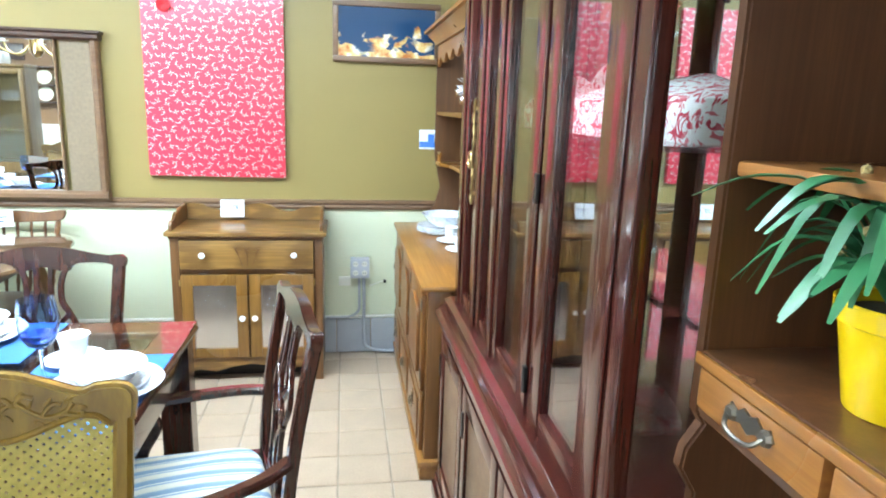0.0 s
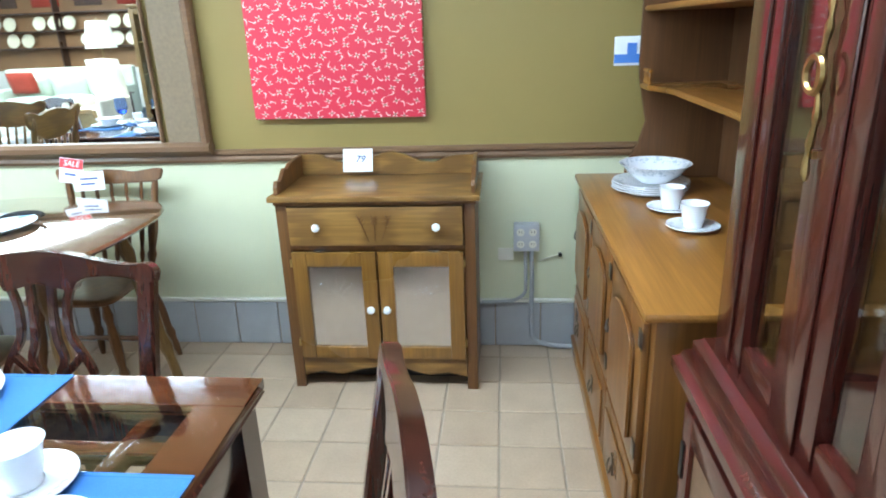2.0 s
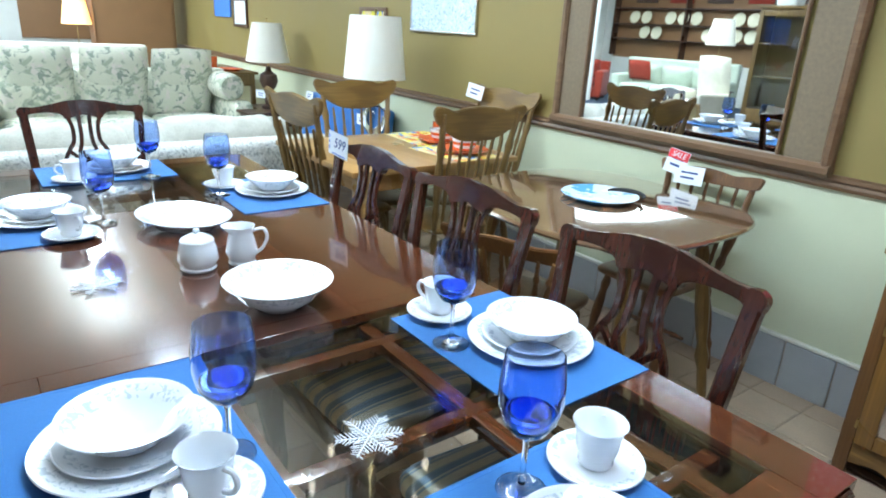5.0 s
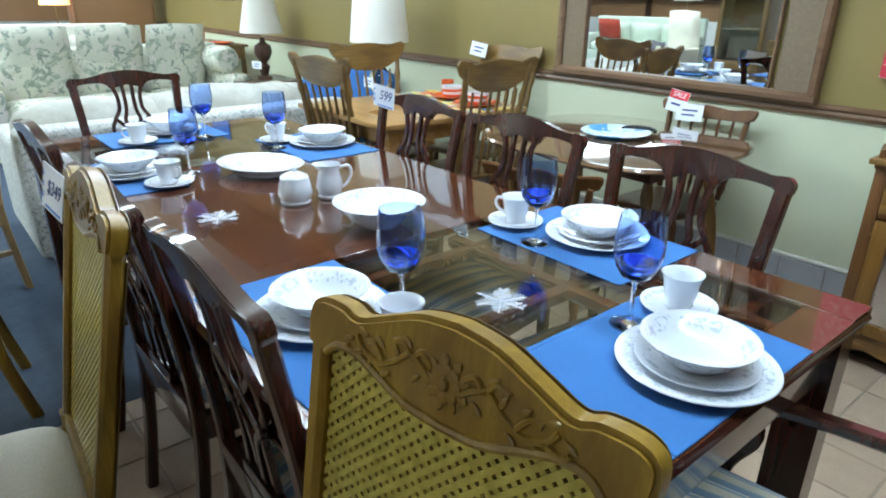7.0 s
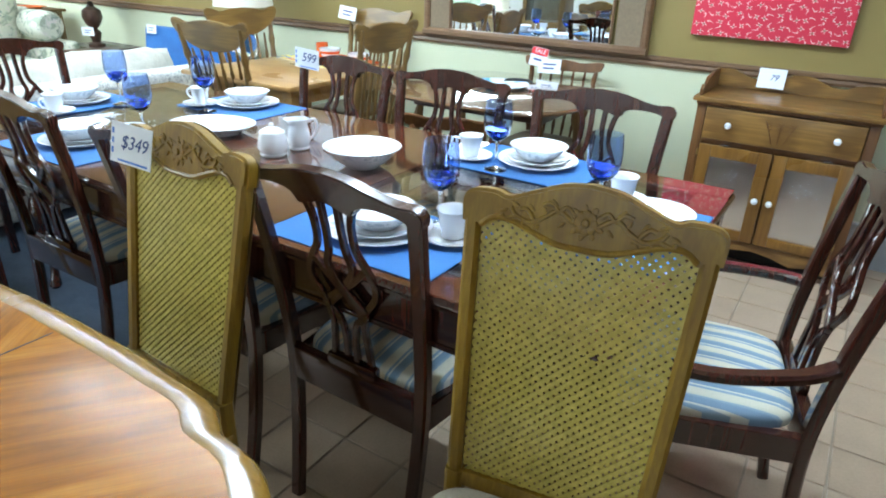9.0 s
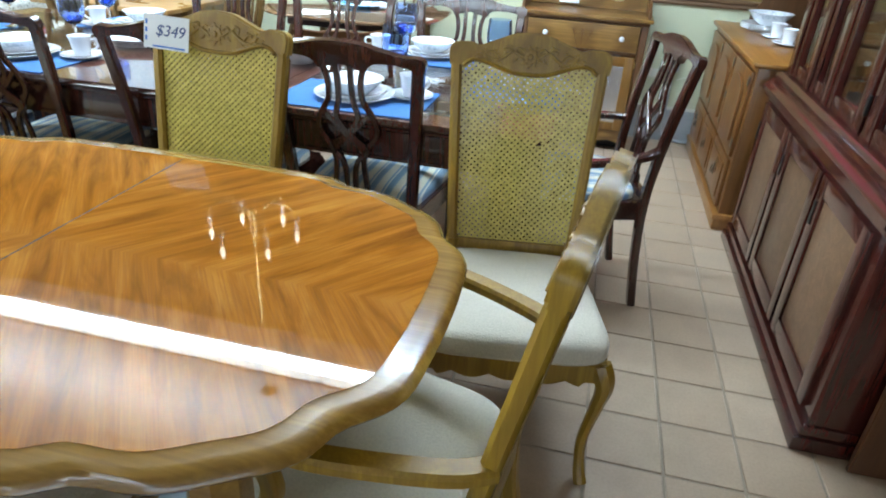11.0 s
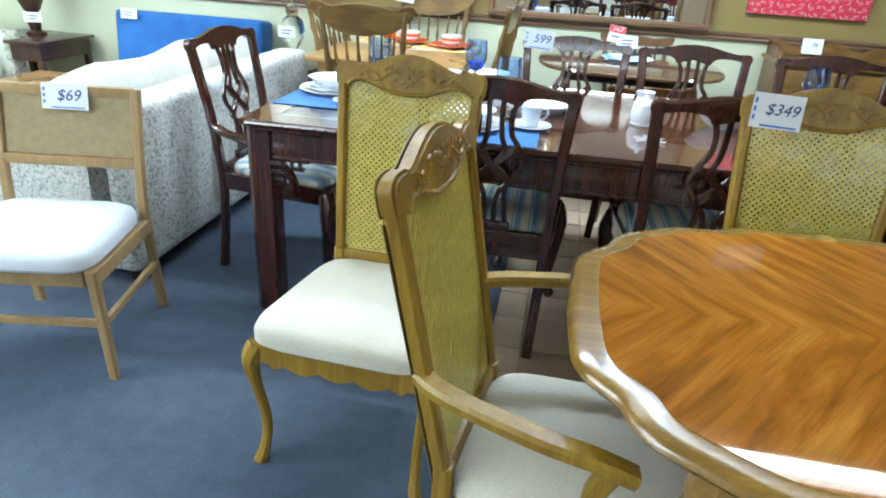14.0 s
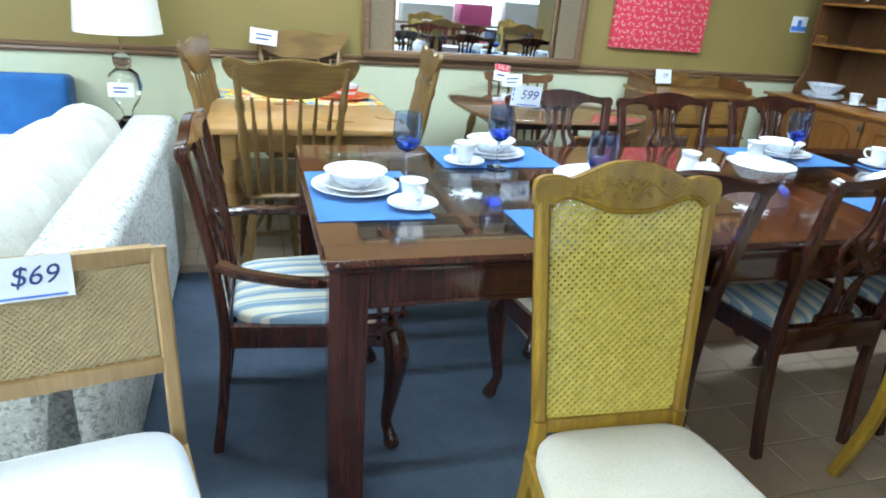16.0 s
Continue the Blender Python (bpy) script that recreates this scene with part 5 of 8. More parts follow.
price_tag("599", pose(-1.555, 2.805, 1.008, 0, 4, 2), 0.135, 0.085, "white price card with handwritten 599 on a dining chair back")

rug = new_bm()
lathe(rug, [(0, 0.014), (0.5, 0.014), (0.98, 0.014), (1.0, 0.010), (1.0, 0.0)], 96)
for v in rug.verts:
    v.co.x *= 1.3
    v.co.y *= 0.95
solid("braided_rug", rug, RUG, "oval braided rug in blue, red and pale rings", "rug", pose(-0.75, 0.10, 0.004))

# ---- chandelier ----
ch = thing("chandelier", "brass chandelier with six candle arms, lit", "chandelier", pose(-1.45, 2.9, 1.72))
bm = new_bm()
lathe(bm, [(0, 0), (0.02, 0.01), (0.05, 0.05), (0.035, 0.10), (0.02, 0.14), (0.03, 0.20), (0.012, 0.24), (0.006, 0.30), (0.006, 1.40), (0.05, 1.42), (0.05, 1.431), (0, 1.431)], 16)
part("column", bm, BRASS, ch)
for k in range(6):
    a = radians(60 * k + 15)
    d = Vector((math.cos(a), math.sin(a), 0))
    bm = new_bm()
    sweep(bm, spline([d * 0.03 + Vector((0, 0, 0.10)), d * 0.12 + Vector((0, 0, 0.02)), d * 0.22 + Vector((0, 0, 0.05)), d * 0.25 + Vector((0, 0, 0.11))], 5), disc(0.007, 8))
    armp = part("branch", bm, BRASS, ch)
    bm = new_bm()
    lathe(bm, [(0, 0.11), (0.03, 0.112), (0.032, 0.118), (0.011, 0.12), (0.011, 0.20), (0, 0.20)], 12, d * 0.25)
    part("candle_cup", bm, PLASTIC, armp)
    bm = new_bm()
    lathe(bm, [(0, 0.20), (0.012, 0.215), (0.015, 0.235), (0.008, 0.265), (0, 0.285)], 10, d * 0.25)
    part("bulb", bm, BULB, armp)

# ---- washstand ----
WX0, WX1, WF = -0.143, 0.612, 3.987


def knob(bm_, x, y, z, r=0.016):
    b2 = new_bm()
    lathe(b2, [(0, 0), (r * 0.45, 0), (r * 0.4, 0.010), (r * 0.75, 0.013), (r, 0.019), (r * 0.92, 0.026), (r * 0.4, 0.030), (0, 0.030)], 16)
    bmesh.ops.transform(b2, matrix=pose(x, y, z, 90), verts=b2.verts[:])
    me = bpy.data.meshes.new("tmp")
    b2.to_mesh(me)
    b2.free()
    bm_.from_mesh(me)
    bpy.data.meshes.remove(me)
    return bm_


def washstand():
    w = thing("washstand_cabinet", "golden oak washstand cabinet with drawer and punched tin doors", "cabinet", pose((WX0 + WX1) / 2, WF, 0))
    h = (WX1 - WX0) / 2
    back = NORTH - 0.03 - WF
    for s in (-1, 1):
        bm = new_bm()
        box(bm, s * h - 0.022 if s > 0 else -h, s * h if s > 0 else -h + 0.022, 0, back, 0, 0.80, 0.003)
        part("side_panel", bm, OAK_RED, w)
        bm = new_bm()
        box(bm, (h - 0.040) if s > 0 else -h - 0.002, (h + 0.002) if s > 0 else -h + 0.040, -0.004, 0.02, 0, 0.80, 0.003)
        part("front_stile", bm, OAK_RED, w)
    bm = new_bm()
    box(bm, -h + 0.0225, h - 0.0225, 0.022, back - 0.002, 0.10, 0.795)
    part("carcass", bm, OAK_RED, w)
    bm = new_bm()
    box(bm, -h - 0.022, h + 0.022, -0.035, back, 0.80, 0.822, 0.006)
    part("top_board", bm, OAK, w, "oak top board")
    bm = new_bm()
    box(bm, -h - 0.006, h + 0.006, -0.016, 0.02, 0.783, 0.7995, 0.005)
    part("top_moulding", bm, OAK_RED, w)
    # gallery
    pts = [(-h + 0.005, 0.0), (-h + 0.005, 0.088), (-0.30, 0.090), (-0.24, 0.065), (-0.16, 0.050), (-0.09, 0.062), (-0.03, 0.088), (0.02, 0.095), (0.07, 0.085), (0.14, 0.055), (0.20, 0.050), (0.25, 0.070), (0.30, 0.078), (h - 0.005, 0.078), (h - 0.005, 0.0)]
    ps = [(p.x, p.y) for p in spline([(x, z, 0) for x, z in pts[1:-1]], 4)]
    bm = new_bm()
    slab(bm, [pts[0]] + ps + [pts[-1]], 0, 0.018, pose(0, back - 0.002, 0.822, 90), 0.003)
    part("back_gallery", bm, OAK, w, "wavy oak back gallery")
    for s in (-1, 1):
        side_pts = [(0.0, 0.0), (0.0, 0.030), (0.02, 0.050), (0.05, 0.042), (0.08, 0.058), (0.115, 0.080), (0.15, 0.070), (0.19, 0.086), (back - 0.022, 0.090), (back - 0.022, 0.0)]
        sp = [(p.x, p.y) for p in spline([(a, z, 0) for a, z in side_pts[1:-1]], 4)]
        bm = new_bm()
        slab(bm, [(0.0, 0.0)] + sp + [side_pts[-1]], -0.008, 0.008, Matrix.Translation((s * (h - 0.004), 0, 0.822)) @ pose(0, 0, 0, 90, 0, 90), 0.003)
        part("side_gallery", bm, OAK_RED, w)
    bm = new_bm()
    box(bm, -h + 0.044, h - 0.044, -0.018, 0.018, 0.625, 0.778, 0.006)
    dr = part("drawer", bm, OAK, w, "oak drawer front with strong cathedral grain")
    for x in (-0.22, 0.235):
        bm = new_bm()
        knob(bm, x, -0.018, 0.703)
        part("knob", bm, PORC, dr, "white porcelain knob")
    bm = new_bm()
    for k, (x, tilt) in enumerate(((-0.045, 14), (0.0, 0), (0.045, -14))):
        sweep(bm, [(x * 0.55, -0.0185, 0.645), (x * 1.25, -0.0185, 0.735)], rect(0.004, 0.003))
        for j in range(3):
            sweep(bm, [(x * (1.0 + 0.1 * j), -0.0185, 0.705 + 0.012 * j), (x * (1.0 + 0.1 * j) + 0.012, -0.0185, 0.722 + 0.012 * j)], rect(0.004, 0.003))
            sweep(bm, [(x * (1.0 + 0.1 * j), -0.0185, 0.705 + 0.012 * j), (x * (1.0 + 0.1 * j) - 0.012, -0.0185, 0.722 + 0.012 * j)], rect(0.004, 0.003))
    part("burnt_wheat_motif", bm, OAK_RED, dr)
    bm = new_bm()
    box(bm, -h + 0.042, h - 0.042, -0.002, 0.02, 0.603, 0.622, 0.002)
    part("rail", bm, OAK_RED, w)
    for s in (-1, 1):
        x0, x1 = (-h + 0.044, -0.004) if s < 0 else (0.004, h - 0.044)
        z0, z1 = 0.145, 0.598
        bm = new_bm()
        box(bm, x0, x0 + 0.058, -0.020, 0.0, z0, z1, 0.004)
        box(bm, x1 - 0.058, x1, -0.020, 0.0, z0, z1, 0.004)
        box(bm, x0 + 0.0575, x1 - 0.0575, -0.0195, 0.0, z1 - 0.058, z1, 0.004)
        box(bm, x0 + 0.0575, x1 - 0.0575, -0.0195, 0.0, z0, z0 + 0.050, 0.004)
        door = part("door", bm, OAK_Z, w, "framed oak door")
        bm = new_bm()
        box(bm, x0 + 0.056, x1 - 0.056, -0.008, -0.004, z0 + 0.048, z1 - 0.056)
        tin = part("tin_panel", bm, TIN, door, "punched tin panel with a fan of raised dots")
        bm = new_bm()
        cx, cz = (x0 + x1) / 2, z0 + 0.265
        for k in range(7):
            a = radians(20 + 140 * k / 6)
            for j in range(6):
                rr = 0.025 + 0.012 * j
                lathe(bm, [(0.0032, 0), (0.0022, 0.002), (0, 0.0026)], 6, (cx + rr * math.cos(a), cz + 0.9 * rr * math.sin(a) - 0.0, 0))
        for j in range(22):
            lathe(bm, [(0.0036, 0), (0.0025, 0.003), (0, 0.004)], 6, (x0 + 0.066 + (x1 - x0 - 0.132) * j / 21, z1 - 0.066, 0))
        bmesh.ops.transform(bm, matrix=Matrix(((1, 0, 0, 0), (0, 0, -1, -0.008), (0, 1, 0, 0), (0, 0, 0, 1))), verts=bm.verts[:])
        tagged(part("punched_fan", bm, TIN, door), kind="stuff")
        bm = new_bm()
        knob(bm, x1 - 0.028 if s < 0 else x0 + 0.028, -0.020, 0.367)
        part("knob", bm, PORC, door, "white porcelain knob")
        for z in (0.20, 0.54):
            bm = new_bm()
            xx = x0 - 0.003 if s < 0 else x1 + 0.003
            box(bm, xx - 0.004, xx + 0.004, -0.022, -0.004, z, z + 0.03, 0.001)
            part("hinge", bm, BRASS, door)
    for x in (-0.22, 0.22):
        bm = new_bm()
        box(bm, x - 0.02, x + 0.02, -0.021, -0.004, 0.6025, 0.608, 0.001)
        part("catch", bm, STEEL, w)
    skirt = [(-h + 0.041, 0.140), (h - 0.041, 0.140), (h - 0.041, 0.055), (0.26, 0.075), (0.18, 0.060), (0.10, 0.085), (0.0, 0.10), (-0.10, 0.085), (-0.18, 0.060), (-0.26, 0.075), (-h + 0.041, 0.055)]
    bm = new_bm()
    slab(bm, skirt, 0, 0.02, pose(0, 0.018, 0, 90), 0.003)
    part("skirt", bm, OAK, w, "shaped oak skirt")
    # black board added behind the skirt as the dark shade under the cabinet
    bm = new_bm()
    box(bm, -h + 0.025, h - 0.025, 0.10, 0.12, 0.0, 0.10)
    part("toe_shade_board", bm, BLACK, w)
    return w


washstand()
price_tag("79", pose(0.115, 4.315, 0.935, -14), 0.125, 0.095, "white price card with handwritten 79 on the washstand", False)


# ---- wall mirror, red panel, picture ----
def wall_mirror():
    x0, x1, z0, z1 = -1.995, -0.530, 0.920, 1.79
    ix0, ix1, iz0, iz1 = -1.80, -0.752, 0.972, 1.745
    y = NORTH
    f = thing("wall_mirror", "large wall mirror in brown wood frame with woven side panels", "mirror")
    for a, b in ((x0, ix0), (ix1, x1)):
        bm = new_bm()
        box(bm, a + 0.034, b - 0.012, y - 0.030, y - 0.004, iz0 - 0.01, iz1 + 0.01)
        part("woven_panel", bm, RATTAN, f, "taupe woven frame panel")
    for p, q in (((x0 + 0.02, iz0 - 0.03), (x0 + 0.02, iz1 + 0.02)), ((x1 - 0.02, iz0 - 0.03), (x1 - 0.02, iz1 + 0.02))):
        bm = new_bm()
        sweep(bm, [(p[0], y - 0.026, z0 + 0.004), (q[0], y - 0.026, z1 - 0.03)], rect(0.044, 0.052, 0.6), up=(0, 1, 0))
        part("frame_side", bm, RAILW, f)
    bm = new_bm()
    sweep(bm, [(x0, y - 0.03, z0 + 0.026), (x1, y - 0.03, z0 + 0.026)], rect(0.058, 0.052, 0.6))
    part("frame_bottom", bm, RAILW, f)
    bm = new_bm()
    sweep(bm, [(x0 - 0.01, y - 0.032, z1 - 0.022), (x1 + 0.01, y - 0.032, z1 - 0.022)], rect(0.062, 0.040, 0.6))
    sweep(bm, [(x0 - 0.02, y - 0.034, z1), (x1 + 0.02, y - 0.034, z1)], rect(0.066, 0.014, 0.4))
    part("frame_top", bm, WALNUT, f, "dark capped top rail")
    for a in (ix0 - 0.006, ix1 + 0.006):
        bm = new_bm()
        sweep(bm, [(a, y - 0.026, iz0 - 0.012), (a, y - 0.026, iz1 + 0.012)], rect(0.014, 0.020, 0.6), up=(0, 1, 0))
        part("inner_bead", bm, RAILW, f)
    bm = new_bm()
    box(bm, ix0 - 0.002, ix1 + 0.002, y - 0.018, y - 0.006, iz0 - 0.012, iz1 + 0.012)
    part("mirror_glass", bm, MIRROR, f, "clear silvered mirror glass")


wall_mirror()
bm = new_bm()
box(bm, -0.361, 0.361, -0.016, 0.016, -0.514, 0.514, 0.006)
solid("wall_panel", bm, REDPAPER, "tall panel wrapped in red paper with pale sprigs", "wall panel", pose(0.044, NORTH - 0.0175, 1.572, 0, 0.3))
bm = new_bm()
random.seed(4)
for k in range(12):
    a = 2 * math.pi * k / 12
    p = [(0, 0, 0), (0.012 * math.cos(a), -0.008, 0.012 * math.sin(a)), (0.030 * math.cos(a + 0.2), -0.014 - 0.006 * (k % 2), 0.030 * math.sin(a + 0.2)), (0.024 * math.cos(a + 0.5), -0.004, 0.024 * math.sin(a + 0.5))]
    sweep(bm, spline(p, 4), rect(0.014, 0.002), up=(0, 1, 0.2))
solid("gift_bow", bm, RED_TAG, "shiny red gift bow stuck on the wrapped panel", "bow", pose(-0.195, NORTH - 0.035, 1.945))
pic = thing("framed_picture", "still life picture of food in a wooden frame", "picture", pose(0.96, NORTH - 0.002, 1.862))
bm = new_bm()
for a, b, c, d in ((-0.295, 0.295, 0.130, 0.160), (-0.295, 0.295, -0.160, -0.130)):
    box(bm, a, b, -0.024, 0, c, d, 0.005)
for s in (-1, 1):
    box(bm, s * 0.28 - 0.015, s * 0.28 + 0.015, -0.0238, 0, -0.1295, 0.1295, 0.005)
part("frame", bm, RAILW, pic)
bm = new_bm()
box(bm, -0.268, 0.268, -0.014, -0.006, -0.132, 0.132)
part("picture", bm, PICTURE, pic)


def flat_picture(name, label, x, z, w, h, art, frame_mat, border=0.012):
    p = thing(name, label, "picture", pose(x, NORTH - 0.002, z))
    bm = new_bm()
    for s in (-1, 1):
        box(bm, -w / 2, w / 2, -0.020, 0, s * (h / 2 - border / 2) - border / 2, s * (h / 2 - border / 2) + border / 2, 0.003)
        box(bm, s * (w / 2 - border / 2) - border / 2, s * (w / 2 - border / 2) + border / 2, -0.0198, 0, -h / 2 + border, h / 2 - border, 0.003)
    part("frame", bm, frame_mat, p)
    bm = new_bm()
    box(bm, -w / 2 + border * 0.8, w / 2 - border * 0.8, -0.012, -0.004, -h / 2 + border * 0.8, h / 2 - border * 0.8)
    part("print", bm, art, p)


flat_picture("wall_print", "pale blue line print in a thin silver frame", -3.10, 1.60, 0.73, 0.52, BLUEPIC, STEEL)
flat_picture("wall_picture", "small bright abstract picture in a brown frame", -3.99, 1.34, 0.40, 0.30, ABSTRACT, RAILW, 0.03)
flat_picture("wall_certificate", "small framed certificate in dark wood", -6.87, 1.40, 0.42, 0.30, PAPER, WALNUT, 0.03)
flat_picture("wall_poster", "plain blue poster on the wall", -7.45, 1.62, 0.55, 0.55, INK_B, INK_B)
sw = thing("wall_sign_card", "small white and blue card on the wall", "sign", pose(1.222, NORTH - 0.001, 1.288))
bm = new_bm()
box(bm, -0.068, 0.068, -0.003, 0, -0.055, 0.055, 0.001)
part("card", bm, PAPER, sw)
bm = new_bm()
box(bm, -0.067, 0.067, -0.0045, -0.0031, -0.045, -0.012)
box(bm, -0.018, 0.018, -0.0045, -0.0031, -0.0119, 0.03)
part("blue_print", bm, INK_B, sw)

# outlets and conduit on the wall
o = thing("outlet_box", "grey surface outlet box with four sockets", "outlet", pose(0.817, NORTH - 0.002, 0.535))
bm = new_bm()
box(bm, -0.055, 0.055, -0.055, 0, -0.06, 0.06, 0.006)
part("box", bm, GREYBOX, o)
for x in (-0.026, 0.026):
    for z in (-0.027, 0.027):
        bm = new_bm()
        lathe(bm, [(0, 0.002), (0.015, 0.002), (0.017, 0), (0, 0)], 14)
        bmesh.ops.transform(bm, matrix=pose(x, -0.056, z, 90), verts=bm.verts[:])
        sock = part("socket", bm, PLASTIC, o)
        bm = new_bm()
        for d in (-0.006, 0.006):
            box(bm, x + d - 0.0012, x + d + 0.0012, -0.0588, -0.0575, z - 0.002, z + 0.007)
        part("slot", bm, BLACK, sock)
bm = new_bm()
box(bm, -0.034, 0.034, -0.010, 0, -0.028, 0.028, 0.003)
solid("blank_plate", bm, PLASTIC, "cream blank cover plate on the wall", "cover plate", pose(0.728, NORTH - 0.001, 0.447))
for name, label, mat_, r, pts in (
    ("conduit", "pair of grey cables running down from the outlet box", GREYPL, 0.010, [(0.838, 4.345, 0.50), (0.842, 4.345, 0.35), (0.842, 4.343, 0.12), (0.858, 4.34, 0.045), (0.94, 4.335, 0.02), (1.03, 4.335, 0.016)]),
    ("conduit", "grey cable running down from the outlet box", GREYPL, 0.008, [(0.812, 4.345, 0.50), (0.815, 4.345, 0.33), (0.810, 4.350, 0.27), (0.770, 4.352, 0.238), (0.72, 4.352, 0.228), (0.62, 4.352, 0.226)]),
):
    bm = new_bm()
    sweep(bm, spline(pts, 6), disc(r, 10), up=(0, 1, 0))
    solid(name, bm, mat_, label, "cable")
hk = thing("wall_hook", "small dark wall hook with loose cord", "hook", pose(0.965, NORTH - 0.001, 0.445))
bm = new_bm()
lathe(bm, [(0, 0), (0.009, 0.0), (0.009, 0.016), (0, 0.018)], 10)
bmesh.ops.transform(bm, matrix=pose(0, 0, 0, 90), verts=bm.verts[:])
part("peg", bm, IRON, hk)
bm = new_bm()
sweep(bm, spline([(0, -0.012, 0.004), (-0.04, -0.012, -0.008), (-0.09, -0.010, -0.028)], 4), disc(0.0028, 6), up=(0, 1, 0))
part("cord", bm, PLASTIC, hk)

# ---- honey maple buffet and hutch ----
BX, BY0, BY1, BH = 1.042, 2.980, 4.310, 0.792


def arch_panel(bm, y0, y1, z0, z1, x, d):
    """A raised panel on a face that looks to -x, with an arched head."""
    out = [(y0, z0), (y1, z0), (y1, z1 - 0.07)]
    out += [((y0 + y1) / 2 + (y1 - y0) / 2 * math.cos(a), z1 - 0.07 + 0.07 * math.sin(a)) for a in [math.pi * k / 12 for k in range(1, 12)]]
    out += [(y0, z1 - 0.07)]
    slab(bm, out, 0, d, Matrix(((0, 0, -1, x), (1, 0, 0, 0), (0, 1, 0, 0), (0, 0, 0, 1))), min(0.006, d * 0.6))


def ring_pull(bm, x, y, z):
    box(bm, x - 0.004, x, y - 0.014, y + 0.014, z - 0.03, z + 0.03, 0.0015)
    sweep(bm, spline([(x - 0.006, y - 0.018, z + 0.008), (x - 0.012, y - 0.016, z - 0.016), (x - 0.012, y, z - 0.024), (x - 0.012, y + 0.016, z - 0.016), (x - 0.006, y + 0.018, z + 0.008)], 4), disc(0.003, 6), up=(1, 0, 0))


def buffet():
    b = thing("buffet", "honey maple buffet with arched panel doors and drawers", "sideboard")
    bm = new_bm()
    box(bm, BX, EAST - 0.02, BY0, BY1, 0.085, BH - 0.002, 0.004)
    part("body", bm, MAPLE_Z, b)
    bm = new_bm()
    box(bm, BX - 0.03, EAST - 0.02, BY0 - 0.022, BY1 + 0.02, BH, BH + 0.022, 0.008)
    part("top_board", bm, MAPLE, b, "worn honey maple top")
    bm = new_bm()
    box(bm, BX - 0.018, EAST - 0.021, BY0 - 0.012, BY1 + 0.01, 0.0, 0.084, 0.01)
    box(bm, BX - 0.026, EAST - 0.021, BY0 - 0.018, BY1 + 0.014, 0.055, 0.083, 0.008)
    part("plinth", bm, MAPLE, b)
    n, wdt = 3, (BY1 - BY0 - 0.06) / 3
    for k in range(n):
        y0 = BY0 + 0.03 + k * wdt + 0.006
        y1 = y0 + wdt - 0.012
        bm = new_bm()
        box(bm, BX - 0.018, BX - 0.0005, y0, y1, 0.365, BH - 0.028, 0.004)
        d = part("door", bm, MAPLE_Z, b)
        bm = new_bm()
        arch_panel(bm, y0 + 0.055, y1 - 0.055, 0.42, BH - 0.07, BX - 0.0185, 0.012)
        part("arched_panel", bm, MAPLE_Z, d)
        bm = new_bm()
        ring_pull(bm, BX - 0.0185, y1 - 0.028, 0.58)
        part("pull", bm, PEWTER, d)
        for z in (0.41, 0.70):
            bm = new_bm()
            box(bm, BX - 0.022, BX - 0.0185, y0 - 0.004, y0 + 0.026, z, z + 0.045, 0.001)
            part("hinge", bm, PEWTER, d)
        bm = new_bm()
        box(bm, BX - 0.018, BX - 0.0005, y0, y1, 0.105, 0.350, 0.006)
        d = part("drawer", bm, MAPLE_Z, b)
        bm = new_bm()
        box(bm, BX - 0.026, BX - 0.0185, y0 + 0.04, y1 - 0.04, 0.14, 0.315, 0.005)
        part("raised_panel", bm, MAPLE_Z, d)
        bm = new_bm()
        ring_pull(bm, BX - 0.0265, (y0 + y1) / 2, 0.235)
        part("pull", bm, PEWTER, d)
    return b


buffet()


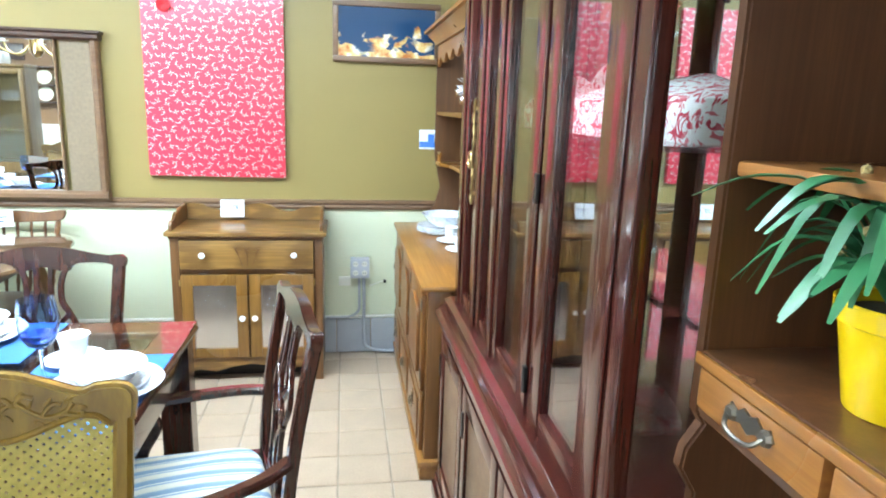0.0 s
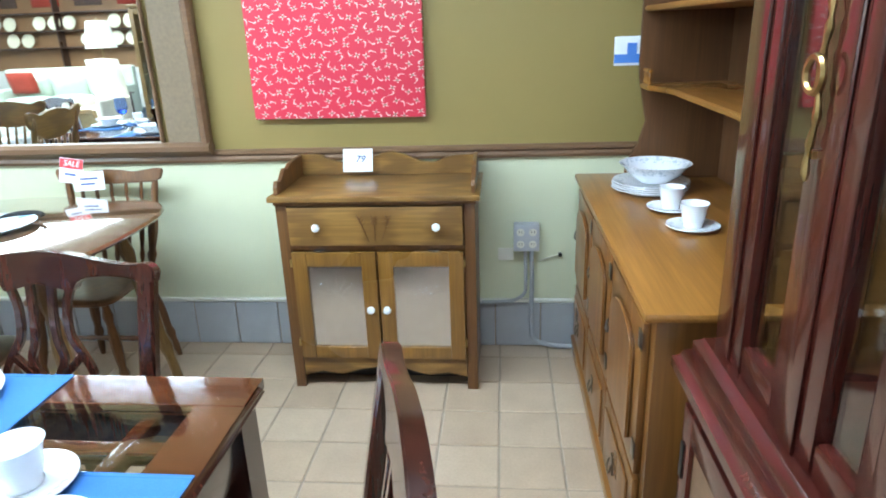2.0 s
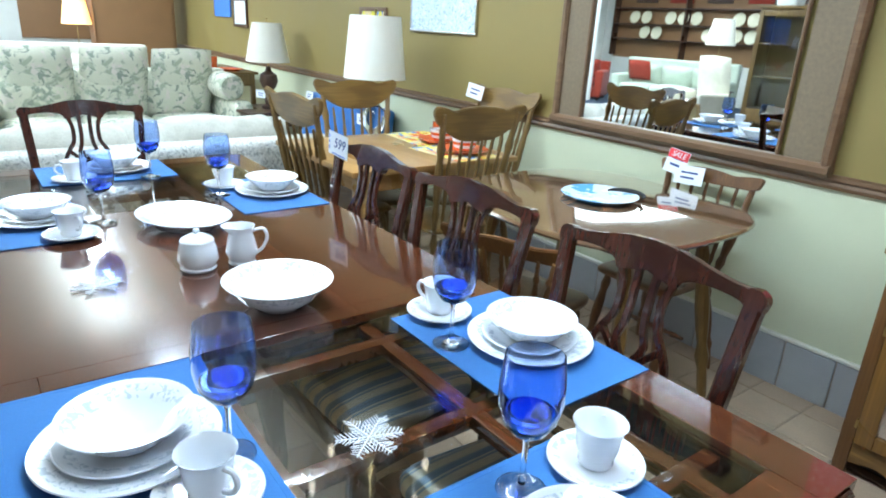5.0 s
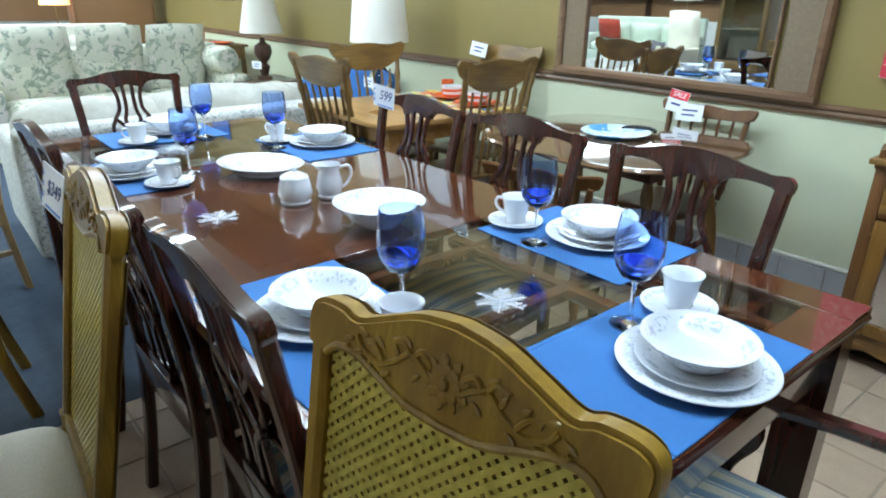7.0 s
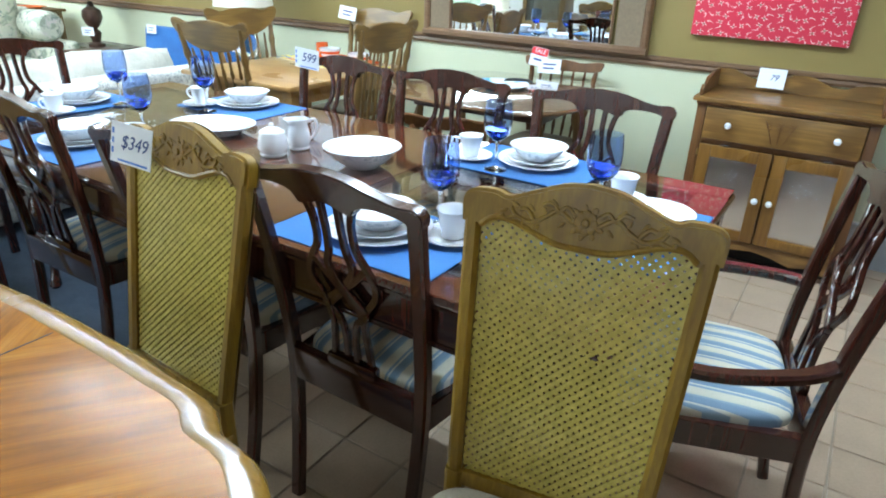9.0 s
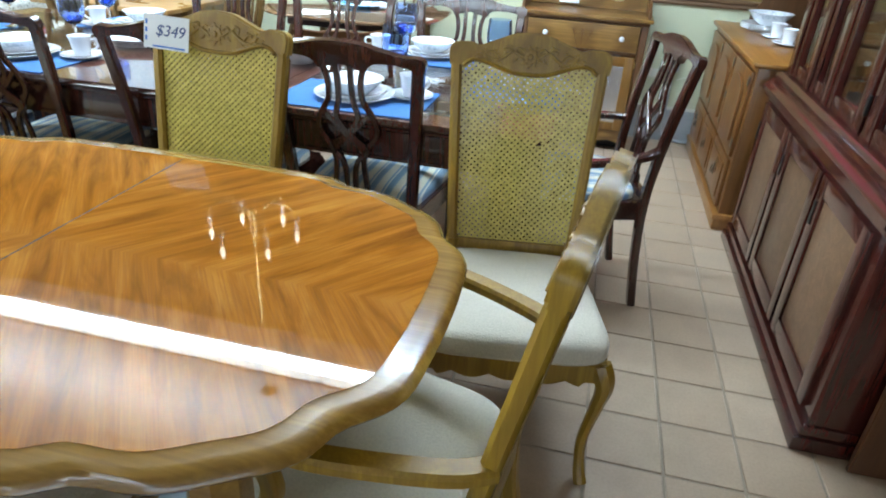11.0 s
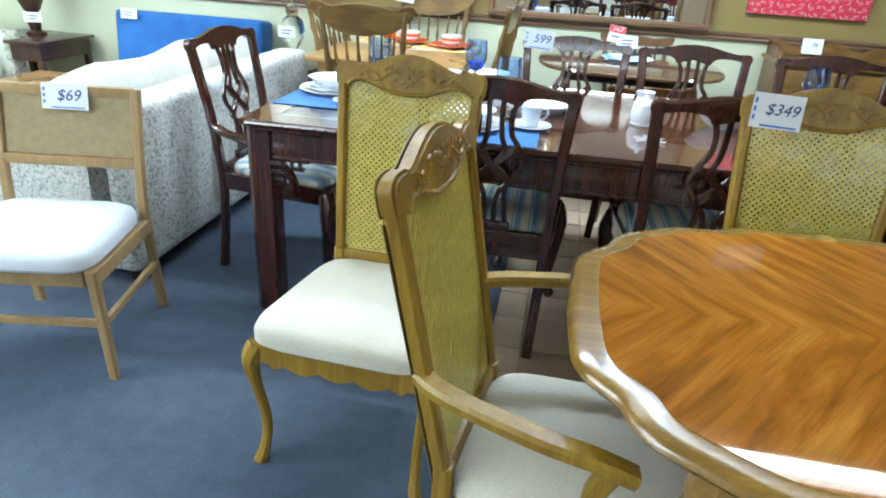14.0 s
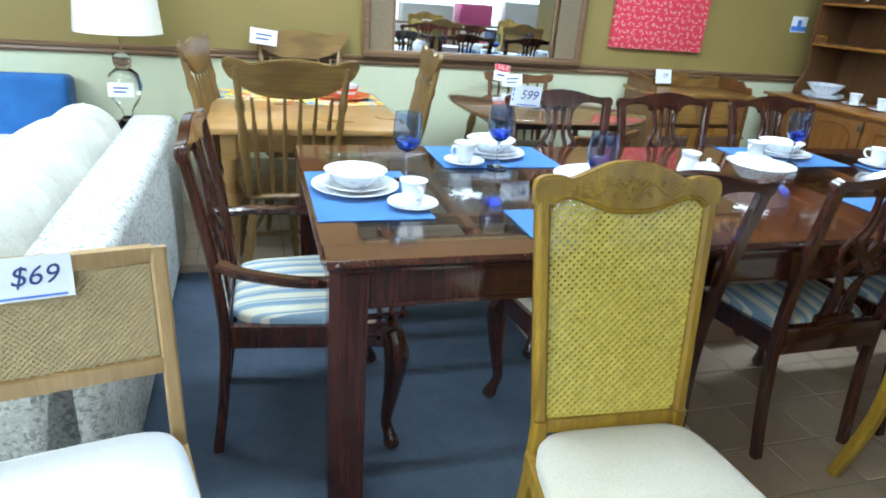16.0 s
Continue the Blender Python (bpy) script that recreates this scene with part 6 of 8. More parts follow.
def hutch():
    z0 = BH + 0.023
    hx = 1.225
    y0, y1 = 3.01, 4.245
    h = thing("hutch", "honey maple hutch with open shaped shelves on the buffet", "hutch")
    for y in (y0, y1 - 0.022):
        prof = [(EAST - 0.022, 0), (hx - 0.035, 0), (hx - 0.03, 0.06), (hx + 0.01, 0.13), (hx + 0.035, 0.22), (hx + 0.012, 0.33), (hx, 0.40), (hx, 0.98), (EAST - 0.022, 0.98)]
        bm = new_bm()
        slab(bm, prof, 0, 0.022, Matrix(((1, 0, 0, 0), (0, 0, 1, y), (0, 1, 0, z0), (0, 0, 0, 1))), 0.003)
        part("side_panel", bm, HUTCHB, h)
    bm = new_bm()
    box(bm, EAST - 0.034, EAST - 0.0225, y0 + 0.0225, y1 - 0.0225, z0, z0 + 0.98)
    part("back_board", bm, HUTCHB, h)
    for z, dip in ((1.160, 0.05), (1.430, 0.0)):
        front = [(y0 + 0.023, hx + 0.005)]
        for k in range(1, 30):
            u = k / 30
            e = min(u, 1 - u)
            front.append((y0 + 0.023 + (y1 - y0 - 0.046) * u, hx + 0.005 + dip * min(1.0, max(0, (e - 0.10) / 0.12)) ** 0.7))
        front.append((y1 - 0.023, hx + 0.005))
        out = front + [(y1 - 0.023, EAST - 0.035), (y0 + 0.023, EAST - 0.035)]
        bm = new_bm()
        slab(bm, out, 0, 0.018, Matrix(((0, 1, 0, 0), (1, 0, 0, 0), (0, 0, 1, z), (0, 0, 0, 1))), 0.004)
        part("shelf", bm, MAPLE, h, "shaped shelf" if dip else "")
    for ya, yb in ((y0 + 0.03, y0 + 0.13), (y1 - 0.13, y1 - 0.03)):
        bm = new_bm()
        sweep(bm, [(hx + 0.018, ya, 1.227), (hx + 0.018, yb, 1.227)], rect(0.012, 0.010))
        g = part("gallery_rail", bm, MAPLE, h)
        for k in range(4):
            bm = new_bm()
            lathe(bm, [(0.004, 0), (0.006, 0.012), (0.0035, 0.024), (0.0065, 0.034), (0.004, 0.046)], 8, (hx + 0.018, ya + 0.008 + (yb - ya - 0.016) * k / 3, 1.178))
            part("spindle", bm, MAPLE, g)
    val = [(y0 + 0.023, 0.0), (y1 - 0.023, 0.0), (y1 - 0.023, -0.10)]
    m = 40
    for k in range(m + 1):
        u = 1 - k / m
        val.append((y0 + 0.023 + (y1 - y0 - 0.046) * u, -0.075 - 0.022 * math.cos(u * 12 * math.pi) - 0.015 * (abs(u - 0.5) * 2) ** 3))
    bm = new_bm()
    slab(bm, val, 0, 0.016, Matrix(((0, 0, 1, hx + 0.002), (1, 0, 0, 0), (0, 1, 0, z0 + 0.98), (0, 0, 0, 1))), 0.002)
    part("scalloped_valance", bm, MAPLE, h)
    bm = new_bm()
    prof = [(0.0, 0.0), (-0.012, 0.0), (-0.016, 0.02), (-0.040, 0.045), (-0.050, 0.060), (-0.066, 0.062), (-0.066, 0.078), (0.0, 0.078)]
    lo = [bm.verts.new((hx + u, y0 + u, z0 + 0.98 + v)) for u, v in prof]
    hi = [bm.verts.new((hx + u, y1 - u, z0 + 0.98 + v)) for u, v in prof]
    lo2 = [bm.verts.new((EAST - 0.023, y0 + u, z0 + 0.98 + v)) for u, v in prof]
    hi2 = [bm.verts.new((EAST - 0.023, y1 - u, z0 + 0.98 + v)) for u, v in prof]
    for a, c in ((lo2, lo), (lo, hi), (hi, hi2), (hi2, lo2)):
        for j in range(len(prof)):
            k = (j + 1) % len(prof)
            bm.faces.new((a[j], a[k], c[k], c[j]))
    part("cornice", bm, MAPLE, h, "stepped crown cornice")


hutch()
zb = BH + 0.0225
for k in range(4):
    china("dinner_plate", DINNER, "white china dinner plate stacked on the buffet", "plate", 1.245 + 0.003 * (k % 2), 4.02, zb + 0.0075 * k, 30 * k, "china on the buffet")
china("serving_bowl", big, "white china bowl on top of stacked plates", "bowl", 1.262, 4.03, zb + 0.033, 0, "china on the buffet")
for x, y, yaw in ((1.256, 3.757, 40), (1.270, 3.554, 60)):
    china("saucer", SAUCER, "white china saucer on the buffet", "saucer", x, y, zb, 0, "china on the buffet")
    cup = thing("cup", "white china teacup standing on a saucer", "cup", pose(x, y, zb + 0.0075, 0, 0, yaw), "china on the buffet")
    for n, me in (("body", CUPM), ("handle", CUPH)):
        q = new(n, me)
        q.parent = cup
orn = thing("holiday_centrepiece", "silver and white holiday centrepiece on the hutch shelf", "ornament", pose(1.37, 3.86, 1.4485))
random.seed(8)
bm = new_bm()
for k in range(9):
    a = random.random() * 6.28
    r = 0.03 + 0.05 * random.random()
    bmesh.ops.create_uvsphere(bm, u_segments=12, v_segments=8, radius=0.022 + 0.016 * random.random(), matrix=Matrix.Translation((r * math.cos(a), 1.9 * r * math.sin(a), 0.03 + 0.012 * k)))
part("baubles", bm, STEEL, orn)
bm = new_bm()
for k in range(70):
    a, b = random.random() * 6.28, random.random() * 1.2 - 0.1
    d = Vector((math.cos(a) * math.cos(b), 1.7 * math.sin(a) * math.cos(b), math.sin(b)))
    p = Vector((0, 0, 0.05 + 0.06 * random.random()))
    sweep(bm, [p, p + d * (0.06 + 0.05 * random.random())], rect(0.010, 0.002))
part("foil_sprigs", bm, PORC, orn)


# ---- cherry china cabinet ----
CX, CY0, CY1 = 1.087, 1.465, 2.889
UX, UY0, UY1 = 1.122, 1.49, 2.857


def china_cabinet():
    c = thing("china_cabinet", "glossy red cherry china cabinet with glass doors and mirror back", "china cabinet")
    back = EAST - 0.025
    bm = new_bm()
    box(bm, CX + 0.004, back, CY0 + 0.004, CY1 - 0.006, 0.09, 0.70, 0.003)
    part("base_body", bm, CHERRY, c)
    bm = new_bm()
    prof = [(0.02, 0.70), (-0.012, 0.70), (-0.012, 0.712), (-0.026, 0.722), (-0.026, 0.742), (-0.014, 0.750), (-0.008, 0.766), (0.004, 0.772), (0.004, 0.792), (0.016, 0.80), (0.02, 0.806)]
    lo = [bm.verts.new((CX + u, CY0 + u, v)) for u, v in prof]
    hi = [bm.verts.new((CX + u, CY1 - u, v)) for u, v in prof]
    l2 = [bm.verts.new((back, CY0 + u, v)) for u, v in prof]
    h2 = [bm.verts.new((back, CY1 - u, v)) for u, v in prof]
    for a, q in ((l2, lo), (lo, hi), (hi, h2)):
        for j in range(len(prof) - 1):
            bm.faces.new((a[j], a[j + 1], q[j + 1], q[j]))
    bm.faces.new((lo[-1], hi[-1], h2[-1], l2[-1]))
    part("waist_moulding", bm, CHERRY, c, "stepped waist moulding")
    bm = new_bm()
    box(bm, CX - 0.024, back - 0.001, CY0 - 0.01, CY1 + 0.01, 0.0, 0.05, 0.008)
    box(bm, CX - 0.014, back - 0.001, CY0 - 0.004, CY1 + 0.002, 0.05, 0.09, 0.012)
    part("plinth", bm, CHERRY, c)
    n = 3
    wd = (CY1 - CY0 - 0.08) / n
    for k in range(n):
        y0 = CY0 + 0.04 + wd * k + 0.01
        y1 = y0 + wd - 0.02
        bm = new_bm()
        for a, b2, z0, z1 in ((y0, y0 + 0.055, 0.12, 0.68), (y1 - 0.055, y1, 0.12, 0.68)):
            box(bm, CX - 0.014, CX + 0.0035, a, b2, z0, z1, 0.003)
        box(bm, CX - 0.0138, CX + 0.0035, y0 + 0.0545, y1 - 0.0545, 0.12, 0.18, 0.003)
        box(bm, CX - 0.0138, CX + 0.0035, y0 + 0.0545, y1 - 0.0545, 0.62, 0.68, 0.003)
        d = part("base_door", bm, CHERRY, c)
        bm = new_bm()
        box(bm, CX - 0.004, CX + 0.003, y0 + 0.054, y1 - 0.054, 0.179, 0.621, 0.002)
        part("door_panel", bm, RAILW, d)
        bm = new_bm()
        box(bm, CX - 0.018, CX - 0.0145, y1 - 0.03, y1 - 0.012, 0.52, 0.60, 0.001)
        part("door_pull", bm, IRON, d)
    # upper case, set back from the base
    zt = 2.06
    ux = UX
    posts = [(UY0, 1.635), (1.848, 1.922), (1.944, 2.015), (2.235, 2.36), (2.46, 2.60), (2.73, UY1)]
    for ya, yb in posts:
        bm = new_bm()
        box(bm, ux, ux + 0.034, ya, yb, 0.806, zt - 0.1, 0.006)
        p = part("post", bm, CHERRY, c)
        if yb - ya < 0.09:
            continue
        bm = new_bm()
        box(bm, ux - 0.006, ux - 0.0002, ya + (yb - ya) * 0.3, ya + (yb - ya) * 0.7, 0.81, zt - 0.105, 0.003)
        part("bead", bm, CHERRY, p)
    for (_, y), (yb, _) in zip(posts, posts[1:]):
        if yb - y < 0.1:
            continue
        bm = new_bm()
        box(bm, ux + 0.002, ux + 0.030, y, yb, 0.8065, 0.862, 0.008)
        part("bottom_rail", bm, CHERRY, c)
        bm = new_bm()
        m = 24
        val = [(y, 0.10), (yb, 0.10)] + [(yb - (yb - y) * k / m, 0.028 * math.cos(2 * math.pi * 2 * k / m)) for k in range(m + 1)]
        slab(bm, val, 0, 0.024, Matrix(((0, 0, 1, ux + 0.004), (1, 0, 0, 0), (0, 1, 0, zt - 0.2), (0, 0, 0, 1))), 0.003)
        part("scalloped_head", bm, CHERRY, c)
        bm = new_bm()
        box(bm, ux + 0.014, ux + 0.018, y, yb, 0.863, zt - 0.16)
        part("glass_pane", bm, PANE, c, "clear glass door pane").visible_shadow = False
    for s, y in ((-1, UY1), (1, UY0)):
        ya, yb = (y - 0.03, y - 0.002) if s < 0 else (y + 0.002, y + 0.03)
        for z0, z1 in ((0.8065, 0.862), (zt - 0.18, zt - 0.1)):
            bm = new_bm()
            box(bm, ux + 0.0345, back - 0.045, ya, yb, z0, z1, 0.005)
            part("end_rail", bm, CHERRY, c)
        bm = new_bm()
        box(bm, ux + 0.0345, back - 0.045, (ya + yb) / 2 - 0.002, (ya + yb) / 2 + 0.002, 0.863, zt - 0.181)
        part("end_glass", bm, PANE, c).visible_shadow = False
        bm = new_bm()
        box(bm, back - 0.0445, back - 0.001, ya - 0.006, yb + 0.006, 0.806, zt - 0.1, 0.004)
        part("rear_post", bm, CHERRY, c)
    bm = new_bm()
    box(bm, back - 0.012, back - 0.001, UY0 + 0.04, UY1 - 0.04, 0.8065, zt - 0.1)
    part("mirror_back", bm, MIRROR, c, "mirror back panel")
    for y in (1.88, 2.36):
        bm = new_bm()
        box(bm, back - 0.03, back - 0.0125, y, y + 0.045, 0.807, zt - 0.1, 0.003)
        part("back_muntin", bm, CHERRY, c)
    bm = new_bm()
    box(bm, ux + 0.001, back, UY0 - 0.004, UY1 + 0.004, zt - 0.0998, zt, 0.01)
    box(bm, ux - 0.05, back, UY0 - 0.04, UY1 + 0.04, zt, zt + 0.04, 0.012)
    part("cornice", bm, CHERRY, c)
    for z in (1.425, 0.985):
        bm = new_bm()
        box(bm, ux + 0.06, back - 0.032, UY0 + 0.034, UY1 - 0.034, z, z + 0.008)
        part("glass_shelf", bm, PANE, c, "plate glass shelf")
    for y, z in ((1.924, 1.29), (1.924, 0.87), (1.924, 1.76)):
        bm = new_bm()
        box(bm, ux - 0.008, ux - 0.0005, y, y + 0.018, z, z + 0.06, 0.001)
        part("hinge", bm, IRON, c)
    bm = new_bm()
    sweep(bm, spline([(ux - 0.014, 2.56 + 0.005 * math.sin(i * 1.3), 1.19 + 0.024 * i) for i in range(14)], 2), disc(0.0048, 6), [0.45 + 0.8 * abs(math.sin(i * 1.1)) for i in range(27)], up=(1, 0, 0))
    ring = [(ux - 0.022, 2.56 + 0.022 * math.cos(a), 1.325 + 0.022 * math.sin(a)) for a in [2 * math.pi * i / 14 for i in range(15)]]
    sweep(bm, ring, disc(0.005, 6), up=(1, 0, 0), caps=False)
    for z in (1.22, 1.47):
        box(bm, ux - 0.012, ux - 0.0005, 2.555, 2.565, z, z + 0.01)
    part("door_pull", bm, BRASS, c, "long ornate brass door pull with ring")
    return c


china_cabinet()
random.seed(11)
for i, (x, y, w, d, h, hoop_h) in enumerate(((1.34, 1.72, 0.20, 0.36, 0.070, 0), (1.36, 2.14, 0.20, 0.34, 0.060, 0.085), (1.38, 2.50, 0.20, 0.26, 0.075, 0.05))):
    b = thing("fabric_basket", "low basket covered in red and white scroll cotton", "basket", pose(x, y, 1.4335, 0, 0, 6 * i), "baskets in the china cabinet")
    bm = new_bm()
    cushion(bm, -w / 2, w / 2, -d / 2, d / 2, 0, h, 0.035)
    for v in bm.verts:
        if v.co.z > h * 0.7:
            v.co.z += 0.010 * math.sin(v.co.y * 26 + i) + 0.006 * math.sin(v.co.x * 40)
    part("body", bm, DAMASK, b)
    if hoop_h:
        bm = new_bm()
        hoop = [(0, d * 0.36 * math.cos(a), h * 0.9 + hoop_h * math.sin(a)) for a in [math.pi * k / 12 for k in range(13)]]
        sweep(bm, hoop, rect(0.05, 0.010, 0.5), up=(1, 0, 0))
        part("handle", bm, DAMASK, b)


# ---- desk hutch with plant ----
def desk_hutch():
    dx, y0, y1 = 1.20, 0.19, 1.43
    back = EAST - 0.02
    d = thing("desk_hutch", "dark stained desk hutch with small golden drawers", "desk hutch")
    for y in (y0, y1 - 0.024):
        prof = [(back, 0), (dx + 0.01, 0), (dx + 0.01, 0.96), (dx - 0.014, 1.0), (dx - 0.010, 1.03), (dx + 0.012, 1.065), (dx, 1.085), (dx, 2.0), (back, 2.0)]
        bm = new_bm()
        slab(bm, prof, 0, 0.024, Matrix(((1, 0, 0, 0), (0, 0, 1, y), (0, 1, 0, 0), (0, 0, 0, 1))), 0.004)
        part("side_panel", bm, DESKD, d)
    bm = new_bm()
    box(bm, back - 0.014, back - 0.001, y0 + 0.0245, y1 - 0.0245, 0.0, 2.0)
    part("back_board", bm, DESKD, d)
    bm = new_bm()
    box(bm, dx - 0.004, back - 0.015, y0 + 0.0245, y1 - 0.0245, 1.157, 1.176, 0.004)
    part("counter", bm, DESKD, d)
    # golden nosing strip; its lighter wood also paints the highlight along the edge
    bm = new_bm()
    box(bm, dx - 0.013, dx - 0.0045, y0 + 0.0245, y1 - 0.0245, 1.158, 1.1745, 0.003)
    part("counter_edge", bm, DESKW, d)
    bm = new_bm()
    box(bm, dx + 0.004, back - 0.015, y0 + 0.0245, y1 - 0.0245, 1.080, 1.094)
    part("drawer_floor", bm, DESKD, d)
    n = 5
    wd = (y1 - y0 - 0.049) / n
    for k in range(n):
        a = y0 + 0.0245 + wd * k
        bm = new_bm()
        box(bm, dx - 0.008, dx + 0.16, a + 0.006, a + wd - 0.006, 1.098, 1.154, 0.005)
        dr = part("drawer", bm, DESKW, d, "golden drawer front")
        ym = a + wd / 2
        bm = new_bm()
        for yy in (ym - 0.032, ym + 0.032):
            lathe(bm, [(0, 0), (0.011, 0.0), (0.008, 0.006), (0, 0.008)], 8, (0, 0, 0))
            bm.verts.ensure_lookup_table()
            vs = bm.verts[:][-18:]
            bmesh.ops.transform(bm, matrix=pose(dx - 0.010, yy, 1.130, 0, -90), verts=vs)
        sweep(bm, spline([(dx - 0.015, ym - 0.034, 1.130), (dx - 0.024, ym - 0.024, 1.118), (dx - 0.026, ym, 1.114), (dx - 0.024, ym + 0.024, 1.118), (dx - 0.015, ym + 0.034, 1.130)], 4), disc(0.0032, 6), up=(1, 0, 0))
        wing = [(0.044, 0.0), (0.036, 0.012), (0.024, 0.006), (0.012, 0.015), (0, 0.010)]
        belly = [(-0.028, -0.008), (-0.014, -0.005), (0, -0.013), (0.014, -0.005), (0.028, -0.008)]
        slab(bm, wing + [(-u, v) for u, v in wing[-2::-1]] + belly, 0, 0.003, Matrix(((0, 0, -1, dx - 0.008), (-1, 0, 0, ym), (0, 1, 0, 1.130), (0, 0, 0, 1))))
        part("bail_pull", bm, PEWTER, dr, "antique bail pull")
    bm = new_bm()
    box(bm, dx + 0.01, back - 0.015, y0 + 0.0245, y1 - 0.0245, 1.405, 1.425, 0.006)
    part("shelf", bm, DESKW, d)
    bm = new_bm()
    box(bm, dx + 0.012, back - 0.015, y0 + 0.0245, y1 - 0.0245, 0.72, 0.745, 0.004)
    part("desk_board", bm, DESKD, d)
    bm = new_bm()
    box(bm, dx - 0.02, back, y0 - 0.015, y1 + 0.012, 2.0005, 2.03, 0.006)
    part("top_board", bm, DESKD, d)


desk_hutch()
pl = thing("potted_plant", "strap-leaved green plant with dried flowers in a yellow pot", "plant", pose(1.300, 1.215, 1.1765) @ Matrix.Scale(0.84, 4))
bm = new_bm()
lathe(bm, [(0, 0), (0.052, 0), (0.055, 0.003), (0.075, 0.115), (0.082, 0.118), (0.083, 0.142), (0.080, 0.144), (0.074, 0.14), (0.070, 0.118), (0.05, 0.02), (0, 0.018)], 32)
part("pot", bm, YELLOW, pl, "glossy yellow pot")
bm = new_bm()
lathe(bm, [(0, 0.128), (0.071, 0.126), (0.072, 0.118)], 24)
part("soil", bm, SOIL, pl)
random.seed(21)
bm = new_bm()
for k in range(76):
    a = random.random() * 6.283
    reach = 0.12 + 0.15 * random.random()
    high = 0.05 + 0.10 * random.random()
    d = Vector((math.cos(a), math.sin(a), 0))
    pts = [Vector((0, 0, 0.125)) + d * 0.015, Vector((0, 0, 0.125 + high)) + d * reach * 0.35, Vector((0, 0, 0.125 + high * 1.15)) + d * reach * 0.7, Vector((0, 0, 0.115 + high * (1.1 - 0.9 * random.random()))) + d * reach]
    path = spline(pts, 4)
    w = 0.016 + 0.009 * random.random()
    sweep(bm, path, [(w / 2, 0.001), (0, -0.0022), (-w / 2, 0.001), (0, 0.0003)], [0.5, 0.7, 0.85, 1, 1, 1, 1, 1, 0.95, 0.85, 0.7, 0.5, 0.25])
part("leaves", bm, LEAF, pl, "arching strap leaves")
bm = new_bm()
for k in range(26):
    a = random.random() * 6.283
    d = Vector((math.cos(a), math.sin(a), 0))
    tip = Vector((0, 0, 0.20 + 0.12 * random.random())) + d * (0.03 + 0.08 * random.random())
    sweep(bm, [Vector((0, 0, 0.12)), tip], disc(0.0008, 4))
    bmesh.ops.create_icosphere(bm, subdivisions=1, radius=0.006 + 0.004 * random.random(), matrix=Matrix.Translation(tip))
part("dried_flowers", bm, DRYF, pl, "tan dried flower heads")
bm = new_bm()
box(bm, -0.001, 0.001, -0.11, 0.11, 0, 0.33)
solid("cutwork_runner", bm, PORC, "white cutwork lace panel hanging in the hutch", "lace panel", pose(1.30, 0.80, 1.4255))


# ---- round table by the mirror with spindle chairs ----
def turned_leg(bm, x0, y0, z0, x1, y1, z1, r=0.018):
    """A turned leg or spindle between two points."""
    a, b = Vector((x0, y0, z0)), Vector((x1, y1, z1))
    n = 14
    rad = [0.75, 0.8, 1.15, 0.8, 1.0, 1.15, 1.2, 1.15, 1.0, 0.8, 1.2, 0.8, 0.85, 0.8, 0.6]
    sweep(bm, [a.lerp(b, k / n) for k in range(n + 1)], disc(r, 8), rad, up=(0, 1, 0))


rt = thing("round_table", "oval drop-leaf table in dark wood with splayed turned legs", "table", pose(-1.065, 3.675, 0))
bm = new_bm()
lathe(bm, [(0, 0.757), (0.55, 0.757), (0.578, 0.763), (0.585, 0.773), (0.578, 0.782), (0.56, 0.785), (0, 0.785)], 72, squash=0.80)
for v in bm.verts:
    a = math.atan2(v.co.y / 0.8, v.co.x)
    f = (abs(math.cos(a)) ** 3.0 + abs(math.sin(a)) ** 3.0) ** (-1 / 3.0)
    v.co.x, v.co.y = v.co.x * f * 0.897, v.co.y * f * 1.068
part("tabletop", bm, DARKT, rt)
bm = new_bm()
box(bm, -0.36, 0.36, -0.25, 0.25, 0.69, 0.7565, 0.004)
part("apron", bm, WALNUT, rt)
for sx in (-1, 1):
    for sy in (-1, 1):
        bm = new_bm()
        turned_leg(bm, sx * 0.33, sy * 0.22, 0.73, sx * 0.43, sy * 0.29, 0.0, 0.024)
        part("leg", bm, OAKBR, rt)
china("plate", mesh_of("holiday_plate", plate_profile(0.15, 0.018, 0.7), BLUEPL, 48), "round holiday plate with blue and white winter print", "plate", -1.07, 3.69, 0.7855, 0, "")
bm = new_bm()
ring = [(0.075 * math.cos(a), 0.06 * math.sin(a), 0.018) for a in [math.pi * (0.0 + 1.1 * i / 14) for i in range(15)]]
sweep(bm, ring, disc(0.009, 8), [0.4 + 0.6 * math.sin(math.pi * i / 14) for i in range(15)], caps=True)
solid("bangle", bm, BLACK, "black bangle lying on the holiday plate", "bangle", pose(-1.00, 3.76, 0.7935))


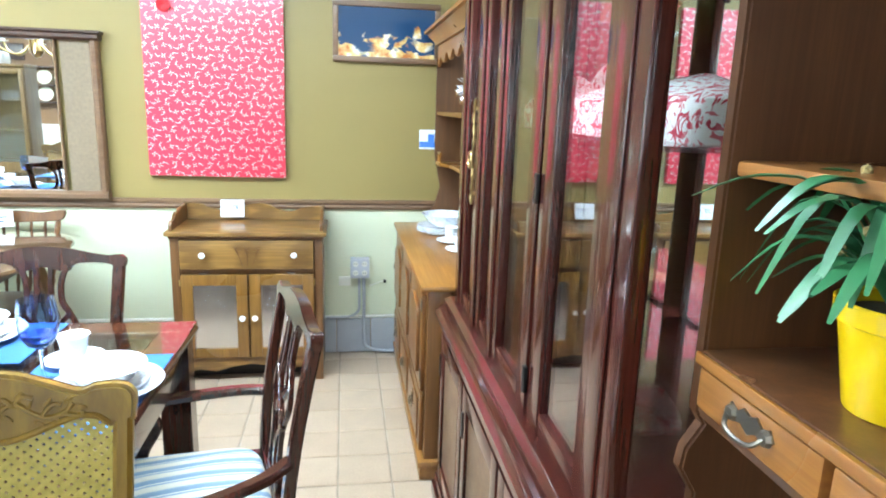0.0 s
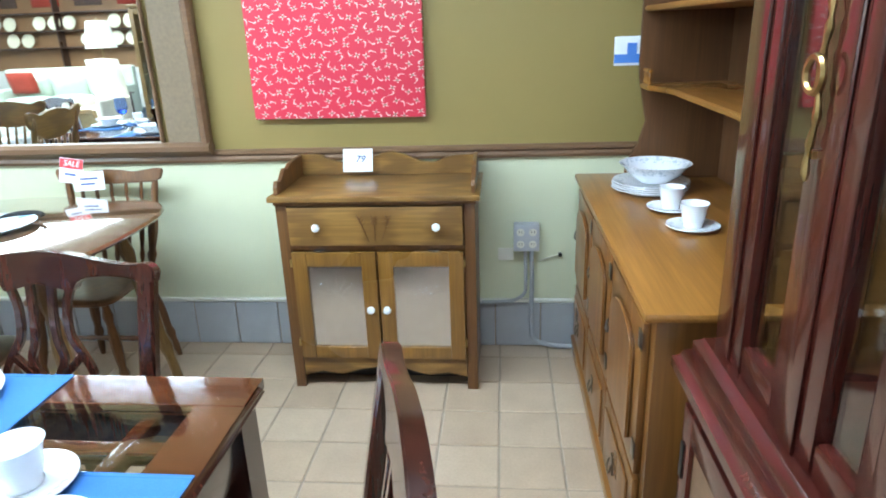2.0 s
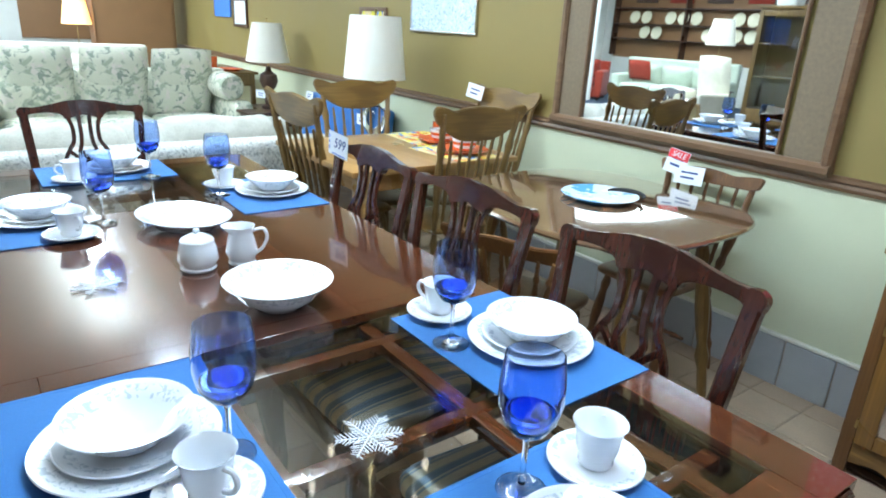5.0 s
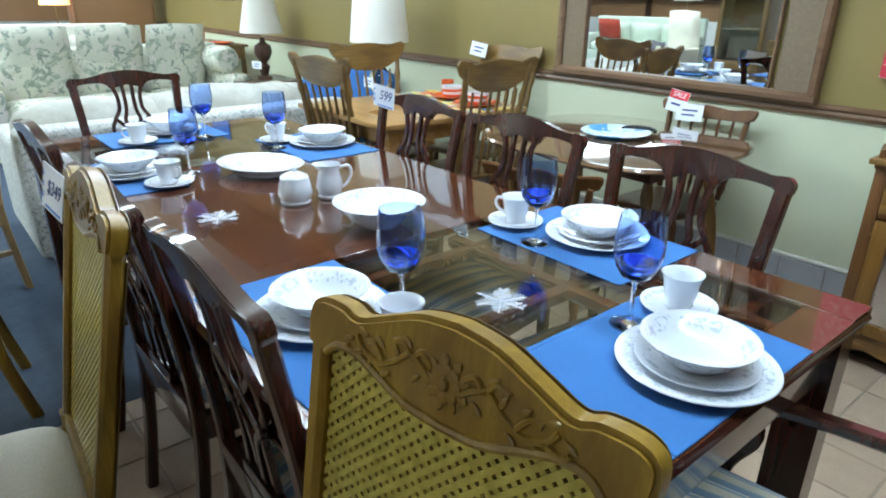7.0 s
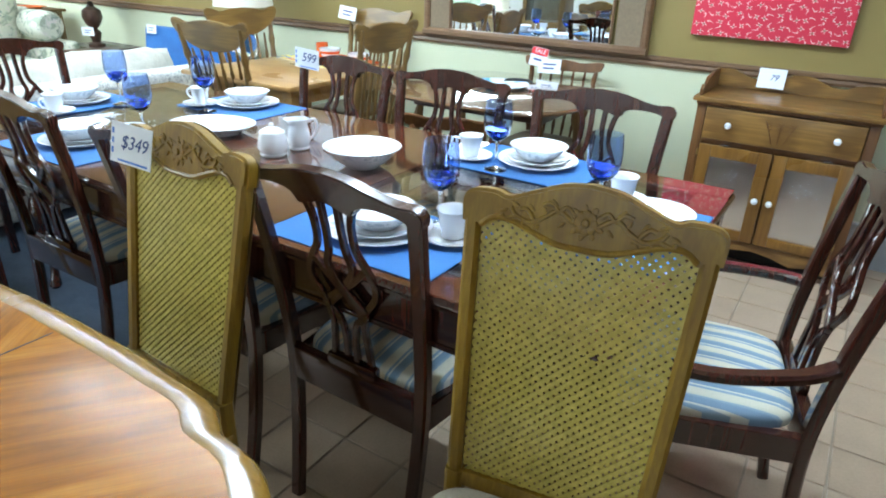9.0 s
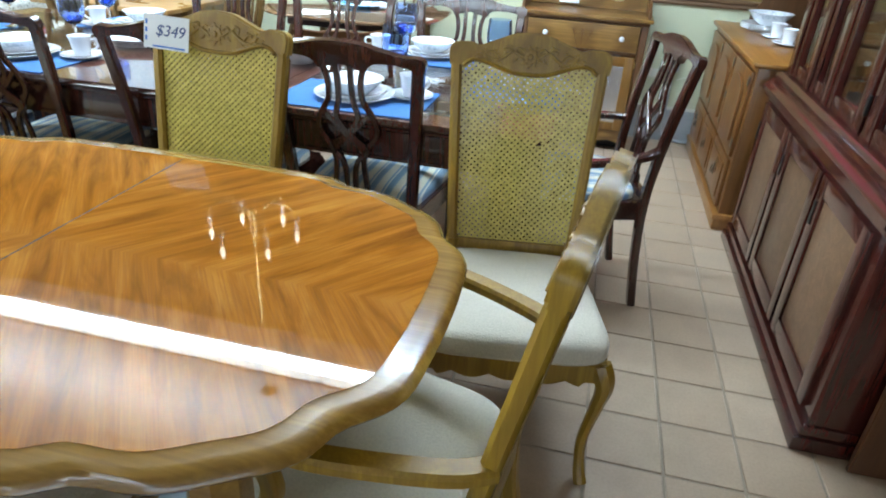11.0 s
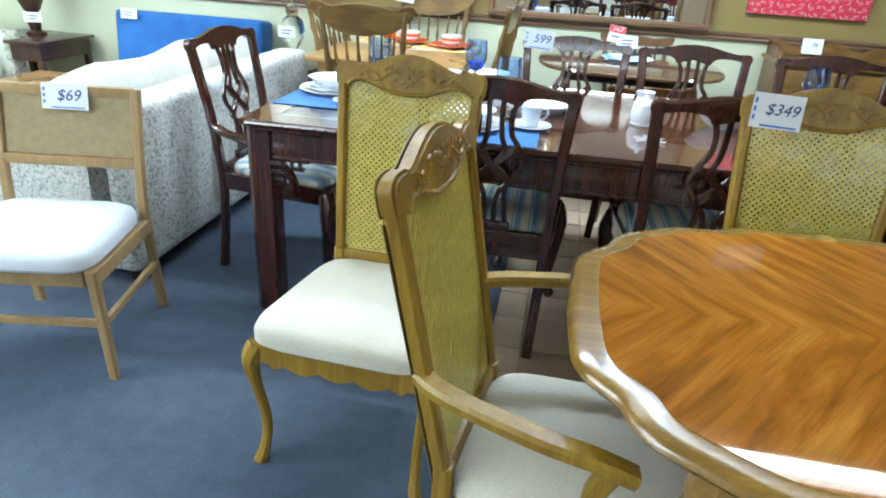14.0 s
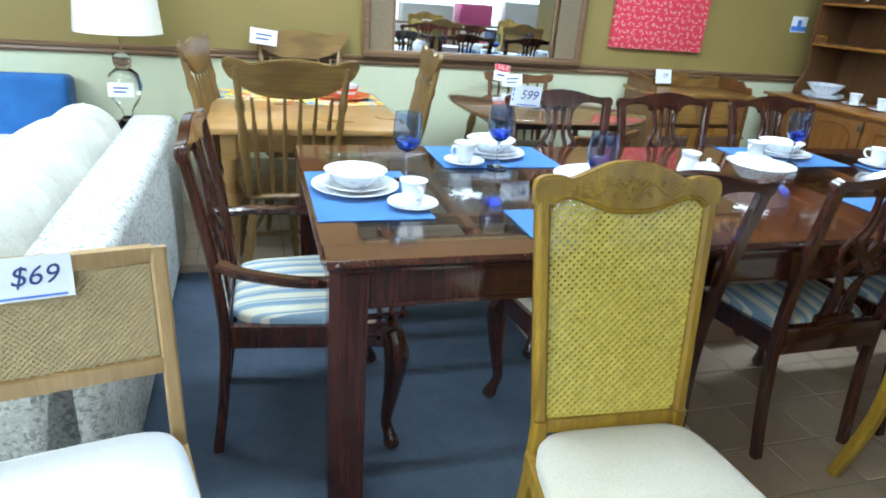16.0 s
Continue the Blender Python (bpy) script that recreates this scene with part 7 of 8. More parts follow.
def spindle_chair(name, label, m, material, h=0.87, w=0.40, press=False, group=""):
    """Chair with turned legs and spindle back; press adds the broad shaped top board. Faces +y."""
    c = thing(name, label, "chair", None, group)
    bm = new_bm()
    cushion(bm, -w / 2 - 0.01, w / 2 + 0.01, -0.20, 0.21, 0.425, 0.452, 0.004, taper=0.08)
    part("seat", bm, material, c, "saddled wooden seat")
    for sx in (-1, 1):
        for y, yf in ((-0.16, -0.22), (0.15, 0.19)):
            bm = new_bm()
            turned_leg(bm, sx * (w / 2 - 0.05), y, 0.43, sx * (w / 2 + 0.005), yf, 0.0, 0.018)
            part("leg", bm, material, c)
        bm = new_bm()
        turned_leg(bm, sx * (w / 2 - 0.02), -0.20, 0.19, sx * (w / 2 - 0.02), 0.17, 0.19, 0.011)
        part("stretcher", bm, material, c)
    bm = new_bm()
    turned_leg(bm, -w / 2 + 0.02, -0.01, 0.19, w / 2 - 0.02, -0.01, 0.19, 0.011)
    part("cross_stretcher", bm, material, c)
    bot = h - (0.155 if press else 0.055)

    def yb(z):
        return -0.185 - 0.12 * (z - 0.45) / 0.6

    n = 6 if press else 5
    for k in range(n):
        x = (k - (n - 1) / 2) * (w - 0.12) / (n - 1)
        bm = new_bm()
        turned_leg(bm, x * 0.9, yb(0.45) , 0.45, x * 1.1, yb(bot), bot + 0.01, 0.0095)
        part("spindle", bm, material, c)
    for s in (-1, 1):
        bm = new_bm()
        turned_leg(bm, s * (w / 2 - 0.03), yb(0.45), 0.45, s * (w / 2 + 0.015), yb(h - 0.03), h - 0.02 if press else h - 0.04, 0.018)
        part("back_post", bm, material, c)
    hw = w / 2 + 0.045
    if press:
        up = [(-hw, -0.06), (-hw - 0.02, -0.015), (-hw - 0.005, 0.012), (-hw + 0.04, 0.008), (-hw + 0.09, -0.008), (-0.09, 0.004), (0, 0.012)]
        lo = [(0, -0.155), (-0.08, -0.150), (-hw + 0.10, -0.130), (-hw + 0.04, -0.095)]
    else:
        up = [(-hw, -0.04), (-hw - 0.012, -0.005), (-hw + 0.01, 0.008), (-0.12, -0.006), (-0.06, 0.0), (0, 0.004)]
        lo = [(0, -0.060), (-0.10, -0.056), (-hw + 0.03, -0.052)]
    us = [(p.x, p.y) for p in spline([(x, z, 0) for x, z in up], 4)]
    ls = [(p.x, p.y) for p in spline([(x, z, 0) for x, z in lo], 4)]
    ring = us + [(-x, z) for x, z in reversed(us[:-1])] + [(-x, z) for x, z in reversed(ls)] + ls[1:]
    bm = new_bm()
    slab(bm, ring, -0.010, 0.010, pose(0, 0, 0, 90), 0.004)
    bmesh.ops.transform(bm, matrix=Matrix.Translation((0, yb(h - 0.05), h)) @ pose(0, 0, 0, 11), verts=bm.verts[:])
    part("top_board", bm, OAKBR_X if material is OAKBR else material, c, "shaped pressed-oak top board" if press else "")
    c.matrix_world = m
    return c


spindle_chair("spindle_chair", "small dark spindle-back chair against the wall", pose(-0.978, 4.03, 0, 0, 0, 180), OAK_RED, 0.868, 0.37)
sale = price_tag("", pose(-1.11, 4.252, 0.928, -10, 8, 0), 0.105, 0.105, "red and white sale card on the spindle chair", False)
bm = new_bm()
box(bm, -0.051, 0.051, -0.0022, -0.0010, -0.042, -0.002)
part("red_band", bm, RED_TAG, sale)
words("SALE", 0.034, PAPER, sale, pose(0, -0.0028, -0.022, 90))
price_tag("", pose(-1.045, 4.243, 0.872, -10, -3, 0), 0.14, 0.08, "white price card on the spindle chair", False)
spindle_chair("spindle_chair", "dark spindle-back chair drawn up to the oval drop-leaf table", pose(-1.05, 3.32, 0, 0, 0, 20), OAK_RED, 0.74, 0.37)

# ---- golden oak table with pressed-back chairs ----
ot = thing("oak_table", "square golden oak table with turned legs", "table", pose(-2.41, 3.605, 0))
bm = new_bm()
box(bm, -0.44, 0.44, -0.515, 0.49, 0.722, 0.75, 0.008)
part("tabletop", bm, PINE, ot, "worn golden oak top")
for a in ((-0.36, 0.36, -0.44, -0.415), (-0.36, 0.36, 0.395, 0.42), (-0.37, -0.345, -0.415, 0.395), (0.345, 0.37, -0.415, 0.395)):
    bm = new_bm()
    box(bm, *a, 0.63, 0.7215, 0.003)
    part("apron", bm, PINE, ot)
for sx in (-0.35, 0.35):
    for sy in (-0.42, 0.40):
        bm = new_bm()
        box(bm, sx - 0.032, sx + 0.032, sy - 0.032, sy + 0.032, 0.60, 0.7214, 0.004)
        lathe(bm, [(0.02, 0), (0.024, 0.03), (0.020, 0.10), (0.034, 0.30), (0.036, 0.42), (0.024, 0.48), (0.034, 0.51), (0.024, 0.54), (0.036, 0.58), (0.030, 0.605)], 14, (sx, sy, 0))
        part("leg", bm, PINE, ot)
G4 = "pressed-back chairs at the oak table"
spindle_chair("pressed_back_chair", "brown oak pressed-back chair with turned spindles", pose(-2.515, 3.327, 0, 0, 0, 5), OAKBR, 1.035, 0.42, True, G4)
spindle_chair("pressed_back_chair", "brown oak pressed-back chair beside the blue futon", pose(-2.618, 3.571, 0, 0, 0, -100), OAKBR, 1.05, 0.38, True, G4)
spindle_chair("pressed_back_chair", "golden oak pressed-back chair beside the mirror", pose(-2.044, 3.658, 0, 0, 0, 85.3), OAKBR, 1.045, 0.38, True, G4)
spindle_chair("pressed_back_chair", "brown oak pressed-back chair against the wall", pose(-2.37, 4.04, 0, 0, 0, 180), OAKBR, 1.05, 0.44, True, G4)
price_tag("", pose(-2.575, 4.27, 1.062, -10, 6, 0), 0.15, 0.085, "white price card on an oak chair back", False)


def striped_bowl(x, y, z, r, h):
    b = thing("striped_bowl", "orange and white striped pottery bowl", "bowl", pose(x, y, z), "orange pottery")
    for k in range(4):
        z0, z1 = h * k / 4, h * (k + 1) / 4
        r0, r1 = r * (0.62 + 0.38 * (k / 4) ** 0.6), r * (0.62 + 0.38 * ((k + 1) / 4) ** 0.6)
        bm = new_bm()
        lathe(bm, [(0 if k == 0 else r0 * 0.9, z0), (r0, z0), (r1, z1), (r1 * 0.93, z1)], 28)
        part("band", bm, (ORANGE, PORC)[k % 2], b)


china("orange_plate", mesh_of("orange_plate", plate_profile(0.135, 0.016, 0.7), ORANGE, 40), "orange pottery plate on the oak table", "plate", -2.16, 3.87, 0.7565, 0, "orange pottery")
china("orange_plate", mesh_of("orange_plate_far", plate_profile(0.135, 0.016, 0.7), ORANGE, 40), "orange pottery plate on the oak table", "plate", -2.45, 3.93, 0.7565, 0, "orange pottery")
striped_bowl(-2.16, 3.87, 0.7655, 0.07, 0.065)
striped_bowl(-2.45, 3.93, 0.7655, 0.07, 0.065)
bm = new_bm()
lathe(bm, [(0, 0), (0.038, 0), (0.040, 0.003), (0.040, 0.092), (0.036, 0.092), (0.035, 0.01), (0, 0.009)], 24)
solid("orange_mug", bm, ORANGE, "straight orange pottery mug on the oak table", "mug", pose(-2.61, 4.03, 0.7505), "orange pottery")
for x, y, yaw in ((-2.19, 3.83, 5), (-2.62, 3.91, -4)):
    bm = new_bm()
    box(bm, -0.21, 0.21, -0.15, 0.15, 0.0, 0.002, 0.0005, 1)
    solid("autumn_placemat", bm, ABSTRACT, "autumn leaf placemat in orange, yellow and green", "placemat", pose(x, y, 0.7502, 0, 0, yaw), "autumn placemats")


# ---- sofas, futon, lamps ----
def sofa(name, label, length, body, cush, m, back_h=0.72, seats=3, depth=0.90, pillows=(), cases=None, base_mat_=None):
    """A sofa that faces +y: boxed back and arms, seat and back cushions."""
    s = thing(name, label, "sofa")
    L = length / 2
    bm = new_bm()
    box(bm, -L, L, -depth / 2, -depth / 2 + 0.20, 0.06, back_h, 0.045, 3)
    part("back", bm, body, s)
    bm = new_bm()
    box(bm, -L + 0.02, L - 0.02, -depth / 2 + 0.1, depth / 2 - 0.03, 0.06, 0.30, 0.02)
    part("base", bm, body, s)
    for e in (-1, 1):
        bm = new_bm()
        box(bm, min(e * L, e * (L - 0.17)), max(e * L, e * (L - 0.17)), -depth / 2 + 0.02, depth / 2, 0.06, min(back_h - 0.01, 0.62), 0.05, 3)
        part("arm", bm, body, s)
    w = (2 * L - 0.36) / seats
    for k in range(seats):
        a = -L + 0.18 + w * k
        bm = new_bm()
        cushion(bm, a + 0.004, a + w - 0.004, -depth / 2 + 0.18, depth / 2 + 0.01, 0.30, 0.45, 0.03)
        part("seat_cushion", bm, cush, s)
        bm = new_bm()
        pillow(bm, w * 1.02, 0.46, 0.24, pose(a + w / 2, -depth / 2 + 0.29, min(0.62, back_h - 0.13), -14))
        part("back_cushion", bm, cases or cush, s, sharp=60)
    for e in (-1, 1):
        for y in (-depth / 2 + 0.08, depth / 2 - 0.1):
            bm = new_bm()
            lathe(bm, [(0, 0), (0.02, 0), (0.03, 0.06), (0, 0.06)], 10, (e * (L - 0.08), y, 0))
            part("foot", bm, WALNUT, s)
    s.matrix_world = m
    return s


tw = sofa("tweed_sofa", "off-white nubby tweed sofa with plump ivory cushions", 1.86, TWEED, PILLOWC, pose(-3.46, 2.62, 0, 0, 0, 90), 0.715, 3, 0.92)
for y, z, yaw in ((2.10, 0.655, 4), (2.90, 0.675, -3)):
    bm = new_bm()
    lathe(bm, [(0, -0.385), (0.07, -0.38), (0.115, -0.355), (0.14, -0.30), (0.148, -0.15), (0.150, 0.0), (0.148, 0.15), (0.14, 0.30), (0.115, 0.355), (0.07, 0.38), (0, 0.385)], 28)
    bmesh.ops.transform(bm, matrix=pose(0, 0, 0, 90), verts=bm.verts[:])
    for v in bm.verts:
        v.co.z += 0.012 * math.sin(v.co.y * 13 + y) - 0.25 * max(0, -v.co.z - 0.08)
    solid("bolster", bm, PILLOWC, "fat ivory chenille bolster cushion along the sofa back", "pillow", pose(-3.33, y, z, 0, 0, yaw), "bolsters on the tweed sofa", sharp=60)
sofa("floral_sofa", "cream and grey-green floral sofa with loose pillows", 2.15, FLORAL, FLORAL, pose(-5.86, 2.85, 0, 0, 0, -90), 0.86, 3, 0.95)
bm = new_bm()
lathe(bm, [(0, -0.20), (0.10, -0.19), (0.125, -0.15), (0.125, 0.15), (0.10, 0.19), (0, 0.20)], 20)
bmesh.ops.transform(bm, matrix=pose(0, 0, 0, 0, 90), verts=bm.verts[:])
solid("floral_bolster", bm, FLORAL, "floral bolster on the sofa arm", "pillow", pose(-5.72, 3.78, 0.74))
for y in (2.28, 2.88, 3.46):
    bm = new_bm()
    pillow(bm, 0.56, 0.48, 0.20)
    solid("floral_pillow", bm, FLORAL, "square floral pillow with dark fringe on the sofa", "pillow", pose(-5.98, y, 0.83, -16, 0, -90), sharp=60)
sofa("cream_sofa", "plain cream sofa standing far back in the showroom", 2.0, IVORYC, IVORYC, pose(-8.3, 2.75, 0, 0, 0, -90), 0.95, 3)

fu = thing("futon", "bright blue armless futon sofa with price card", "futon", pose(-4.18, 3.98, 0))
bm = new_bm()
box(bm, -0.59, 0.59, 0.12, 0.32, 0.34, 0.80, 0.045, 3)
bmesh.ops.transform(bm, matrix=Matrix.Translation((0, 0.1, 0.4)) @ pose(0, 0, 0, -8) @ Matrix.Translation((0, -0.1, -0.4)), verts=bm.verts[:])
part("back_mattress", bm, FUTON, fu)
bm = new_bm()
box(bm, -0.59, 0.59, -0.32, 0.24, 0.26, 0.42, 0.045, 3)
part("seat_mattress", bm, FUTON, fu)
bm = new_bm()
for k in range(3):
    for y in (-0.18, 0.02):
        lathe(bm, [(0, 0.012), (0.010, 0.008), (0.012, 0)], 10, (-0.38 + 0.38 * k, y, 0.418))
part("tuft_buttons", bm, FUTON, fu)
for sx in (-0.5, 0.5):
    for sy in (-0.26, 0.2):
        bm = new_bm()
        lathe(bm, [(0, 0), (0.015, 0), (0.02, 0.26), (0, 0.262)], 10, (sx, sy, 0))
        part("leg", bm, IRON, fu)
price_tag("", pose(-4.63, 4.135, 0.80, -8), 0.13, 0.07, "white price card on the blue futon", False)


def lamp(name, label, x, y, z, base_prof, base_mat_, shade_z, shade_h, r0, r1, shade_mat=SHADE):
    l = thing(name, label, "lamp", pose(x, y, z))
    bm = new_bm()
    lathe(bm, base_prof, 24)
    part("base", bm, base_mat_, l)
    bm = new_bm()
    lathe(bm, [(0.006, base_prof[-1][1] - 0.002), (0.006, shade_z + shade_h + 0.02 - z), (0.012, shade_z + shade_h + 0.03 - z), (0, shade_z + shade_h + 0.045 - z)], 10)
    part("stem", bm, BRASS, l)
    bm = new_bm()
    a, b = shade_z - z, shade_z + shade_h - z
    lathe(bm, [(r0 - 0.003, a), (r0, a), (r1, b), (r1 - 0.003, b), (r0 - 0.003, a)], 40)
    part("shade", bm, shade_mat, l)
    return l


def end_table(name, label, x, y, w, d, h, material):
    t = thing(name, label, "side table", pose(x, y, 0))
    bm = new_bm()
    box(bm, -w / 2, w / 2, -d / 2, d / 2, h - 0.025, h, 0.006)
    part("tabletop", bm, material, t)
    bm = new_bm()
    box(bm, -w / 2 + 0.03, w / 2 - 0.03, -d / 2 + 0.03, d / 2 - 0.03, h - 0.14, h - 0.0255, 0.004)
    part("drawer_box", bm, material, t)
    for sx in (-1, 1):
        for sy in (-1, 1):
            bm = new_bm()
            box(bm, sx * (w / 2 - 0.05) - 0.022, sx * (w / 2 - 0.05) + 0.022, sy * (d / 2 - 0.05) - 0.022, sy * (d / 2 - 0.05) + 0.022, 0, h - 0.1405, 0.004)
            part("leg", bm, material, t)
    return t


end_table("side_table", "small dark end table behind the tweed sofa", -3.30, 3.96, 0.46, 0.46, 0.55, WALNUT)
lamp("glass_lamp", "clear cut-glass table lamp with white drum shade", -3.28, 3.97, 0.55, [(0, 0), (0.075, 0), (0.08, 0.012), (0.05, 0.03), (0.022, 0.07), (0.03, 0.10), (0.065, 0.15), (0.085, 0.22), (0.07, 0.28), (0.035, 0.31), (0.045, 0.335), (0.045, 0.37), (0.02, 0.385), (0, 0.39)], CLEAR, 1.035, 0.39, 0.205, 0.165)
price_tag("", pose(-3.285, 3.875, 0.80, 0), 0.12, 0.07, "white price card hanging on the glass lamp", False)
end_table("side_table", "dark carved end table beside the floral sofa", -5.42, 4.05, 0.62, 0.58, 0.56, WALNUT)
lamp("urn_lamp", "brown urn table lamp with white shade", -5.40, 4.08, 0.56, [(0, 0), (0.07, 0), (0.07, 0.025), (0.035, 0.04), (0.05, 0.10), (0.055, 0.12), (0.025, 0.15), (0.06, 0.19), (0.085, 0.25), (0.075, 0.31), (0.03, 0.34), (0.02, 0.38), (0, 0.385)], WALNUT, 0.985, 0.34, 0.20, 0.13)
price_tag("", pose(-5.30, 3.96, 0.74, 0, 0, 20), 0.12, 0.07, "white price card on the end table", False)
ct = thing("coffee_table", "low golden oak coffee table", "coffee table", pose(-4.44, 2.90, 0))
bm = new_bm()
box(bm, -0.40, 0.40, -0.52, 0.52, 0.425, 0.45, 0.008)
part("tabletop", bm, PINE, ct)
for sx in (-0.35, 0.35):
    for sy in (-0.46, 0.46):
        bm = new_bm()
        box(bm, sx - 0.025, sx + 0.025, sy - 0.025, sy + 0.025, 0, 0.4245, 0.004)
        part("leg", bm, PINE, ct)


# ---- pale cane chair with white cushion ----
pc = thing("cane_lounge_chair", "pale oak chair with cane back panel and white cushion", "chair")
for s in (-1, 1):
    bm = new_bm()
    sweep(bm, spline([(s * 0.235, -0.245, 0.0), (s * 0.235, -0.205, 0.38), (s * 0.235, -0.225, 0.60), (s * 0.235, -0.275, 0.83)], 5), rect(0.032, 0.028, 0.35), up=(0, 1, 0))
    part("rear_post", bm, PALEOAK, pc)
    bm = new_bm()
    sweep(bm, [(s * 0.265, 0.225, 0.0), (s * 0.25, 0.215, 0.39)], rect(0.034, 0.034, 0.35), [0.8, 1.0], up=(0, 1, 0))
    part("front_leg", bm, PALEOAK, pc)
    bm = new_bm()
    sweep(bm, [(s * 0.24, -0.21, 0.36), (s * 0.25, 0.215, 0.36)], rect(0.024, 0.050, 0.2))
    part("side_rail", bm, PALEOAK, pc)
    bm = new_bm()
    sweep(bm, [(s * 0.24, -0.225, 0.20), (s * 0.255, 0.215, 0.20)], rect(0.018, 0.026, 0.3))
    part("stretcher", bm, PALEOAK, pc)
for z, y in ((0.818, -0.272), (0.585, -0.222)):
    bm = new_bm()
    box(bm, -0.225, 0.225, y - 0.012, y + 0.012, z - 0.018, z + 0.018, 0.004)
    part("back_rail", bm, PALEOAK, pc)
bm = new_bm()
box(bm, -0.225, 0.225, 0.20, 0.226, 0.335, 0.385, 0.003)
part("front_rail", bm, PALEOAK, pc)
bm = new_bm()
box(bm, -0.24, 0.24, 0.205, 0.222, 0.19, 0.215, 0.003)
part("front_stretcher", bm, PALEOAK, pc)
bm = cane_weave(0.218, 0.218, 0.60, 0.803, 0, 0.0085, 0.0048)
bmesh.ops.transform(bm, matrix=Matrix.Translation((0, -0.245, 0.70)) @ pose(0, 0, 0, 12.5) @ Matrix.Translation((0, 0, -0.70)), verts=bm.verts[:])
tagged(part("cane_panel", bm, CANE_P, pc, "pale woven cane back panel"), kind="stuff")
bm = new_bm()
box(bm, -0.218, 0.218, -0.002, 0.002, -0.10, 0.10)
bmesh.ops.transform(bm, matrix=Matrix.Translation((0, -0.250, 0.70)) @ pose(0, 0, 0, 12.5), verts=bm.verts[:])
part("cane_backing", bm, CANE_P, pc)
bm = new_bm()
cushion(bm, -0.262, 0.262, -0.20, 0.255, 0.386, 0.455, 0.03, taper=0.08)
part("seat_cushion", bm, WHITEC, pc, "plump white cushion")
pc.matrix_world = pose(-3.029, 1.31, 0, 0, 0, 191)
price_tag("$69", pose(-3.075, 1.566, 0.842, -12, 0, 11), 0.155, 0.085, "white price card with handwritten $69 on a cane chair")

# ---- far end of the showroom ----
tb = end_table("console_table", "brown side table behind the floral sofa", -6.75, 4.08, 1.1, 0.42, 0.82, OAKBR)
for x in (-7.05, -6.85):
    bm = new_bm()
    lathe(bm, [(0, 0), (0.045, 0), (0.05, 0.004), (0.055, 0.11), (0.05, 0.11), (0.045, 0.01), (0, 0.01)], 20)
    solid("orange_mug", bm, ORANGE, "straight orange pottery mug on the side table", "mug", pose(x, 4.02, 0.8205), "orange pottery")
china("orange_plate", mesh_of("orange_tray", plate_profile(0.16, 0.018, 0.7), ORANGE, 32), "orange pottery plate on the side table", "plate", -6.42, 4.05, 0.8205, 0, "orange pottery")


def bookcase(name, label, x, y, w, d, h, m, material, shelves=4, glazed=False):
    b = thing(name, label, "bookcase" if not glazed else "display cabinet", m)
    for s in (-1, 1):
        bm = new_bm()
        box(bm, s * w / 2 - 0.015, s * w / 2 + 0.015, -d / 2, d / 2, 0, h, 0.003)
        part("side_panel", bm, material, b)
    bm = new_bm()
    box(bm, -w / 2, w / 2, d / 2 - 0.012, d / 2, 0.02, h - 0.02)
    part("back_board", bm, material, b)
    for k in range(shelves + 1):
        bm = new_bm()
        z = 0.04 + (h - 0.06) * k / shelves
        box(bm, -w / 2 + 0.0155, w / 2 - 0.0155, -d / 2 + 0.01, d / 2 - 0.0125, z, z + 0.02, 0.002)
        part("shelf", bm, material, b)
    bm = new_bm()
    box(bm, -w / 2 - 0.03, w / 2 + 0.03, -d / 2 - 0.02, d / 2, h + 0.0005, h + 0.045, 0.01)
    part("cornice", bm, material, b)
    if glazed:
        bm = new_bm()
        for s in (-1, 1):
            box(bm, s * (w / 2 - 0.03) - 0.03, s * (w / 2 - 0.03) + 0.03, -d / 2 - 0.02, -d / 2 - 0.001, 0.05, h - 0.02, 0.004)
        box(bm, -w / 2 + 0.06, w / 2 - 0.06, -d / 2 - 0.019, -d / 2 - 0.001, h - 0.09, h - 0.02, 0.004)
        box(bm, -w / 2 + 0.06, w / 2 - 0.06, -d / 2 - 0.019, -d / 2 - 0.001, 0.05, 0.5, 0.004)
        part("door", bm, material, b)
        bm = new_bm()
        box(bm, -w / 2 + 0.06, w / 2 - 0.06, -d / 2 - 0.012, -d / 2 - 0.008, 0.5, h - 0.09)
        part("glass_pane", bm, PANE, b)
    return b


bookcase("bookcase", "tall brown bookcase at the end of the wall", 0, 0, 0.95, 0.36, 2.05, pose(-9.1, 3.72, 0, 0, 0, -90), WALL_B)
bm = new_bm()
box(bm, -0.06, 0.06, -0.01, 0.01, 0, 0.16, 0.003)
solid("photo_frame", bm, STEEL, "small silver photo frame on the bookcase shelf", "photo frame", pose(-8.99, 3.95, 1.0677, -8, 0, 90))
end_table("side_table", "side table behind the cream sofa", -9.0, 3.0, 0.5, 0.5, 0.6, OAKBR)
lamp("lit_lamp", "table lamp with glowing yellow shade, lit", -9.0, 3.05, 0.60, [(0, 0), (0.07, 0), (0.07, 0.02), (0.03, 0.05), (0.06, 0.15), (0.03, 0.28), (0.015, 0.34), (0, 0.345)], BRASS, 1.16, 0.28, 0.17, 0.12, LIT)
bm = new_bm()
box(bm, -10.99, -10.97, 2.6, 3.9, 0.9, 2.6)
solid("wood_panel", bm, WALL_B, "tall brown wood panelling on the end wall", "panelling")
bm = new_bm()
box(bm, -10.968, -10.955, 2.75, 3.35, 1.45, 1.85, 0.002)
solid("purple_banner", bm, base_mat("purple_felt", (0.16, 0.03, 0.30), 0.8)[0], "purple felt banner on the panelling", "banner")
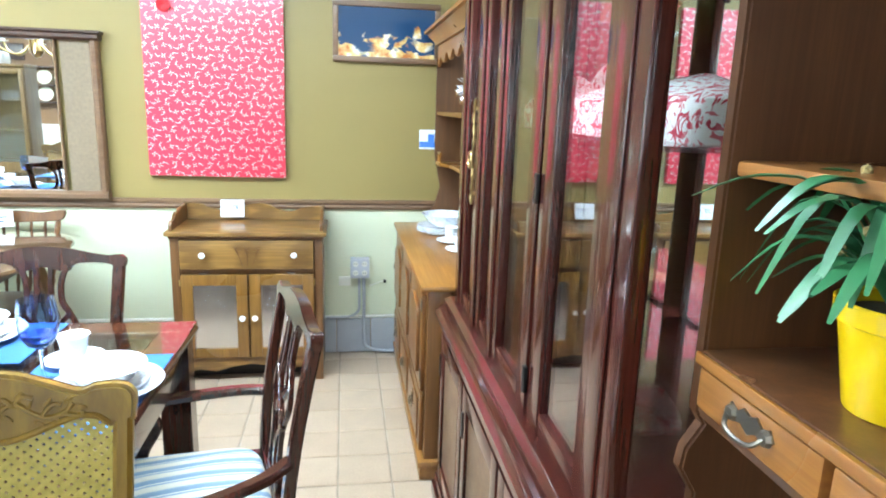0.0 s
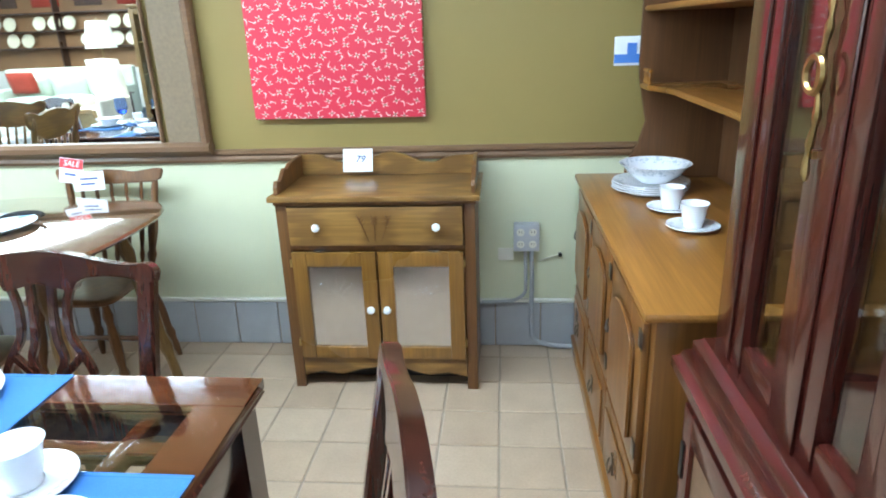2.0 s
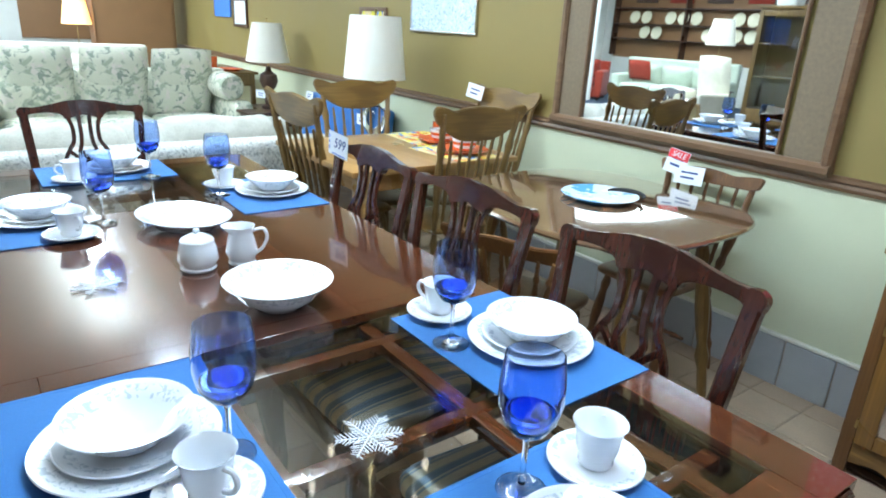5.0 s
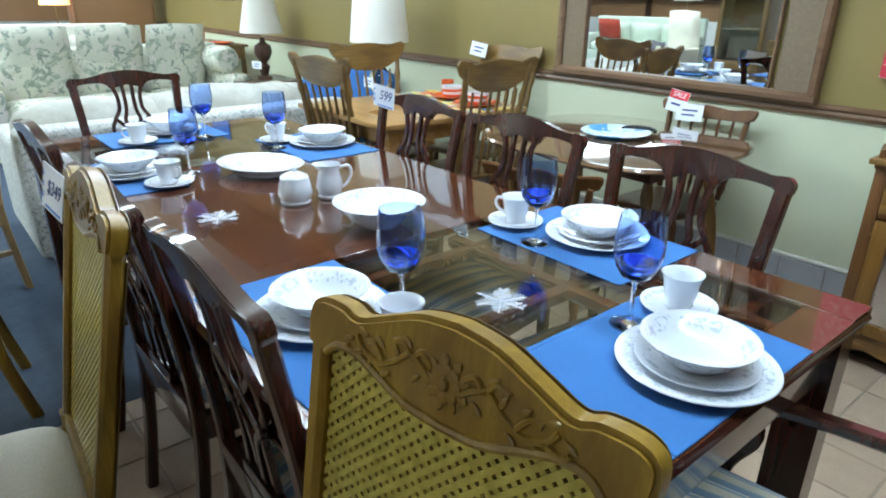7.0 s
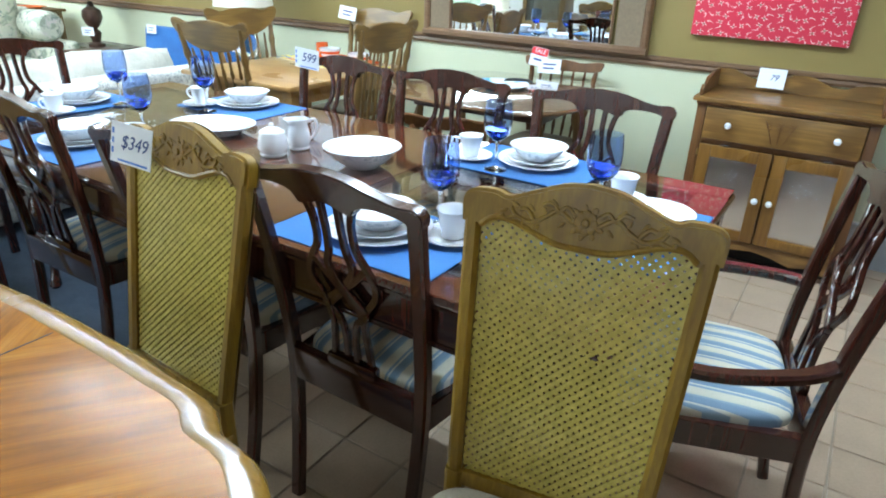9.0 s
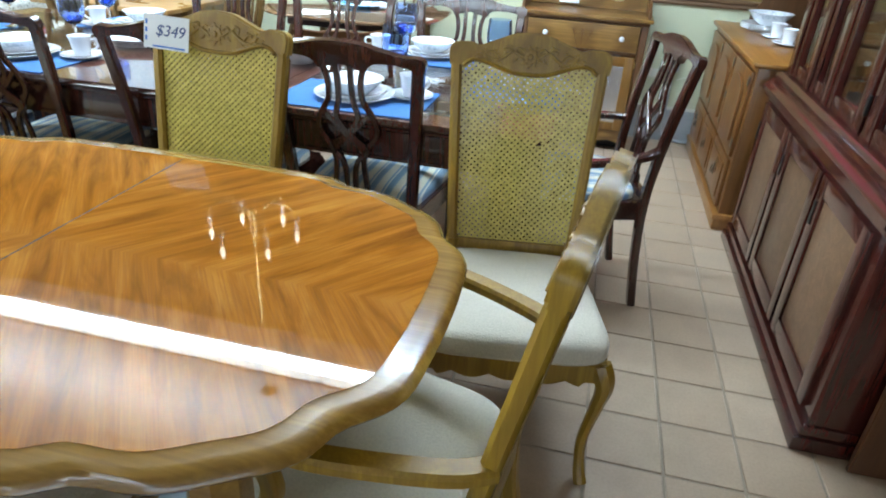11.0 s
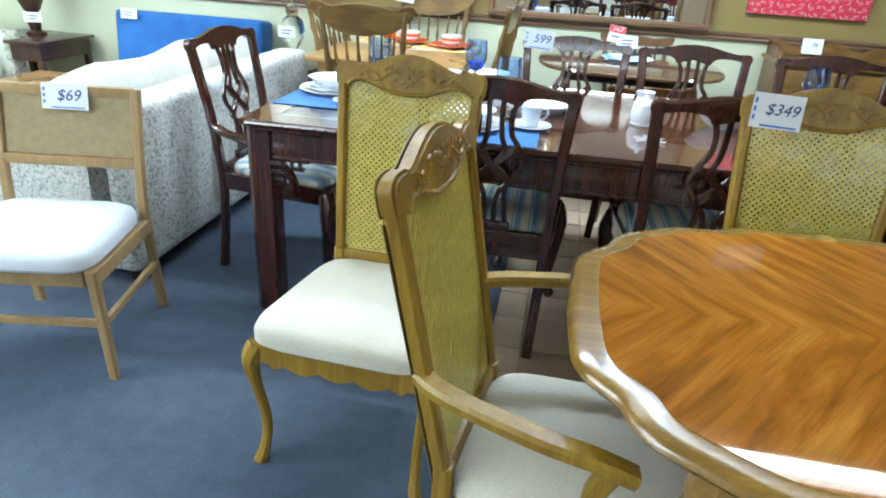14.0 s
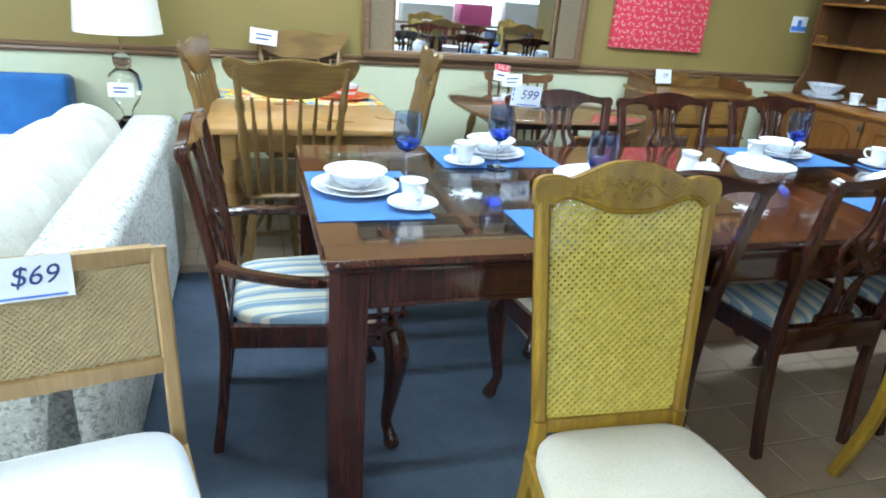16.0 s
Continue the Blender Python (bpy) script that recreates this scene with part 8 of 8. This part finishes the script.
dk = end_table("office_desk", "office desk at the end of the showroom", -10.3, 1.7, 0.7, 1.5, 0.75, OAKBR)
mon = thing("monitor", "black computer monitor on the office desk", "monitor", pose(-10.2, 1.75, 0.7505, 0, 0, 90))
bm = new_bm()
box(bm, -0.24, 0.24, -0.02, 0.02, 0.10, 0.42, 0.006)
part("screen", bm, BLACK, mon)
bm = new_bm()
box(bm, -0.12, 0.12, -0.08, 0.08, 0, 0.015, 0.004)
box(bm, -0.03, 0.03, -0.015, 0.015, 0.0145, 0.1005)
part("stand", bm, BLACK, mon)

# ---- south side of the showroom, seen in the mirrors ----
bookcase("display_cabinet", "tall golden oak display cabinet with glass door", 0, 0, 0.70, 0.38, 1.82, pose(-4.08, -2.2, 0, 0, 0, 180), OAKBR, 4, True)
bm = new_bm()
cushion(bm, -0.15, 0.15, -0.12, 0.12, 0, 0.16, 0.02)
solid("gift_box", bm, PORC, "white and red gift box on the display cabinet", "box", pose(-4.15, -2.2, 1.866))
wg = thing("wing_chair", "pale upholstered wing chair", "armchair")
bm = new_bm()
pillow(bm, 0.68, 0.80, 0.18, pose(0, -0.30, 0.76, -8))
part("back", bm, IVORYC, wg, sharp=60)
bm = new_bm()
cushion(bm, -0.30, 0.30, -0.25, 0.32, 0.18, 0.46, 0.04)
part("seat", bm, IVORYC, wg)
for s in (-1, 1):
    bm = new_bm()
    box(bm, s * 0.34 - 0.05, s * 0.34 + 0.05, -0.30, 0.28, 0.15, 0.62, 0.045, 3)
    part("arm", bm, IVORYC, wg)
    for y in (-0.25, 0.25):
        bm = new_bm()
        lathe(bm, [(0, 0), (0.014, 0), (0.022, 0.17), (0, 0.175)], 10, (s * 0.28, y, 0))
        part("leg", bm, WALNUT, wg)
wg.matrix_world = pose(-5.25, -2.1, 0.004, 0, 0, 15)
end_table("side_table", "round-cornered side table beside the wing chair", -5.55, -3.0, 0.5, 0.5, 0.60, WALNUT)
lamp("table_lamp", "table lamp with tall white shade", -5.55, -3.0, 0.60, [(0, 0), (0.07, 0), (0.07, 0.02), (0.03, 0.05), (0.075, 0.20), (0.05, 0.38), (0.015, 0.46), (0, 0.465)], PORC, 1.30, 0.40, 0.23, 0.16)
sofa("green_sofa", "pale green upholstered sofa", 2.3, GREENC, GREENC, pose(-7.4, -4.6, 0.004, 0, 0, -12), 0.95, 3)
rc = sofa("red_loveseat", "small red upholstered loveseat with loose cushions", 1.3, REDC, REDC, pose(-9.6, -4.2, 0.004, 0, 0, -30), 0.8, 2)
bm = new_bm()
pillow(bm, 0.5, 0.42, 0.18)
solid("red_pillow", bm, REDC, "terracotta throw pillow on the sofa", "pillow", pose(-8.0, -4.28, 0.72, -20, 0, -10), sharp=60)
bm = new_bm()
lathe(bm, [(0, 0), (0.10, 0), (0.10, CEIL - 0.001), (0, CEIL - 0.001)], 20)
structure("column", bm, FIXT, "round white support column", "column", pose(-9.1, -4.0, 0.003))
sh = thing("plate_shelf", "long brown wall shelf with plates on show", "wall shelf")
for z in (1.28, 1.62, 1.98):
    bm = new_bm()
    box(bm, -10.6, -4.6, SOUTH + 0.002, SOUTH + 0.22, z, z + 0.03, 0.003)
    part("board", bm, WALNUT, sh)
for x in (-10.6, -8.6, -6.6, -4.64):
    bm = new_bm()
    box(bm, x, x + 0.03, SOUTH + 0.004, SOUTH + 0.218, 0.9, 2.4, 0.003)
    part("upright", bm, WALNUT, sh)
bm = new_bm()
box(bm, -10.65, -4.55, SOUTH + 0.0005, SOUTH + 0.0035, 0.85, 2.6)
part("back_panel", bm, WALL_B, sh)
CREAMPL = base_mat("cream_pottery", (0.72, 0.66, 0.48), 0.25, coat=0.3)[0]
random.seed(31)
shelf_plate = mesh_of("show_plate", plate_profile(0.145, 0.018, 0.66), CREAMPL, 28)
for z in (1.31, 1.65):
    for k in range(17):
        if random.random() < 0.25:
            continue
        x = -10.35 + 0.335 * k
        p = new("show_plate", shelf_plate)
        p.matrix_world = pose(x, SOUTH + 0.10, z + 0.146, -78)
        tagged(p, "white plate standing on the wall shelf", "plate", "plates on the wall shelf")
for k in range(5):
    bm = new_bm()
    box(bm, -0.30, 0.30, 0, 0.03, -0.16, 0.16, 0.004)
    solid("red_picture", bm, REDC if k % 2 else WALNUT, "dark red framed picture on the back wall", "picture", pose(-9.8 + 0.95 * k, SOUTH + 0.003, 2.28), "pictures on the back wall")
for x, y, w, h, mt, lb in ((0.3, -3.1, 0.9, 0.30, PORC, "white wrapped gift box"), (1.2, -3.2, 0.6, 0.34, PINKM, "pink wrapped gift box with ribbon"), (2.1, -3.2, 0.7, 0.42, PORC, "white gift box")):
    bm = new_bm()
    box(bm, -w / 2, w / 2, -0.2, 0.2, 0, h, 0.006)
    solid("gift_box", bm, mt, lb + " on a long table", "gift box", pose(x, y, 0.7505), "boxes on the long table")
lt = thing("display_table", "long brown display table for gift boxes", "table", pose(1.1, -3.2, 0))
bm = new_bm()
box(bm, -1.6, 1.6, -0.35, 0.35, 0.72, 0.75, 0.004)
part("tabletop", bm, OAKBR_X, lt)
for sx in (-1.5, 1.5):
    for sy in (-0.3, 0.3):
        bm = new_bm()
        box(bm, sx - 0.03, sx + 0.03, sy - 0.03, sy + 0.03, 0, 0.7195, 0.003)
        part("leg", bm, OAKBR, lt)

# ---- floor tiles, piece by piece ----
PITCH, GAP = 0.2150, 0.0075
X0, Y0 = 0.0555, 3.612
bm = new_bm()
box(bm, GAP / 2, PITCH - GAP / 2, GAP / 2, PITCH - GAP / 2, -0.012, 0.0, 0.0022, 1)
tile_me = to_mesh("tile", bm, TILE)
near = new_bm()
for i in range(-55, 24):
    for j in range(-48, 4):
        x, y = X0 + PITCH * i, Y0 + PITCH * j
        # no tiles where carpet colour stands in for the shaded floor
        if x + PITCH > 5 or y + PITCH > NORTH + PITCH * 0.9 or y < SOUTH or x < WEST or (x + PITCH / 2 < -1.571 and y + PITCH / 2 < 3.30):
            continue
        if -1.6 < x < 1.2 and -0.2 < y:
            t = new("tile", tile_me)
            t.parent = floor_bed
            t.location = (x, y, 0.0)
        else:
            x1 = min(x + PITCH - GAP / 2, 5)
            lo = [near.verts.new((a, b, 0.0)) for a, b in ((x + GAP / 2, y + GAP / 2), (x1, y + GAP / 2), (x1, y + PITCH - GAP / 2), (x + GAP / 2, y + PITCH - GAP / 2))]
            dn = [near.verts.new((v.co.x, v.co.y, -0.012)) for v in lo]
            near.faces.new(lo)
            for k in range(4):
                near.faces.new((lo[k], dn[k], dn[(k + 1) % 4], lo[(k + 1) % 4]))
rest = new("far_tiles", to_mesh("far_tiles", near, TILE))
rest.parent = floor_bed
tagged(rest, kind="stuff")
